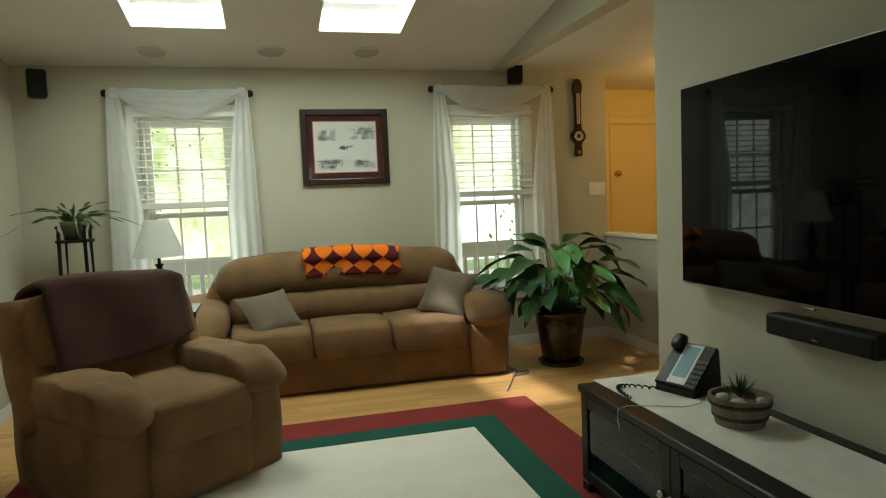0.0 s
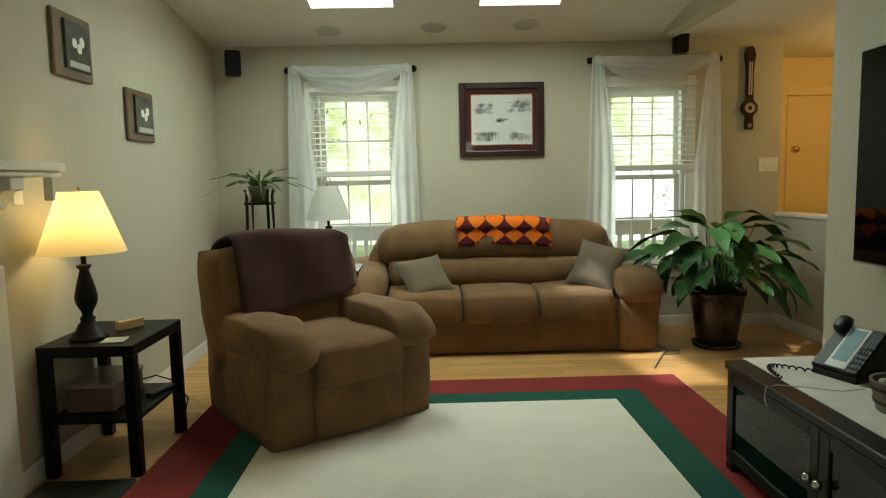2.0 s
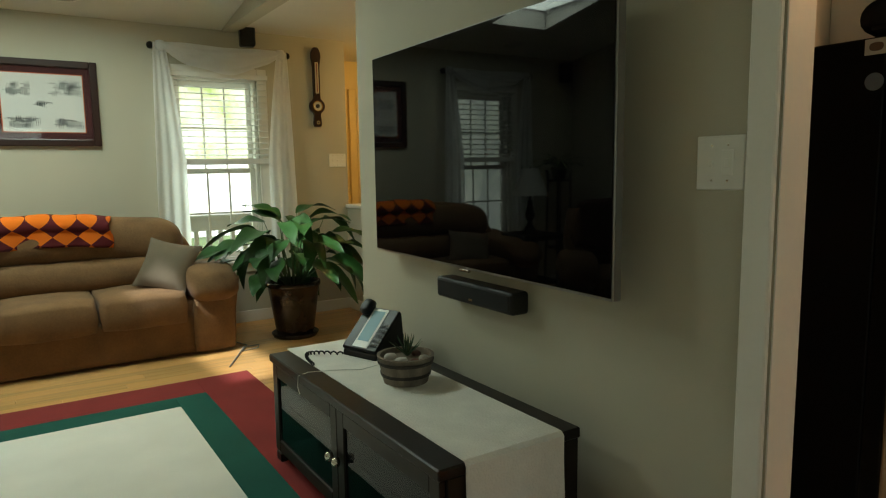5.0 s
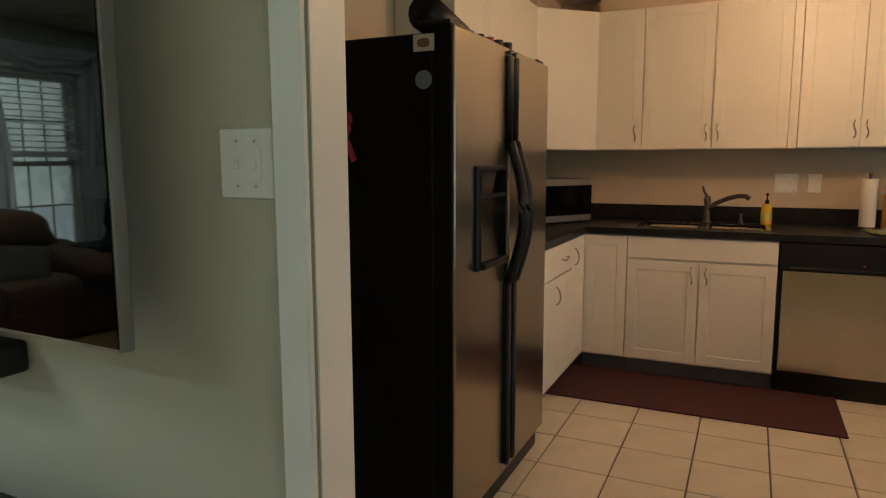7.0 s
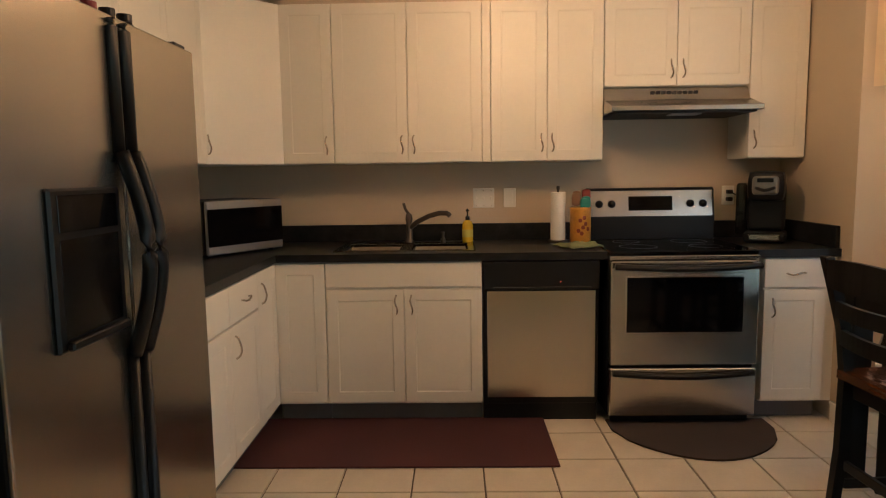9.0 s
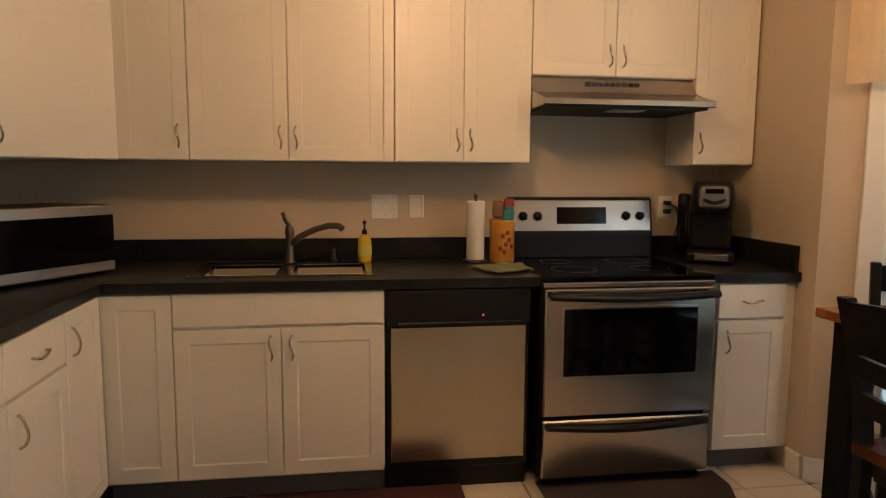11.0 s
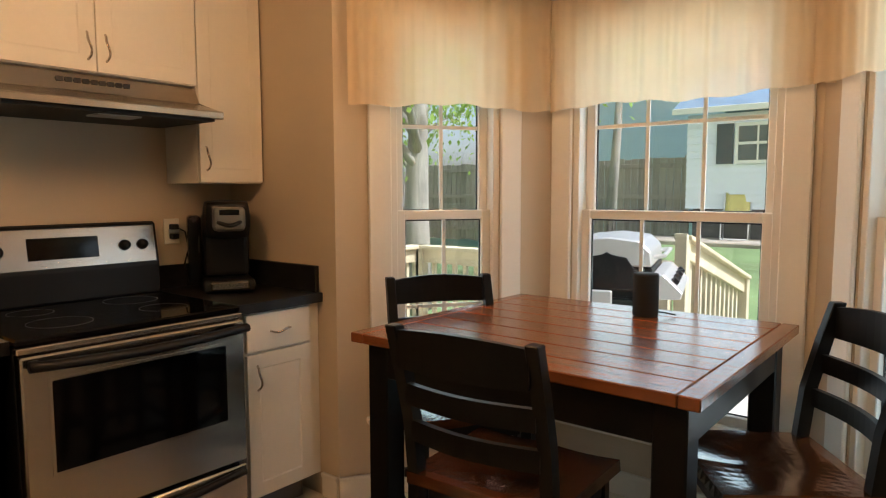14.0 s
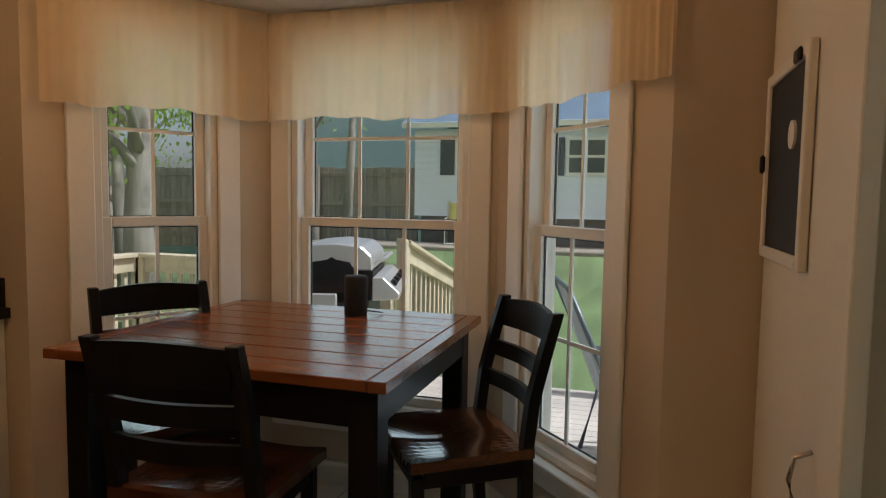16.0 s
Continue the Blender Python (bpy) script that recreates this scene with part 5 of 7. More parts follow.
cabinet("white base cabinets along the back wall", pose(3.52, 1.187, 0), 1.23, 0.63, 0.105, 0.872,
        [(0.0, 0.50, 0.70, 0.868, {"name": "drawer"}), (0.0, 0.50, 0.115, 0.694), (0.50, 0.90, 0.70, 0.868, {"name": "drawer", "handle": (0.70, 0.785), "across": True}), (0.50, 0.90, 0.115, 0.694, {"handle": (0.55, 0.60)}), (0.90, 1.21, 0.115, 0.868, {"handle": (0.945, 0.76)})], group="base cabinets")
# worktop with a hole for the sink
SX0, SX1, SY0, SY1 = 4.84, 5.26, 0.14, 0.86
wt = thing("worktop", "dark slate laminate worktop with backsplash", "worktop")
for a_, b_ in (((4.725, SY1, 0.874), (5.398, 1.162, 0.914)), ((4.725, SY0, 0.874), (SX0, SY1, 0.914)), ((SX1, SY0, 0.874), (5.398, SY1, 0.914)), ((4.725, -0.553, 0.874), (5.398, SY0, 0.914)),
               ((3.52, 1.1622, 0.874), (5.398, 1.828, 0.914)), ((4.725, RY + 0.003, 0.874), (5.398, -1.321, 0.914))):
    part("top", boxes((a_, b_)), COUNTER, wt)
part("backsplash", boxes(((5.378, -0.553, 0.9145), (5.398, 1.80, 1.018)), ((5.378, RY + 0.025, 0.9145), (5.398, -1.321, 1.018)), ((3.50, 1.807, 0.9145), (5.377, 1.828, 1.018)), ((4.745, RY + 0.003, 0.9145), (5.398, RY + 0.024, 1.03)), bev=0.003), COUNTER, wt)
sink = thing("kitchen_sink", "stainless double-bowl sink set in the worktop", "sink")
sb = bmesh.new()
box(sb, (SX0 - 0.02, SY0 - 0.02, 0.9145), (SX0 + 0.02, SY1 + 0.02, 0.919))
box(sb, (SX1 - 0.075, SY0 - 0.02, 0.9145), (SX1 + 0.02, SY1 + 0.02, 0.919))
for a, b in ((SY0 - 0.02, SY0 + 0.02), (0.47, 0.53), (SY1 - 0.02, SY1 + 0.02)):
    box(sb, (SX0 + 0.02, a, 0.9145), (SX1 - 0.075, b, 0.919))
SINKS = surface("bright_sink_steel", (0.42, 0.39, 0.35), 0.18, 1.0, var=0.08, scale=8, fine=120, bump=0.02)
part("rim", sb, SINKS, sink)
for a, b in ((SY0 + 0.02, 0.47), (0.53, SY1 - 0.02)):
    bw = bmesh.new()
    box(bw, (SX0 + 0.02, a, 0.74), (SX1 - 0.075, b, 0.917), 0.03, 3)
    bmesh.ops.delete(bw, geom=[f for f in bw.faces if f.calc_center_median().z > 0.905], context="FACES")
    part("bowl", bw, SINKS, sink, smooth=True)
faucet = thing("faucet", "dark bronze faucet with a curved spout", "faucet", pose(5.225, 0.50, 0.9195))
BRONZE = surface("dark_bronze", (0.12, 0.10, 0.085), 0.3, 0.8, var=0.2)
part("body", lathe([(0, 0), (0.03, 0), (0.03, 0.008), (0.02, 0.02), (0.017, 0.12), (0.022, 0.14), (0.018, 0.17), (0, 0.18)], 18), BRONZE, faucet, smooth=True)
part("spout", tube([(0, 0, 0.085), (-0.02, -0.05, 0.125), (-0.045, -0.12, 0.160), (-0.065, -0.18, 0.178), (-0.08, -0.225, 0.178), (-0.087, -0.245, 0.162)], 0.015, 10), BRONZE, faucet, smooth=True)
part("lever", tube([(0, 0, 0.17), (0.0, 0.02, 0.20), (0.0, 0.03, 0.235)], 0.009, 8), BRONZE, faucet, smooth=True)
dsp = thing("soap_dispenser", "small dark soap dispenser beside the faucet", "dispenser", pose(5.225, 0.30, 0.9195))
part("pump", lathe([(0, 0), (0.016, 0), (0.014, 0.02), (0.008, 0.03), (0.008, 0.055), (0.013, 0.06), (0, 0.065)], 14), BRONZE, dsp, smooth=True)

dw = thing("dishwasher", "stainless dishwasher with black control strip", "dishwasher", E(0.088))
part("body", boxes(((0.004, 0.002, 0.10), (0.606, BD, 0.868)), bev=0.002), PLASTIC, dw)
part("door", boxes(((0.022, -0.022, 0.14), (0.588, 0.0, 0.715)), bev=0.004), STEEL, dw, "brushed stainless door")
part("control_panel", boxes(((0.004, -0.026, 0.718), (0.606, 0.0, 0.868)), bev=0.006), PLASTIC, dw)
part("grip", boxes(((0.05, -0.034, 0.716), (0.56, -0.0265, 0.735)), bev=0.004), PLASTIC, dw)
part("indicator", boxes(((0.40, -0.0275, 0.757), (0.405, -0.0262, 0.762))), glow("red_indicator", (1, 0.08, 0.03), 4), dw)
part("toe_plate", boxes(((0.004, 0.03, 0.0), (0.606, 0.05, 0.098))), PLASTIC, dw)


def range_stove():
    s = thing("range", "stainless electric range with black glass cooktop", "range", pose(4.70, -0.558, 0, 0, 0, -90))
    w = 0.759
    part("body", boxes(((0.003, 0.03, 0.045), (w - 0.003, 0.66, 0.893)), bev=0.003), PLASTIC, s)
    part("cooktop", boxes(((0.0, 0.0, 0.895), (w, 0.66, 0.918)), bev=0.006), GLOSSBLK, s, "black glass cooktop")
    for x, y, r in ((0.2, 0.2, 0.10), (0.56, 0.2, 0.085), (0.2, 0.46, 0.075), (0.56, 0.46, 0.10)):
        part("burner_ring", lathe([(r - 0.002, 0.9182), (r, 0.9182), (r, 0.9186), (r - 0.002, 0.9186)], 40, at=(x, y, 0), hollow=True), surface("grey_print", (0.10, 0.10, 0.10), 0.4), s)
    part("trim_strip", boxes(((0.0, -0.012, 0.872), (w, 0.028, 0.893)), bev=0.004), STEELH, s)
    d = part("oven_door", boxes(((0.004, -0.025, 0.325), (w - 0.004, 0.028, 0.868)), bev=0.006), STEELH, s, "stainless oven door")
    part("oven_window", boxes(((0.085, -0.0285, 0.50), (w - 0.085, -0.0252, 0.785)), bev=0.003), GLOSSBLK, d)
    part("window_trim", boxes(((0.075, -0.0268, 0.49), (w - 0.075, -0.02505, 0.795)), bev=0.001), CHROME, d)
    hb = bmesh.new()
    tube(arc((0.015, -0.062, 0.845), (w - 0.015, -0.062, 0.845), (0, -0.008, -0.012), 14), 0.020, 10, hb, 0.8)
    for x in (0.035, w - 0.035):
        box(hb, (x - 0.014, -0.06, 0.832), (x + 0.014, -0.0252, 0.858), 0.003)
    part("door_handle", hb, PLASTIC, d, "black bow handle", smooth=True)
    dr = part("drawer", boxes(((0.004, -0.022, 0.055), (w - 0.004, 0.028, 0.308)), bev=0.006), STEELH, s, "stainless storage drawer")
    db = bmesh.new()
    tube(arc((0.02, -0.028, 0.285), (w - 0.02, -0.028, 0.285), (0, -0.008, -0.018), 14), 0.017, 10, db, 0.9)
    part("drawer_grip", db, PLASTIC, dr, smooth=True)
    part("kick", boxes(((0.02, 0.03, 0.0), (w - 0.02, 0.06, 0.044))), PLASTIC, s)
    bg = bmesh.new()
    prism(bg, [(0.60, 0.9185), (0.66, 0.9185), (0.66, 1.215), (0.645, 1.225), (0.625, 1.215), (0.60, 1.04)], 0.0, w, "x", 0.004)
    part("backguard", bg, PLASTIC, s)
    face = pose(0, 0.6115, 1.128, -8.1)
    pn = part("control_panel", boxes(((0.012, -0.004, -0.075), (w - 0.012, -0.0005, 0.08)), bev=0.0015), STEELH, s, "stainless control panel")
    pn.matrix_basis = face
    part("clock_display", boxes(((0.25, -0.006, -0.04), (0.51, -0.0042, 0.045)), bev=0.001), GLOSSBLK, pn)
    for x in (0.075, 0.15, 0.615, 0.69):
        k = part("knob", lathe([(0, 0.022), (0.018, 0.020), (0.022, 0.004), (0.024, 0)], 18), PLASTIC, pn, smooth=True)
        k.matrix_basis = pose(x, -0.0042, 0.0, 90)
    return s


range_stove()

# upper cabinets
UX, UZ0, UZ1 = 5.137, 1.386, 2.27
UD = KX - UX - 0.002


def U(y):
    return pose(UX, y, 0, 0, 0, -90)


def upper(label, y, w, z0, doors):
    return cabinet(label, U(y), w, UD, z0, UZ1, doors, toe=False, name="wall_cabinet", group="wall cabinets")


upper("white wall cabinet with one door", 1.205, 0.297, UZ0, [(0, 0.297, UZ0 + 0.002, UZ1, {"handle": (0.255, 1.49)})])
upper("white wall cabinet with two doors over the sink", 0.908, 0.838, UZ0, [(0, 0.419, UZ0 + 0.002, UZ1, {"handle": (0.385, 1.49)}), (0.419, 0.838, UZ0 + 0.002, UZ1, {"handle": (0.452, 1.49)})])
structure(part("cabinet_filler", boxes(((UX - 0.012, 0.022, UZ0), (UX + 0.02, 0.069, UZ1)), bev=0.002), CABW), "white filler strip between cabinets", "trim")
upper("white wall cabinet with two doors", 0.021, 0.630, UZ0, [(0, 0.315, UZ0 + 0.002, UZ1, {"handle": (0.285, 1.49)}), (0.315, 0.630, UZ0 + 0.002, UZ1, {"handle": (0.346, 1.49)})])
upper("short white cabinet above the range hood", -0.610, 0.807, 1.79, [(0, 0.403, 1.792, UZ1, {"handle": (0.37, 1.885)}), (0.403, 0.807, 1.792, UZ1, {"handle": (0.436, 1.885)})])
upper("narrow white wall cabinet beside the hood", -1.418, 0.318, UZ0, [(0, 0.318, UZ0 + 0.002, UZ1, {"handle": (0.03, 1.49)})])
dc = thing("wall_cabinet", "white diagonal corner wall cabinet", "cabinet", group="wall cabinets")
cbm = bmesh.new()
prism(cbm, [(UX, 1.207), (KX - 0.003, 1.207), (KX - 0.003, 1.826), (4.79, 1.826), (4.79, 1.554)], UZ0, UZ1)
part("body", cbm, CABW, dc)
cdoor = bmesh.new()
box(cdoor, (0.004, -0.019, UZ0 + 0.002), (0.486, -0.001, UZ1), 0.003)
cd = part("door", cdoor, CABW, dc)
cd.matrix_basis = pose(4.79, 1.554, 0, 0, 0, -45)
pull(cd, pose(0.04, -0.019, 1.49))
cabinet("white wall cabinet over the fridge side", pose(3.52, 1.53, 0), 1.265, 0.295, UZ0, UZ1, [(0, 0.43, UZ0 + 0.002, UZ1), (0.43, 0.86, UZ0 + 0.002, UZ1), (0.86, 1.265, UZ0 + 0.002, UZ1)], toe=False, name="wall_cabinet", group="wall cabinets")
structure(part("cabinet_crown", boxes(((UX + 0.03, -1.740, UZ1 + 0.001), (KX - 0.003, 1.2, KZ - 0.001)), ((4.83, 1.53, UZ1 + 0.001), (KX - 0.003, 1.826, KZ - 0.001))), KPAINT), "painted soffit above the cabinets", "trim")

hood = thing("range_hood", "stainless under-cabinet range hood", "range hood", U(-0.610))
hb = bmesh.new()
prism(hb, [(UD, 1.785), (0.0, 1.785), (-0.03, 1.715), (-0.21, 1.668), (-0.21, 1.640), (UD, 1.640)], 0.0, 0.807, "x", 0.003)
part("shell", hb, STEELH, hood)
part("underside", boxes(((0.03, -0.19, 1.630), (0.777, UD - 0.02, 1.6395))), surface("dark_filter_mesh", (0.03, 0.03, 0.03), 0.6, 0.5, fine=300, bump=0.6), hood)
for k in range(9):
    part("vent_slot", boxes(((0.26 + k * 0.03, -0.0185, 1.748), (0.283 + k * 0.03, -0.0125, 1.764))), PLASTIC, hood)
part("lens", boxes(((0.34, -0.15, 1.624), (0.50, -0.05, 1.6295)), bev=0.002), surface("frosted_lens", (0.5, 0.5, 0.48), 0.3), hood)

# fridge
fr = thing("refrigerator", "stainless side-by-side refrigerator with black sides", "refrigerator", pose(2.543, 1.075, 0))
RW, RH = 1.0, 1.725
STEELF = surface("brushed_stainless_door", (0.37, 0.335, 0.285), 0.26, 1.0, var=0.08, scale=5.0, fine=70, bump=0.015, stretch=(1, 1, 0.03))
BLKS = surface("black_textured_steel", (0.005, 0.0045, 0.004), 0.5, var=0.3, fine=350, bump=0.15, spec=0.12)
part("cabinet", boxes(((0.0, 0.075, 0.03), (RW, 0.765, RH - 0.02)), bev=0.006), BLKS, fr, "black textured cabinet")
for nm, x0, x1 in (("freezer_door", 0.0, 0.497), ("fridge_door", 0.503, RW)):
    d = part(nm, boxes(((x0, 0.0125, 0.10), (x1, 0.073, RH)), bev=0.004), BLKS, fr, "door with black edges")
    part("front_panel", boxes(((x0 + 0.001, 0.0, 0.101), (x1 - 0.001, 0.0122, RH - 0.001)), bev=0.006, seg=3), STEELF, d, "brushed stainless front")
    hx = 0.468 if x0 == 0 else 0.532
    hb3 = tube([(hx, -0.006, 1.71), (hx, -0.010, 1.69), (hx, -0.010, 1.36)], 0.014, 10)
    tube(arc((hx, -0.014, 1.385), (hx, -0.014, 0.865), (0, -0.055, 0), 14), 0.019, 10, hb3)
    tube([(hx, -0.010, 0.885), (hx, -0.010, 0.16), (hx, -0.006, 0.14)], 0.014, 10, hb3)
    part("handle", hb3, PLASTIC, d, "long black bow handle", smooth=True)
    if x0 == 0:
        part("dispenser_frame", boxes(((0.16, -0.012, 0.945), (0.45, 0.001, 1.30)), bev=0.006), PLASTIC, d)
        part("dispenser_recess", boxes(((0.185, -0.0135, 0.975), (0.425, -0.0122, 1.19)), bev=0.0004), surface("recess_black", (0.003, 0.003, 0.003), 0.2), d)
        part("dispenser_panel", boxes(((0.185, -0.0145, 1.205), (0.425, -0.0122, 1.285)), bev=0.0008), GLOSSBLK, d)
        part("drip_tray", boxes(((0.18, -0.03, 0.95), (0.43, -0.0122, 0.97)), bev=0.004), PLASTIC, d)
part("toe_grille", boxes(((0.01, 0.03, 0.0), (RW - 0.01, 0.06, 0.095)), bev=0.003), PLASTIC, fr)
for x in (0.05, RW - 0.05):
    part("hinge_cover", boxes(((x - 0.04, 0.02, RH + 0.001), (x + 0.04, 0.13, RH + 0.018)), bev=0.004), PLASTIC, fr)
RIB = surface("pink_ribbon_magnet", (0.42, 0.035, 0.075), 0.5)
rib = thing("ribbon_magnet", "pink awareness ribbon magnet on the fridge side", "magnet", pose(2.5415, 1.47, 1.395, 0, 0, -90))
rb = bmesh.new()
tube([(-0.034, -0.0035, -0.078), (-0.015, -0.003, -0.028), (0.016, -0.003, 0.028), (0.022, -0.003, 0.054), (0.015, -0.003, 0.072), (0, -0.003, 0.077), (-0.015, -0.003, 0.072), (-0.022, -0.003, 0.054), (-0.016, -0.003, 0.028), (0.015, -0.003, -0.028), (0.034, -0.003, -0.078)], 0.0026, 6, rb, 4.5)
part("loop", rb, RIB, rib)
mg = thing("round_magnet", "round blue-grey magnet on the fridge side", "magnet", pose(2.5425, 1.18, 1.565, 0, -90, 0))
part("disc", lathe([(0, 0), (0.028, 0), (0.028, 0.003), (0, 0.003)], 24), surface("blue_grey_magnet", (0.14, 0.18, 0.24), 0.4), mg)
mg2 = thing("picture_magnet", "small white picture magnet with a brown crab shape", "magnet", pose(2.5415, 1.178, 1.675, 0, 0, -90))
part("card", boxes(((-0.035, -0.003, -0.025), (0.035, 0, 0.025))), surface("white_card", (0.6, 0.58, 0.52), 0.6), mg2)
cr = bmesh.new()
puff(cr, (0, -0.004, 0), (0.022, 0.0015, 0.014), 0.8, 3, 0.002)
part("brown_shape", cr, surface("brown_print", (0.16, 0.10, 0.06), 0.7), mg2)
tub = thing("rolled_tube", "black rolled mat on top of the refrigerator", "container", pose(2.72, 1.22, 1.7155))
part("roll", tube([(-0.12, -0.02, 0.06), (0.30, 0.06, 0.06)], 0.058, 16), PLASTIC, tub, smooth=True)
for k in range(6):
    bt = thing("spice_jar", "small dark jar on top of the refrigerator", "jar", pose(2.98 + 0.075 * k, 1.26 - 0.012 * k, 1.7165), group="jars on the fridge")
    part("body", lathe([(0, 0), (0.026, 0), (0.028, 0.05), (0.02, 0.062), (0, 0.062)], 14), surface("dark_jar", (0.05, 0.03, 0.022), 0.2), bt, smooth=True)
    part("lid", lathe([(0, 0.0625), (0.022, 0.0625), (0.022, 0.085), (0, 0.085)], 14), PLASTIC if k % 3 else surface("red_lid", (0.3, 0.03, 0.03), 0.4), bt)

# worktop things
mw = thing("microwave", "stainless microwave with a dark glass door", "microwave", pose(4.60, 1.47, 0.9155, 0, 0, -32))
part("body", boxes(((0, 0.01, 0.012), (0.50, 0.36, 0.285)), bev=0.008), PLASTIC, mw)
part("front", boxes(((0, -0.012, 0.012), (0.50, 0.0095, 0.285)), bev=0.006), surface("satin_silver_front", (0.45, 0.43, 0.40), 0.3, 0.8), mw)
part("door_window", boxes(((0.004, -0.0145, 0.055), (0.496, -0.0122, 0.245)), bev=0.004), GLOSSBLK, mw)
for x in (0.04, 0.46):
    for y in (0.05, 0.32):
        part("foot", lathe([(0, 0), (0.015, 0), (0.015, 0.0115), (0, 0.0115)], 10, at=(x, y, 0)), PLASTIC, mw)
pt = thing("paper_towel", "white paper towel roll on an upright holder", "paper towel", pose(5.22, -0.375, 0.9155))
part("roll", lathe([(0.02, 0.012), (0.042, 0.012), (0.043, 0.02), (0.043, 0.285), (0.042, 0.292), (0.02, 0.292)], 28, hollow=True), surface("paper_towel_white", (0.72, 0.70, 0.64), 1.0, fine=180, bump=0.7), pt, smooth=True)
part("holder", lathe([(0, 0), (0.06, 0), (0.06, 0.011), (0.008, 0.0115), (0.006, 0.30), (0.010, 0.31), (0.010, 0.325), (0, 0.33)], 20), BRONZE, pt, smooth=True)
cn = thing("utensil_crock", "yellow painted ceramic crock holding kitchen utensils", "utensil holder", pose(5.20, -0.502, 0.9155))
YEL = surface("mustard_glaze", (0.55, 0.27, 0.035), 0.3, var=0.25, scale=10)
part("crock", lathe([(0, 0), (0.055, 0), (0.06, 0.01), (0.060, 0.19), (0.064, 0.20), (0.056, 0.205), (0.052, 0.19), (0.052, 0.03), (0, 0.03)], 26), YEL, cn, smooth=True)
for k, (a, z) in enumerate(((170, 0.13), (185, 0.09), (200, 0.11), (160, 0.07), (178, 0.055), (215, 0.08), (192, 0.145))):
    fb = bmesh.new()
    puff(fb, (0, 0, 0), (0.003, 0.011, 0.012), 0.8, 3, 0.001)
    f_ = part("painted_fruit", fb, surface("painted_plum", (0.20, 0.035, 0.02), 0.35), cn, smooth=True)
    f_.matrix_basis = pose(0.0605 * math.cos(radians(a)), 0.0605 * math.sin(radians(a)), z, 0, 0, a)
for k, (x, y, zt, c) in enumerate(((0.02, 0.01, 0.30, "brown_wood_spoon"), (-0.02, 0.02, 0.29, "brown_wood_spoon"), (0.0, -0.02, 0.27, "teal_silicone"), (0.025, -0.025, 0.31, "red_silicone"), (-0.025, -0.01, 0.26, "teal_silicone"))):
    col = {"brown_wood_spoon": (0.18, 0.09, 0.04), "teal_silicone": (0.02, 0.20, 0.17), "red_silicone": (0.25, 0.03, 0.02)}[c]
    ub = tube([(x * 0.5, y * 0.5, 0.032), (x * 1.4, y * 1.4, zt - 0.07)], 0.005, 6)
    puff(ub, (x * 1.6, y * 1.6, zt - 0.04), (0.010, 0.026, 0.038), 0.5, 4, 0.002)
    part("utensil", ub, surface(c, col, 0.6), cn, smooth=True)
dt = thing("dish_cloth", "folded sage green dish cloth beside the range", "cloth", pose(4.93, -0.44, 0.9145, 0, 0, 20))


def crumple(u, v):
    return (-0.10 + 0.20 * u, -0.10 + 0.20 * v, 0.012 + 0.028 * max(0, noise.noise(Vector((u * 3.2, v * 3.2, 4)))) + 0.016 * math.sin(math.pi * u) * math.sin(math.pi * v))


part("cloth", sheet(18, 18, crumple, 0.008), surface("sage_cloth", (0.16, 0.18, 0.08), 1.0, var=0.25, scale=14, fine=200, bump=0.5), dt, smooth=True)
ds = thing("dish_soap", "yellow dish soap bottle with a dark pump", "soap bottle", pose(5.24, 0.155, 0.9195))
part("bottle", lathe([(0, 0), (0.030, 0), (0.032, 0.01), (0.032, 0.10), (0.026, 0.12), (0.012, 0.13), (0, 0.13)], 18), surface("yellow_soap", (0.60, 0.42, 0.02), 0.25), ds, smooth=True)
part("label_band", lathe([(0.0325, 0.03), (0.0328, 0.03), (0.0328, 0.075), (0.0325, 0.075)], 18, hollow=True), surface("yellow_green_label", (0.45, 0.42, 0.06), 0.5), ds)
part("pump", lathe([(0, 0.1305), (0.013, 0.1305), (0.013, 0.15), (0.005, 0.155), (0.005, 0.18), (0.012, 0.185), (0, 0.20)], 14), PLASTIC, ds, smooth=True)


def outlet(m, label, w=0.075):
    o = thing("wall_outlet", label, "outlet", m, group="kitchen outlets")
    part("plate", boxes(((-w / 2, -0.006, -0.058), (w / 2, -0.0005, 0.058)), bev=0.003), WHITEP, o)
    for z in (-0.022, 0.022):
        part("socket", boxes(((-0.016, -0.0075, z - 0.014), (0.016, -0.0062, z + 0.014)), bev=0.002), WHITEP, o)
    return o


switch_plate(pose(KX, 0.052, 1.172, 0, 0, -90), 3, "white triple switch plate above the worktop", 0.13, 0.12, False)
outlet(pose(KX, -0.107, 1.172, 0, 0, -90), "white double outlet above the worktop")
outlet(pose(KX, -1.43, 1.17, 0, 0, -90), "white outlet with black plugs beside the range")
plug = thing("power_plug", "black plugs and cords in the outlet", "plug", pose(KX - 0.008, -1.43, 1.17, 0, 0, -90))
for z in (-0.022, 0.022):
    part("plug_body", boxes(((-0.015, -0.04, z - 0.012), (0.015, -0.0005, z + 0.012)), bev=0.004), PLASTIC, plug)
part("cord", tube([(0, -0.035, 0.022), (0.03, -0.06, 0.0), (0.05, -0.05, -0.08), (0.04, -0.03, -0.15), (0.06, -0.02, -0.2545)], 0.004, 6), PLASTIC, plug)


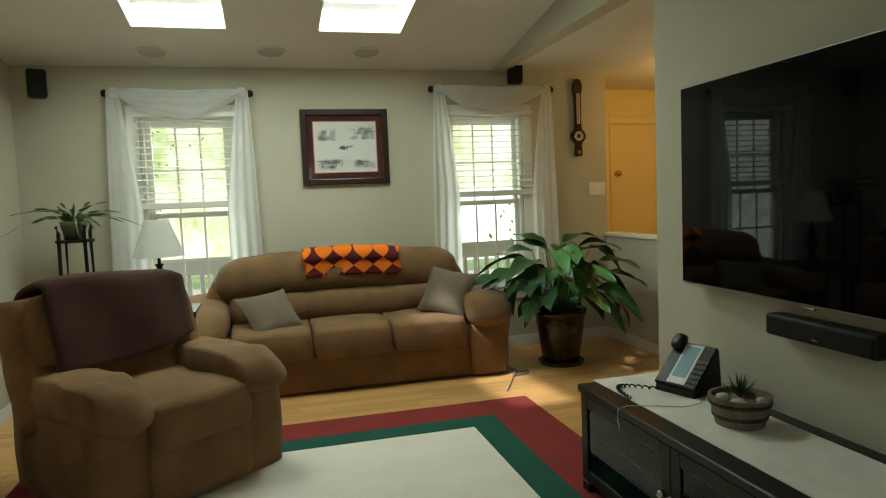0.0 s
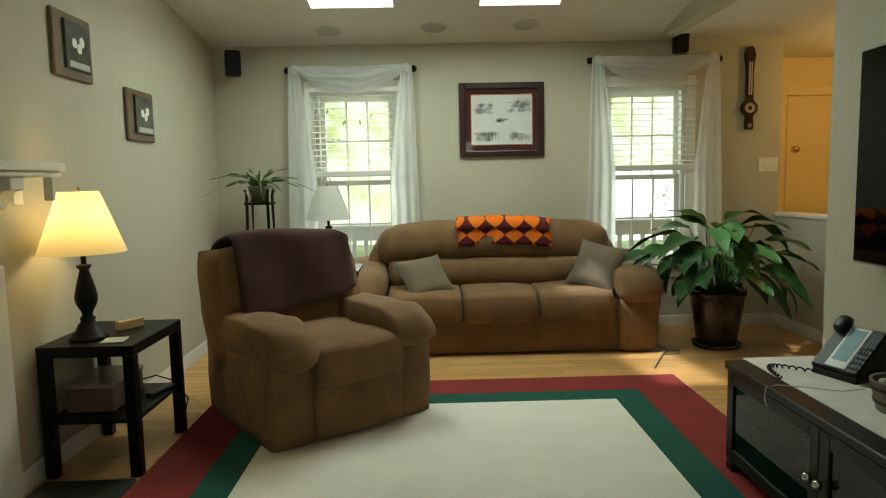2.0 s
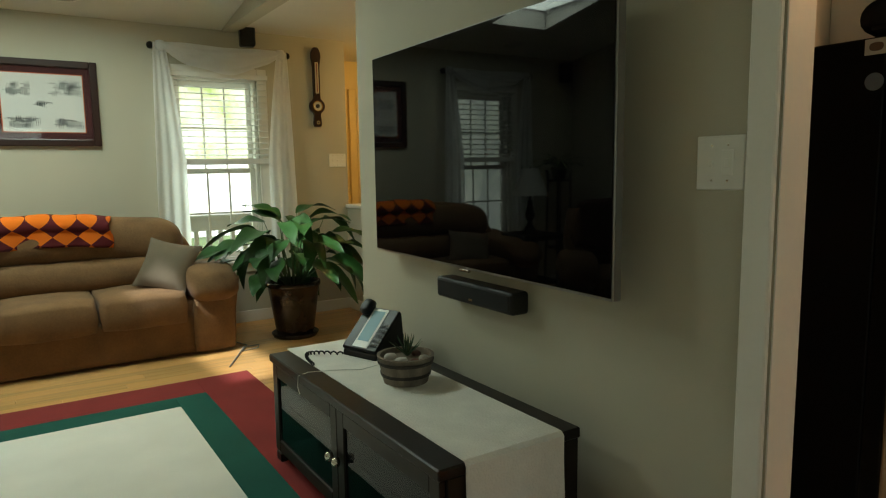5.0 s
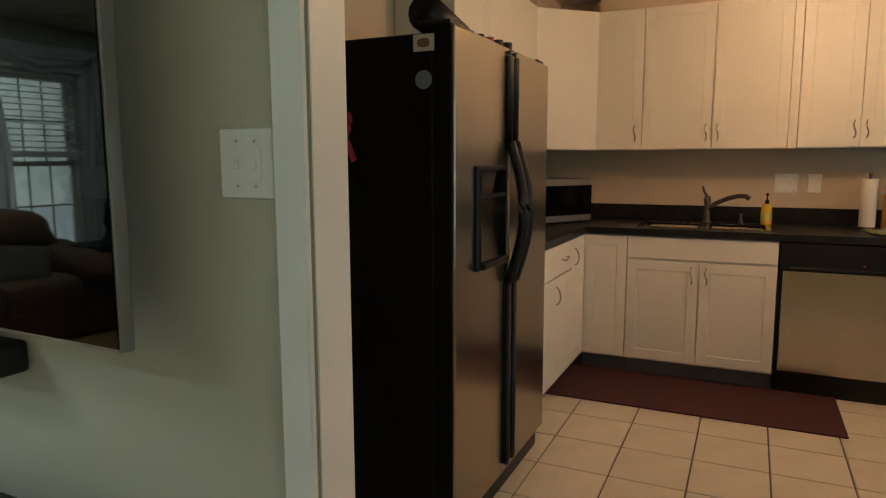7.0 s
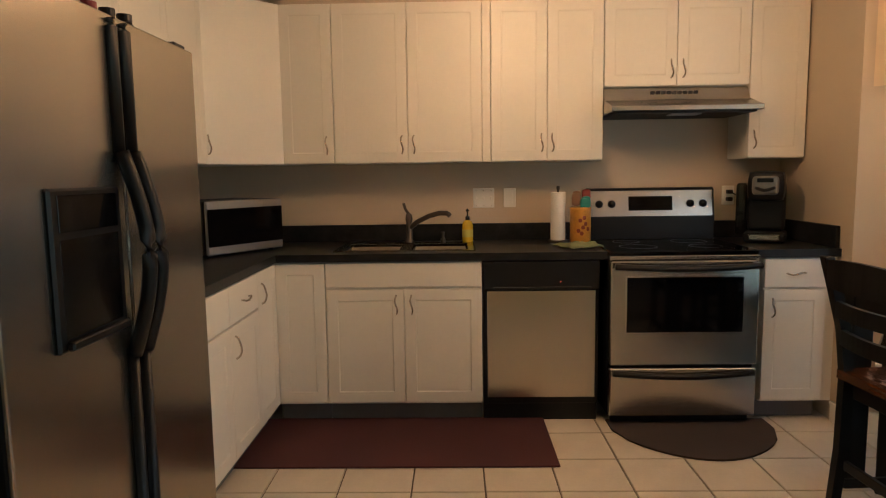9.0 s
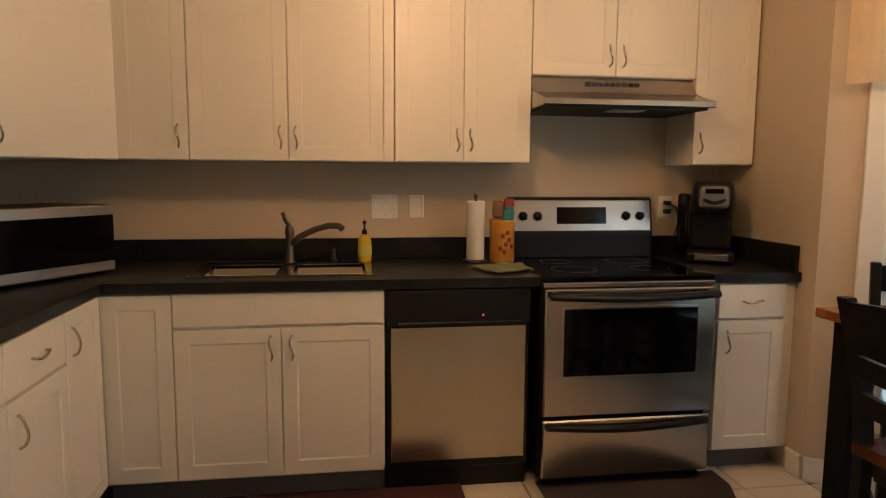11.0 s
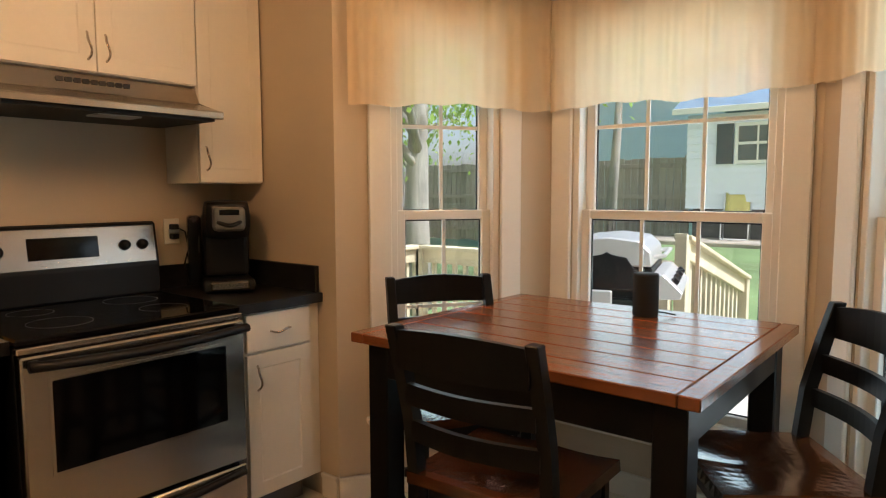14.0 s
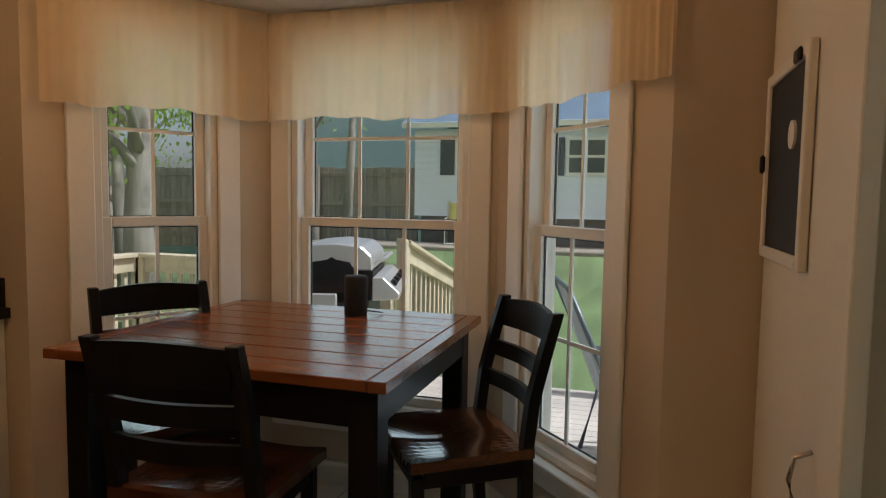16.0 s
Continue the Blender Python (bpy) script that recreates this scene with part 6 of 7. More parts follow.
def coffee_maker():
    c = thing("coffee_maker", "black single-cup coffee maker with silver collar", "coffee maker", pose(5.12, -1.535, 0.9155, 0, 0, -118) @ Matrix.Scale(1.14, 4))
    part("base", boxes(((-0.095, -0.10, 0), (0.095, 0.13, 0.05)), bev=0.015, seg=3), PLASTIC, c)
    part("column", boxes(((-0.085, 0.0, 0.0505), (0.085, 0.13, 0.30)), bev=0.02, seg=3), PLASTIC, c)
    part("reservoir", boxes(((-0.14, 0.0, 0.03), (-0.09, 0.13, 0.29)), bev=0.015, seg=3), glass("smoked_reservoir", (0.2, 0.2, 0.22)), c)
    hd = bmesh.new()
    puff(hd, (0, -0.005, 0.275), (0.085, 0.12, 0.075), 0.35, 7, 0.0)
    part("head", hd, PLASTIC, c, smooth=True)
    part("silver_collar", boxes(((-0.058, -0.150, 0.235), (0.058, -0.10, 0.325)), bev=0.018, seg=3), surface("silver_plastic", (0.24, 0.235, 0.225), 0.3, 0.5), c)
    part("display", boxes(((-0.035, -0.153, 0.295), (0.035, -0.1505, 0.315)), bev=0.0008), GLOSSBLK, c)
    part("brew_handle", tube(arc((-0.04, -0.145, 0.27), (0.04, -0.145, 0.27), (0, -0.02, -0.012), 8), 0.008, 8), PLASTIC, c, smooth=True)
    part("drip_tray", boxes(((-0.07, -0.12, 0.012), (0.07, -0.101, 0.045)), bev=0.006), CHROME, c)
    return c


coffee_maker()

# floor mats
mt = thing("floor_mat", "dark maroon kitchen runner mat", "mat", pose(0, 0, 0))
part("mat", boxes(((4.195, -0.235, 0.001), (4.80, 1.275, 0.010)), bev=0.004), surface("maroon_mat_weave", (0.055, 0.014, 0.016), 0.9, var=0.15, fine=300, bump=0.5), mt)
om = thing("floor_mat", "dark brown half-oval mat before the range", "mat", pose(0, 0, 0))
ob_ = bmesh.new()
prism(ob_, [(4.76, -0.56), (4.62, -0.56)] + [(4.62 - 0.37 * math.sin(math.pi * k / 16) ** 0.6, -0.56 - 0.83 * k / 16) for k in range(1, 16)] + [(4.62, -1.39), (4.76, -1.39)], 0.001, 0.011, "z", 0.003)
part("mat", ob_, surface("dark_brown_mat", (0.040, 0.028, 0.024), 0.9, var=0.15, fine=300, bump=0.5), om)

# kitchen ceiling lights
for x, y in ((3.925, -0.10), (3.55, -1.55)):
    kl = thing("ceiling_light", "round nickel ceiling light with warm bulb", "ceiling light", pose(x, y, KZ), group="kitchen ceiling lights")
    part("rim", lathe([(0.0, -0.001), (0.15, -0.001), (0.15, -0.022), (0.0, -0.022)], 28), CHROME, kl)

# ---- dining set ----
TOPW = surface("cherry_table_plank", (0.165, 0.055, 0.019), 0.20, var=0.38, scale=3, fine=40, bump=0.08, stretch=(1, 12, 12), rand=0.4)
SEATW = surface("cherry_seat_wood", (0.085, 0.030, 0.011), 0.14, coat=0.5, var=0.35, scale=4, fine=40, bump=0.06, stretch=(1, 12, 12))
TX0, TX1, TY0, TY1, TZ = 2.995, 4.115, -2.37, -1.335, 0.893
tab = thing("dining_table", "counter-height table with cherry plank top and black legs", "dining table", pose(TX0, TY0, 0))
TWX, TWY = TX1 - TX0, TY1 - TY0
NPL = 8
for k in range(NPL):
    y0, y1 = k * TWY / NPL, (k + 1) * TWY / NPL
    part("plank", boxes(((0.055, y0 + 0.0018, TZ - 0.032), (TWX - 0.055, y1 - 0.0018, TZ)), bev=0.003), TOPW, tab)
for x in (0, TWX - 0.054):
    e_ = part("breadboard_end", boxes(((x, 0, TZ - 0.032), (x + 0.053, TWY, TZ)), bev=0.003), TOPW, tab)
for a, b in (((0.07, 0.045), (TWX - 0.07, 0.07)), ((0.07, TWY - 0.07), (TWX - 0.07, TWY - 0.045)), ((0.045, 0.07), (0.07, TWY - 0.07)), ((TWX - 0.07, 0.07), (TWX - 0.045, TWY - 0.07))):
    part("apron", boxes(((*a, TZ - 0.145), (*b, TZ - 0.033)), bev=0.003), BLACK, tab)
for x in (0.04, TWX - 0.125):
    for y in (0.04, TWY - 0.125):
        part("leg", boxes(((x, y, 0), (x + 0.085, y + 0.085, TZ - 0.0335)), bev=0.005), BLACK, tab)
sp = thing("smart_speaker", "black cylindrical smart speaker on the table", "speaker", pose(3.47, -2.20, TZ + 0.001))
part("body", lathe([(0, 0), (0.043, 0), (0.046, 0.004), (0.046, 0.150), (0.043, 0.157), (0, 0.158)], 28), surface("black_fabric_speaker", (0.012, 0.013, 0.015), 0.8, fine=400, bump=0.6), sp, smooth=True)
part("cable", tube([(-0.046, 0, 0.02), (-0.07, -0.02, 0.015), (-0.09, -0.06, 0.004)], 0.003, 6), PLASTIC, sp)


def stool_chair():
    """A counter chair, seat centre over the origin, its back at local +y."""
    c = thing("dining_chair", "black counter chair with ladder back and cherry wood seat", "chair", group="chairs round the table")
    sh, w, d = 0.60, 0.445, 0.40
    sb_ = sheet(14, 12, lambda u, v: ((u - 0.5) * w * (1 + 0.06 * (0.5 - v)), (v - 0.5) * d, sh - 0.020 * math.sin(math.pi * u) ** 2 * math.sin(math.pi * min(1, v * 1.1)) - 0.006 * abs(math.sin(2 * math.pi * u)) * (1 - v)), 0.032)
    part("seat", sb_, SEATW, c, "glossy cherry wood seat", smooth=False)
    for x in (-1, 1):
        part("front_leg", boxes(((x * 0.185 - 0.02, -0.19, 0), (x * 0.185 + 0.02, -0.15, sh - 0.055)), bev=0.004), BLACK, c)
        bl2 = bmesh.new()
        prof = [(0.21, 0.0), (0.18, 0.30), (0.175, 0.58), (0.195, 0.75), (0.235, 0.90), (0.27, 1.015)]
        prism(bl2, [(y - 0.018, z) for y, z in prof] + [(y + 0.020, z) for y, z in reversed(prof)], x * 0.198 - 0.017, x * 0.198 + 0.017, "x", 0.003)
        part("back_post", bl2, BLACK, c)
    for z, y, h in ((0.955, 0.258, 0.095), (0.83, 0.222, 0.055), (0.725, 0.198, 0.055)):
        sl = sheet(12, 3, lambda u, v, z=z, y=y, h=h: ((u - 0.5) * 0.366, y + 0.028 * math.sin(math.pi * u), z - h / 2 + v * h + (0.014 * math.sin(math.pi * u) if v > 0.5 and z > 0.9 else 0.0)), 0.018)
        part("back_slat", sl, BLACK, c)
    for a, b in (((-0.165, -0.18, sh - 0.095), (0.165, -0.16, sh - 0.036)), ((-0.165, 0.155, sh - 0.095), (0.165, 0.172, sh - 0.036)),
                 ((-0.198, -0.149, sh - 0.095), (-0.180, 0.155, sh - 0.036)), ((0.180, -0.149, sh - 0.095), (0.198, 0.155, sh - 0.036))):
        part("apron", boxes((a, b), bev=0.002), BLACK, c)
    for a, b in (((-0.165, -0.178, 0.20), (0.165, -0.162, 0.235)), ((-0.165, 0.175, 0.24), (0.165, 0.192, 0.275)), ((-0.195, -0.149, 0.16), (-0.178, 0.172, 0.195)), ((0.178, -0.149, 0.16), (0.195, 0.172, 0.195))):
        part("stretcher", boxes((a, b), bev=0.002), BLACK, c)
    return c


ch = stool_chair()
ch.matrix_basis = pose(3.50, -1.364, 0, 0, 0, 4)
copy_thing(ch, pose(2.964, -1.84, 0, 0, 0, 125))
copy_thing(ch, pose(3.98, -1.744, 0, 0, 0, -124.6))

# closet door and message board
cdr = thing("door_2", "flat cream closet door with a wire pull", "door", pose(CLX, -1.815, 0, 0, 0, 90), kind="structure")
part("door_leaf", boxes(((0.0, -0.039, 0.01), (0.80, -0.004, 2.05)), bev=0.003), CABW, cdr)
part("wire_pull", tube([(0.63, -0.039, 0.78), (0.63, -0.07, 0.79), (0.63, -0.078, 0.83), (0.63, -0.07, 0.875), (0.63, -0.039, 0.89)], 0.005, 8), CHROME, cdr, smooth=True)
pb = thing("message_board", "black message board in a white frame", "message board", pose(CLX + 0.0395, -1.305, 1.222, 0, 0, 90))
BHT = 0.475
part("frame", boxes(((-0.46, -0.02, 0), (-0.43, -0.001, BHT)), ((-0.03, -0.02, 0), (0, -0.001, BHT)), ((-0.43, -0.02, 0), (-0.03, -0.001, 0.03)), ((-0.43, -0.02, BHT - 0.03), (-0.03, -0.001, BHT)), bev=0.003), TRIM, pb)
part("board", boxes(((-0.43, -0.012, 0.03), (-0.03, -0.002, BHT - 0.03))), surface("black_board", (0.008, 0.009, 0.009), 0.6, var=0.4, scale=6), pb)

part("magnet", lathe([(0, 0), (0.032, 0), (0.032, 0.006), (0, 0.006)], 20), WHITEP, pb, "round white magnet").matrix_basis = pose(-0.14, -0.0122, 0.295, 90)
part("marker_clip", boxes(((-0.452, -0.032, 0.220), (-0.428, -0.0205, 0.270)), bev=0.008), PLASTIC, pb, "black clip on the frame")
part("marker_clip", boxes(((-0.10, -0.03, 0.440), (-0.05, -0.0205, 0.470)), bev=0.004), PLASTIC, pb, "black clip on the frame")

# ---- outside ----
GRASS = surface("lawn_grass", (0.16, 0.235, 0.095), 0.95, var=0.4, scale=0.9, fine=30, bump=0.8)
DECKW = surface("weathered_deck_wood", (0.55, 0.51, 0.44), 0.8, var=0.3, scale=2, fine=30, bump=0.2, stretch=(1, 10, 10), rand=0.3)
RAILW = surface("treated_pine", (0.56, 0.50, 0.34), 0.75, var=0.25, scale=3, fine=40, bump=0.15)
FENCE = surface("grey_fence_board", (0.27, 0.25, 0.21), 0.9, var=0.35, scale=2, fine=25, bump=0.3, stretch=(8, 8, 1), rand=0.4)
SIDING = surface("white_vinyl_siding", (0.84, 0.87, 0.92), 0.6, var=0.05, scale=1, fine=30, bump=0.03)
BARK = surface("grey_bark", (0.30, 0.28, 0.24), 0.95, var=0.4, scale=5, fine=30, bump=0.8, stretch=(1, 1, 0.25))
GZ = -0.75
structure(part("ground", boxes(((-150, -150, GZ - 0.4), (150, 150, GZ))), GRASS), "green lawn reaching the horizon", "ground")
# back deck
DZ = -0.10
deck = thing("deck", "pale weathered wooden deck outside the bay", "deck", kind="structure")
part("joist_frame", boxes(((0.6, -4.85, DZ - 0.22), (6.9, -2.75, DZ - 0.04))), RAILW, deck)
pl = None
for k in range(21):
    y = -2.80 - k * 0.10
    if pl is None:
        pl = part("plank", boxes(((0.6, -0.096, -0.036), (6.95, 0.0, 0.0)), bev=0.004), DECKW, deck)
        pl.matrix_basis = pose(0, y, DZ)
    else:
        again(pl, deck, pose(0, y, DZ))
part("post_skirt", boxes(((0.65, -4.80, GZ), (6.85, -4.75, DZ - 0.221))), RAILW, deck)


def railing(p, q, z, label, mat_, h=0.92, gap=0.125, slope_=0.0, balus=0.04):
    d = Vector((q[0] - p[0], q[1] - p[1]))
    w = d.length
    r = thing("deck_railing", label, "railing", pose(p[0], p[1], z, 0, 0, math.degrees(math.atan2(d.y, d.x))))
    sh = Matrix.Identity(4)
    sh[2][0] = slope_

    def add(name, a, b, bev=0.005):
        bm_ = boxes((a, b), bev=bev)
        bmesh.ops.transform(bm_, matrix=sh, verts=bm_.verts)
        return part(name, bm_, mat_, r)
    add("top_rail", (0, -0.07, h - 0.035), (w, 0.07, h))
    add("upper_rail", (0, -0.02, h - 0.17), (w, 0.02, h - 0.036))
    add("lower_rail", (0, -0.02, 0.08), (w, 0.02, 0.17))
    n = int(w / gap)
    for k in range(1, n):
        x = k * w / n
        add("baluster", (x - balus / 2, 0.0205, 0.06), (x + balus / 2, 0.0205 + balus, h - 0.045), 0.002)
    for x in (0.0, w):
        add("post", (x - 0.045, -0.045, -0.3 if slope_ == 0 else -0.1), (x + 0.045, 0.045, h + 0.0), 0.004)
    return r


railing((6.85, -2.9), (6.85, -4.8), DZ, "treated pine deck railing with square balusters", RAILW)
railing((6.80, -4.8), (4.36, -4.8), DZ, "treated pine deck railing with square balusters", RAILW)
railing((4.25, -4.86), (4.25, -6.6), DZ, "sloping pine stair railing down to the lawn", RAILW, h=1.12, slope_=-0.28)
for k in range(4):
    st = structure(part("stair_step", boxes(((2.55, -4.87 - 0.28 * k - 0.29, DZ - 0.16 * (k + 1) - 0.04), (4.19, -4.87 - 0.28 * k, DZ - 0.16 * (k + 1))), bev=0.004), DECKW), "wooden step down to the lawn", "step")
railing((2.50, -4.8), (0.7, -4.8), DZ, "treated pine deck railing with square balusters", RAILW)


def grill():
    g = thing("gas_grill", "silver and black gas grill on the deck", "grill", pose(4.42, -4.05, DZ, 0, 0, -74))
    SILV = surface("silver_grill_steel", (0.62, 0.62, 0.60), 0.35, 0.6, var=0.06)
    part("cart", boxes(((-0.36, -0.24, 0.12), (0.36, 0.24, 0.78)), bev=0.01), surface("grill_dark_panel", (0.030, 0.036, 0.032), 0.5, 0.2), g)
    hb2 = bmesh.new()
    prism(hb2, [(-0.27, 0.985), (-0.26, 1.08), (-0.19, 1.145), (0.0, 1.165), (0.19, 1.145), (0.26, 1.06), (0.27, 0.985)], -0.37, 0.37, "x", 0.01)
    part("lid", hb2, SILV, g, "silver lid")
    bb2 = bmesh.new()
    prism(bb2, [(-0.26, 0.785), (0.26, 0.785), (0.27, 0.98), (-0.27, 0.98)], -0.36, 0.36, "x", 0.006)
    part("firebox", bb2, PLASTIC, g)
    le = bmesh.new()
    prism(le, [(-0.24, 0.84), (-0.24, 0.93), (-0.17, 0.96), (-0.12, 1.04), (-0.03, 1.05), (0.0, 1.075), (0.03, 1.05), (0.12, 1.04), (0.18, 0.96), (0.24, 0.97), (0.24, 0.84)], -0.392, -0.3715, "x", 0.004)
    part("lid_end", le, PLASTIC, g, "black lid end plate")
    cn = bmesh.new()
    prism(cn, [(-0.2705, 0.79), (-0.44, 0.80), (-0.45, 0.84), (-0.34, 0.945), (-0.2705, 0.945)], -0.40, 0.40, "x", 0.006)
    part("control_console", cn, SILV, g, "sloping silver control panel")
    part("lid_handle", tube([(-0.28, -0.27, 1.04), (-0.28, -0.33, 1.05), (0.28, -0.33, 1.05), (0.28, -0.27, 1.04)], 0.014, 8), SILV, g)
    part("side_shelf", boxes(((0.375, -0.24, 0.87), (0.72, 0.24, 0.91)), bev=0.008), PLASTIC, g)
    part("side_shelf", boxes(((-0.42, -0.04, 0.52), (-0.3925, 0.17, 0.835)), bev=0.008), SILV, g, "folded-down silver shelf")
    for x in (-0.30, -0.10, 0.10, 0.30):
        part("control_knob", lathe([(0, 0.03), (0.022, 0.028), (0.026, 0)], 14), PLASTIC, g).matrix_basis = pose(x, -0.395, 0.893, 44)
    for x in (-0.32, 0.32):
        for y in (-0.2, 0.2):
            part("wheel", lathe([(0, -0.02), (0.06, -0.02), (0.06, 0.02), (0, 0.02)], 18), PLASTIC, g).matrix_basis = pose(x, y, 0.06, 0, 90, 0)
    return g


grill()


def sling_chair(m, col_mat, frame_mat, label):
    c = thing("patio_chair", label, "patio chair", m)
    back = 0.62
    part("seat_sling", sheet(6, 4, lambda u, v: ((v - 0.5) * 0.5, -0.25 + u * 0.48, 0.42 - 0.03 * math.sin(math.pi * u) - 0.04 * u), 0.008), col_mat, c, smooth=True)
    part("back_sling", sheet(8, 4, lambda u, v: ((v - 0.5) * 0.5, 0.23 + u * 0.24, 0.38 + u * back), 0.008), col_mat, c, smooth=True)
    for x in (-0.27, 0.27):
        part("side_frame", tube([(x, -0.27, 0.0), (x, -0.26, 0.40), (x, -0.27, 0.60), (x, 0.05, 0.62), (x, 0.25, 0.60)], 0.014, 8), frame_mat, c, smooth=True)
        part("back_frame", tube([(x, 0.30, 0.0), (x, 0.20, 0.38), (x, 0.36, 0.75), (x, 0.48, 1.02)], 0.014, 8), frame_mat, c, smooth=True)
    part("cross_bar", tube([(-0.27, 0.48, 1.02), (0.27, 0.48, 1.02)], 0.014, 8), frame_mat, c)
    part("floor_bar", tube([(-0.27, -0.27, 0.02), (0.27, -0.27, 0.02)], 0.014, 8), frame_mat, c)
    return c


sling_chair(pose(2.33, -3.50, DZ, 0, 0, -75), surface("grey_blue_sling", (0.48, 0.54, 0.56), 0.8, var=0.15), surface("dark_tube_frame", (0.16, 0.20, 0.22), 0.4, 0.4), "grey sling patio chair on the deck")
WT = surface("white_tube_frame", (0.72, 0.72, 0.70), 0.4)

# shed with siding, roof and window
shed = thing("garden_shed", "white vinyl-sided shed with blue-grey roof and shuttered window", "shed", pose(0, 0, 0))
SX_0, SX_1, SYF, SZ0, SZ1 = 1.0, 7.0, -13.0, 1.00, 2.80
rows = 13
hrow = (SZ1 - SZ0) / rows
WX0, WX1, WZ0, WZ1 = 5.30, 6.10, 1.85, 2.60
VX0, VX1 = 3.05, 3.85
for k in range(rows):
    z = SZ0 + k * hrow
    cb_ = bmesh.new()
    prism(cb_, [(SYF + 0.050, z), (SYF - 0.10, z), (SYF - 0.10, z + hrow), (SYF + 0.004, z + hrow)], SX_0, SX_1, "x")
    part("siding_course", cb_, SIDING, shed)
part("side_wall", boxes(((SX_1 - 0.1, SYF - 3.5, SZ0), (SX_1, SYF - 0.101, SZ1)), ((SX_0, SYF - 3.5, SZ0), (SX_0 + 0.1, SYF - 0.101, SZ1))), SIDING, shed)
part("foundation", boxes(((SX_0 + 0.1, SYF - 3.4, GZ), (SX_1 - 0.1, SYF - 0.12, SZ0 - 0.001))), surface("dark_foundation", (0.16, 0.15, 0.14), 0.9), shed)
rf = bmesh.new()
prism(rf, [(SYF + 0.30, SZ1 + 0.02), (SYF + 0.30, SZ1 + 0.10), (SYF - 1.75, SZ1 + 1.15), (SYF - 3.8, SZ1 + 0.10), (SYF - 3.8, SZ1 + 0.02), (SYF - 1.75, SZ1 + 1.02)], SX_0 - 0.2, SX_1 + 0.2, "x")
part("roof", rf, surface("blue_grey_shingle", (0.14, 0.22, 0.30), 0.9, var=0.25, scale=3, fine=20, bump=0.5), shed)
part("fascia", boxes(((SX_0 - 0.2, SYF + 0.301, SZ1 + 0.0), (SX_1 + 0.2, SYF + 0.325, SZ1 + 0.11)), bev=0.004), TRIM, shed)
for x0, x1 in ((WX0, WX1), (VX0, VX1)):
    ya, yb, zc, xc = SYF + 0.052, SYF + 0.09, (WZ0 + WZ1) / 2, (x0 + x1) / 2
    wn_ = part("window", boxes(((x0, ya, WZ0), (x0 + 0.06, yb, WZ1)), ((x1 - 0.06, ya, WZ0), (x1, yb, WZ1)), ((x0 + 0.06, ya, WZ0), (x1 - 0.06, yb, WZ0 + 0.06)), ((x0 + 0.06, ya, WZ1 - 0.06), (x1 - 0.06, yb, WZ1)),
                               ((x0 + 0.06, ya + 0.01, zc - 0.025), (x1 - 0.06, yb - 0.004, zc + 0.025)), ((xc - 0.015, ya + 0.01, WZ0 + 0.06), (xc + 0.015, yb - 0.008, WZ1 - 0.06))), TRIM, shed)
    part("pane", boxes(((x0 + 0.06, ya, WZ0 + 0.06), (x1 - 0.06, ya + 0.008, WZ1 - 0.06))), surface("dark_window_glass", (0.05, 0.07, 0.08), 0.08), wn_)
    for sa, sb2 in ((x0 - 0.33, x0 - 0.03), (x1 + 0.03, x1 + 0.33)):
        part("shutter", boxes(((sa, ya, WZ0), (sb2, ya + 0.03, WZ1)), bev=0.006), surface("slate_shutter", (0.06, 0.08, 0.09), 0.6), shed)
sling_chair(pose(5.95, -12.60, 0.45, 0, 0, 190) @ Matrix.Scale(0.85, 4), surface("yellow_sling", (0.70, 0.60, 0.22), 0.8), WT, "yellow sling chair standing before the shed")
sling_chair(pose(2.45, -12.60, 0.45, 0, 0, 160) @ Matrix.Scale(0.85, 4), surface("red_sling", (0.50, 0.06, 0.05), 0.8), WT, "red sling chair standing before the shed")
structure(part("shed_terrace", boxes(((0.5, -12.95, GZ), (9.0, -11.75, 0.449)), bev=0.02), surface("dusty_earth", (0.34, 0.30, 0.24), 0.95, var=0.3, scale=2, fine=20, bump=0.6)), "raised earth terrace before the shed", "ground")


bank = bmesh.new()
prism(bank, [(-11.76, GZ - 0.1), (-11.76, 0.37), (-6.2, GZ + 0.004), (-6.2, GZ - 0.1)], -6.0, 9.0, "x")
structure(part("grass_bank", bank, GRASS), "grass bank rising to the shed", "ground")


def fence(p, q, z, h, label, step=0.155):
    d = Vector((q[0] - p[0], q[1] - p[1]))
    w = d.length
    f = thing("wooden_fence", label, "fence", pose(p[0], p[1], z, 0, 0, math.degrees(math.atan2(d.y, d.x))))
    n = int(w / step)
    r = random.Random(int(w * 10))
    bd = None
    for k in range(n):
        mm = pose(k * step, 0.012 * (r.random() - 0.5), -0.04 * r.random())
        if bd is None:
            bd = part("board", boxes(((0.004, 0, 0), (step - 0.004, 0.02, h)), bev=0.004), FENCE, f)
            bd.matrix_basis = mm
        else:
            again(bd, f, mm)
    for zz in (0.25, h * 0.55, h - 0.22):
        part("rail", boxes(((0, 0.0265, zz), (w, 0.065, zz + 0.09)), bev=0.004), FENCE, f)
    for k in range(int(w / 2.4) + 1):
        part("post", boxes(((k * 2.4 - 0.045, 0.0655, -0.3), (k * 2.4 + 0.045, 0.155, h + 0.02)), bev=0.005), FENCE, f)
    return f


fence((7.15, -13.6), (14.5, -13.6), 0.10, 1.95, "tall grey weathered board fence")
fence((14.5, -13.5), (11.4, -2.0), -0.2, 1.75, "grey weathered board fence along the garden side")
fence((13.0, -9.0), (9.0, -5.6), GZ, 1.45, "low grey board fence beside the deck")

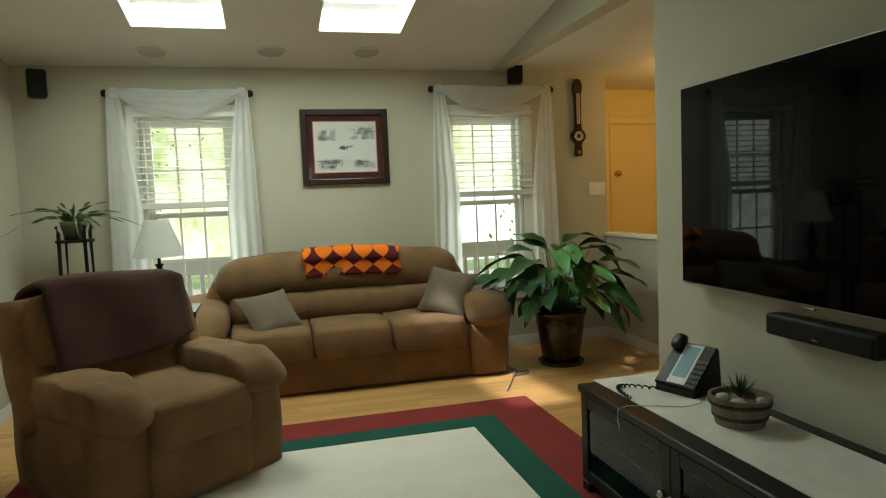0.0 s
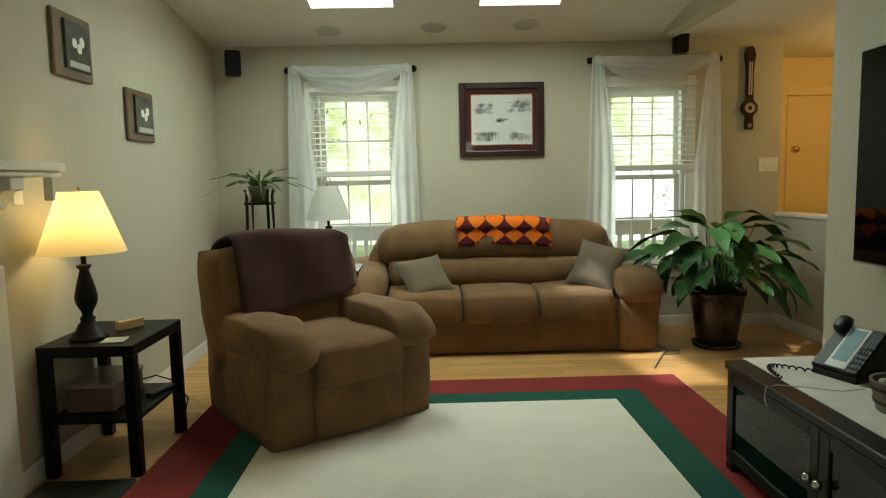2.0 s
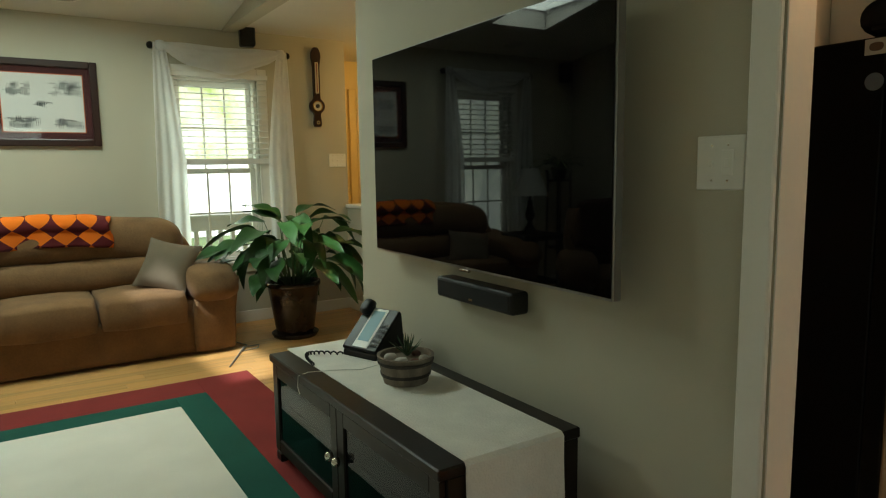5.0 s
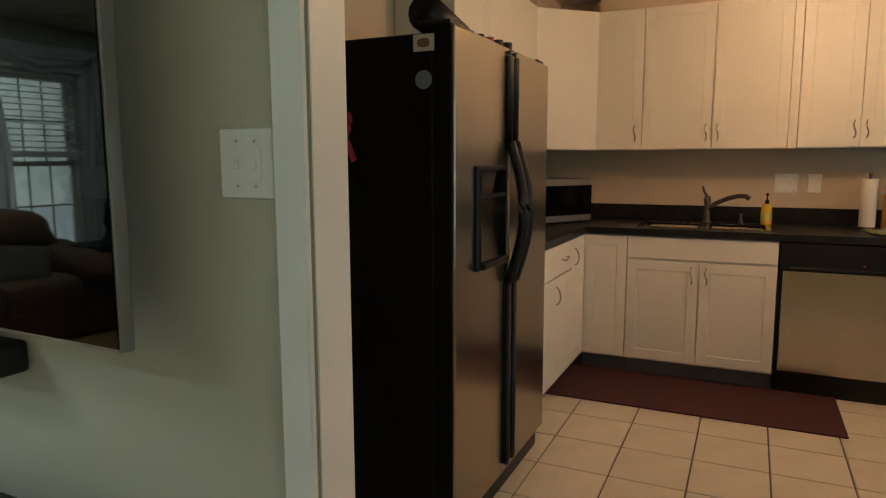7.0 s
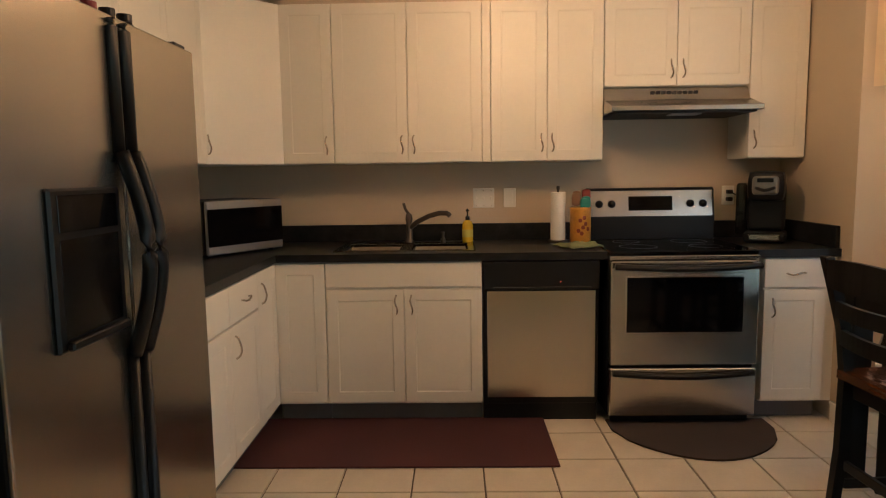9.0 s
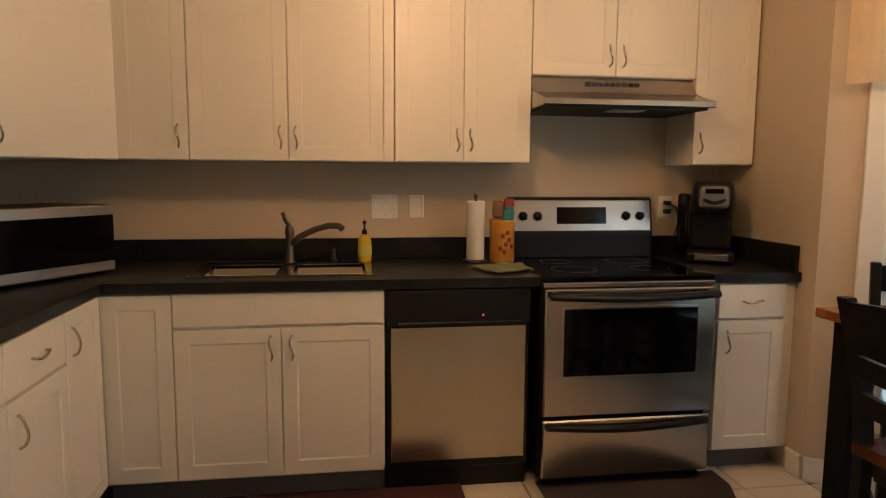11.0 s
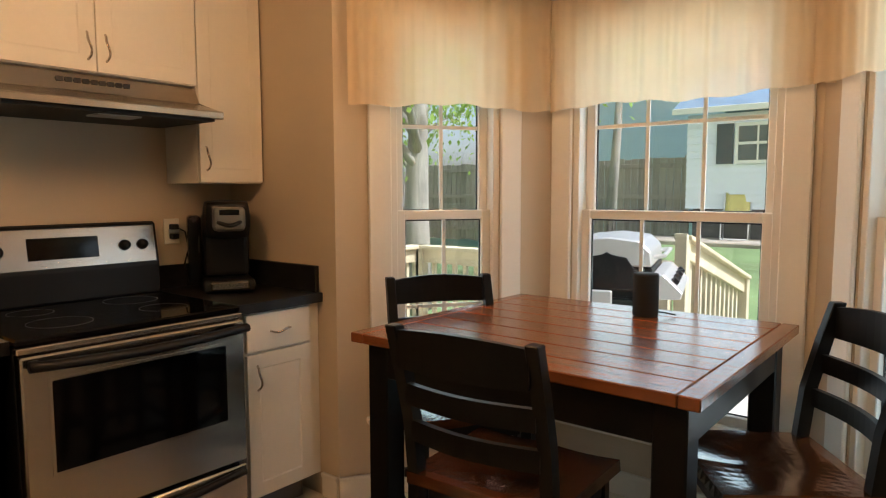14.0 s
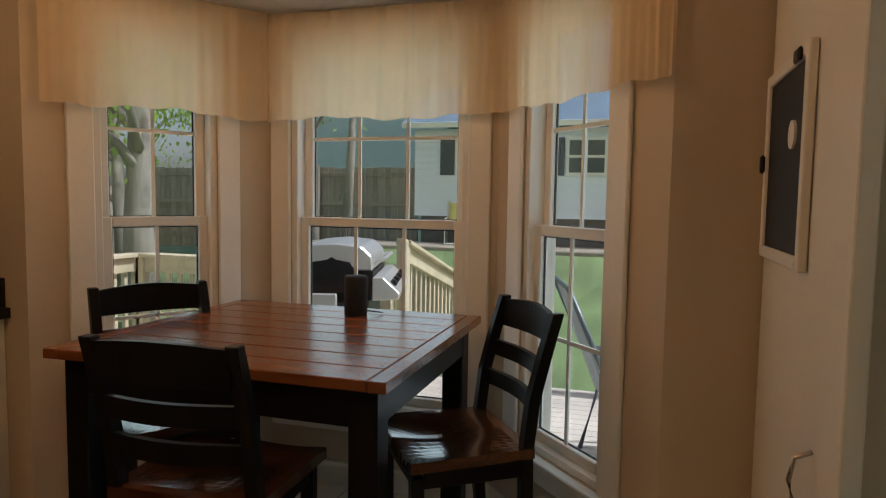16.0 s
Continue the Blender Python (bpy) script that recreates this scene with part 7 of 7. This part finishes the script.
# trees
LEAFA = surface("spring_leaf", (0.10, 0.22, 0.035), 0.6, var=0.5, scale=2, fine=14, bump=0.1)


def tree(x, y, h, spread, seed, leaves=1500, z=GZ, low=0.35, girth=0.16):
    t = thing("tree", "leafy broad-leaved tree with grey trunk", "tree", pose(x, y, z), group="garden trees")
    r = random.Random(seed)
    tb = bmesh.new()
    top = Vector((0.3 * (r.random() - 0.5), 0.3 * (r.random() - 0.5), h * 0.75))
    tube([(0, 0, -0.2), (0.03, 0.02, h * 0.25), (top.x * 0.5, top.y * 0.5, h * 0.5), top], girth, 9, tb, 1.0, 0.35)
    ends = []
    for k in range(11):
        f = low + (1 - low) * r.random()
        a = r.random() * 6.28
        base = Vector((top.x * f, top.y * f, h * 0.75 * f))
        end = base + Vector((math.cos(a), math.sin(a), 0.35 + 0.5 * r.random())) * spread * (0.55 + 0.45 * r.random())
        tube(arc(base, end, (0, 0, 0.12 * spread), 4), girth * 0.32, 6, tb, 1.0, 0.25)
        ends.append(end)
    part("trunk", tb, BARK, t, smooth=True)
    vs, fs = [], []
    for k in range(leaves):
        e = r.choice(ends)
        c = e + Vector((r.gauss(0, 1), r.gauss(0, 1), r.gauss(0, 0.7))) * spread * 0.26
        n = Vector((r.gauss(0, 1), r.gauss(0, 1), r.gauss(0, 1))).normalized()
        s = Vector((n.y, -n.x, 0.2)).normalized()
        u = n.cross(s)
        L_ = 0.045 + 0.045 * r.random()
        i = len(vs)
        vs += [c - u * L_, c + s * L_ * 0.55, c + u * L_, c - s * L_ * 0.55]
        fs.append((i, i + 1, i + 2, i + 3))
    me = bpy.data.meshes.new("crown")
    me.from_pydata([tuple(v) for v in vs], [], fs)
    me.materials.append(cloth("sunlit_leaf_cloth", (0.34, 0.50, 0.12), 0.5, 0.0))
    cr_ = new("crown", me)
    cr_.parent = t


tree(9.9, -8.3, 6.6, 2.0, 1, 5200, low=0.48, girth=0.28)
tree(12.4, -10.6, 6.5, 2.2, 2, 5200, low=0.35)
tree(15.5, -14.5, 7.5, 2.6, 3, 3000)
tree(8.35, -12.6, 6.5, 1.8, 4, 900, low=0.75, girth=0.15)
tree(9.3, -12.9, 6.2, 1.8, 5, 900, low=0.75, girth=0.12)
tree(3.0, -18.5, 8.0, 2.8, 6, 3000)
# neighbour's house beyond the fence
nh = thing("neighbour_house", "pale blue sided house beyond the fence", "house", pose(0, 0, 0))
part("wall", boxes(((8.2, -25.0, GZ), (17.0, -20.0, 5.0))), surface("pale_blue_siding", (0.42, 0.56, 0.60), 0.7, var=0.08), nh)
nr = bmesh.new()
prism(nr, [(-19.7, 4.9), (-19.7, 5.1), (-22.5, 7.3), (-25.3, 5.1), (-25.3, 4.9)], 7.9, 17.3, "x")
part("roof", nr, surface("grey_shingle", (0.16, 0.16, 0.17), 0.9, var=0.2), nh)
for x in (15.2,):
    part("window", boxes(((x, -19.995, 1.6), (x + 0.9, -19.95, 3.0)), bev=0.01), TRIM, nh)

settle(house)

# Far foliage as an emissive panel; its daylight is put in as glow.
bd_, bnt, bb_ = nodes_of("glowing_far_foliage")
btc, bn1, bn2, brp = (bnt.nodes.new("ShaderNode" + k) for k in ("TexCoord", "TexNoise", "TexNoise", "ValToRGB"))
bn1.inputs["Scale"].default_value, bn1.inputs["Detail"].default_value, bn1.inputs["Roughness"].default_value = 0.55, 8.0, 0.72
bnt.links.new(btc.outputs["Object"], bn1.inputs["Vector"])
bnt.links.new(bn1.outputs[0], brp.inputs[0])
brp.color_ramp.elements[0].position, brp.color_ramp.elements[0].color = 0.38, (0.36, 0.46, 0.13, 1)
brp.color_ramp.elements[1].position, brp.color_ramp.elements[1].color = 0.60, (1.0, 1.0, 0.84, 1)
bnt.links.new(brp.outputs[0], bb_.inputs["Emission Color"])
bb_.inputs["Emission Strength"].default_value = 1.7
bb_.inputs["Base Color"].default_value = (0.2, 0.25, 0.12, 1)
structure(part("backdrop", boxes(((-40, 22.0, GZ), (40, 22.3, 14.0))), bd_), "glowing backdrop of distant foliage beyond the street", "backdrop")
# White emissive panel that puts in the glare behind the right window.
structure(part("backdrop", boxes(((4.3, 21.6, GZ), (11.5, 21.9, 1.62))), glow("outdoor_glare_glow", (1.0, 0.99, 0.95), 1.9)), "glowing white panel for the outdoor glare across the street", "backdrop")
structure(part("road", boxes(((-60, 15.5, GZ), (60, 18.2, GZ + 0.02))), surface("pale_concrete_road", (0.40, 0.39, 0.36), 0.9, var=0.15)), "pale concrete driveway and street", "road")
# front of the house: porch, railing and shrubs
structure(part("porch_floor", boxes(((-3.2, LY + 0.165, -0.35), (2.85, LY + 1.9, -0.12))), DECKW), "wooden front porch floor", "porch")
# Unseen slab over the porch, added to keep sunbeams out of the windows.
structure(part("porch_roof", boxes(((-3.4, LY + 0.165, 2.62), (2.9, LY + 2.0, 2.74))), TRIM), "unseen white slab added to shade the front windows", "ceiling")
railing((-3.1, LY + 1.75), (2.8, LY + 1.75), -0.12, "white painted porch railing", surface("white_porch_paint", (0.74, 0.76, 0.78), 0.5, var=0.04), h=0.95, gap=0.13, balus=0.045)
for k, (x, y, s) in enumerate(((-4.6, 12.0, 1.7), (-3.9, 14.4, 1.9), (-7.5, 13.5, 2.2), (7.2, 14.0, 2.0))):
    tree(x, y, 4.6 + 0.4 * k % 3, s, 30 + k, 900, low=0.2)

# ---- pieces of the floors ----
PW = 0.083
rp = random.Random(8)
plank_mesh = {}


def plank_box(x0, x1):
    return boxes(((x0, 0, -0.014), (x1, PW - 0.0012, 0.0)), bev=0.0012)


near = thing("oak_floor", "honey oak strip floor with worn planks", "floor", kind="structure")
rest = bmesh.new()
y, row = LY - 0.003, 0
while y > -2.28:
    y -= PW
    x = LX + 0.002 - rp.random() * 0.9
    right = 2.98 if y > 3.45 else (TVX - 0.002)
    while x < right:
        ln = rp.choice((0.7, 0.9, 1.1, 1.3))
        a, b = max(x, LX + 0.002), min(x + ln, right)
        if b - a > 0.05:
            if y > 3.0:
                key_ = round(b - a, 3)
                mm = pose(a, y, 0)
                if key_ in plank_mesh:
                    again(plank_mesh[key_], near, mm)
                else:
                    plank_mesh[key_] = part("plank", plank_box(0, b - a - 0.0015), OAK, near)
                    plank_mesh[key_].matrix_basis = mm
            else:
                r8 = [rest.verts.new((px, py, pz)) for pz in (-0.014, 0.0) for px, py in ((a, y), (b - 0.0015, y), (b - 0.0015, y + PW - 0.0012), (a, y + PW - 0.0012))]
                for f in ((4, 5, 6, 7), (0, 1, 5, 4), (1, 2, 6, 5), (2, 3, 7, 6), (3, 0, 4, 7)):
                    rest.faces.new([r8[i] for i in f])
        x += ln
    row += 1
OAKI = OAK.copy()
OAKI.name = "honey_oak_plank_joined"
for n_ in OAKI.node_tree.nodes:
    if n_.bl_idname == "ShaderNodeObjectInfo":
        g_ = OAKI.node_tree.nodes.new("ShaderNodeNewGeometry")
        tgt = [l.to_socket for l in n_.outputs["Random"].links]
        for s_ in tgt:
            OAKI.node_tree.links.new(g_.outputs["Random Per Island"], s_)
        break
ro_ = part("planks", rest, OAKI, near)
ro_["kind"] = "stuff"


def inside(x, y):
    if x < KW - 0.4 or x > KX or y > 1.9:
        return False
    if y > -1.75:
        return True
    lo = D[0] + (C[0] - D[0]) * (D[1] - y) / (D[1] - C[1])
    hi = A[0] + (B[0] - A[0]) * (A[1] - y) / (A[1] - B[1])
    return y > -2.58 and lo < x < hi


house = set(scene.collection.objects)
tiles = thing("tile_floor", "cream square ceramic floor tiles with dark grout", "floor", kind="structure")
TP = 0.3105
tile_mesh = None
for i in range(-9, 5):
    for j in range(-11, 6):
        x0, y0 = 4.285 + i * TP, 0.423 + j * TP
        if inside(x0 + TP / 2, y0 + TP / 2) and x0 > KW - 0.09:
            if tile_mesh is None:
                tile_mesh = part("tile", boxes(((0.004, 0.004, -0.012), (TP - 0.004, TP - 0.004, 0.0)), bev=0.002), TILE, tiles)
                tile_mesh.matrix_basis = pose(x0, y0, 0)
            else:
                again(tile_mesh, tiles, pose(x0, y0, 0))
settle(house)
structure(part("threshold", boxes(((TVX - 0.004, -0.93, -0.012), (2.10, 1.131, 0.006)), bev=0.004), OAK), "oak threshold strip", "trim")
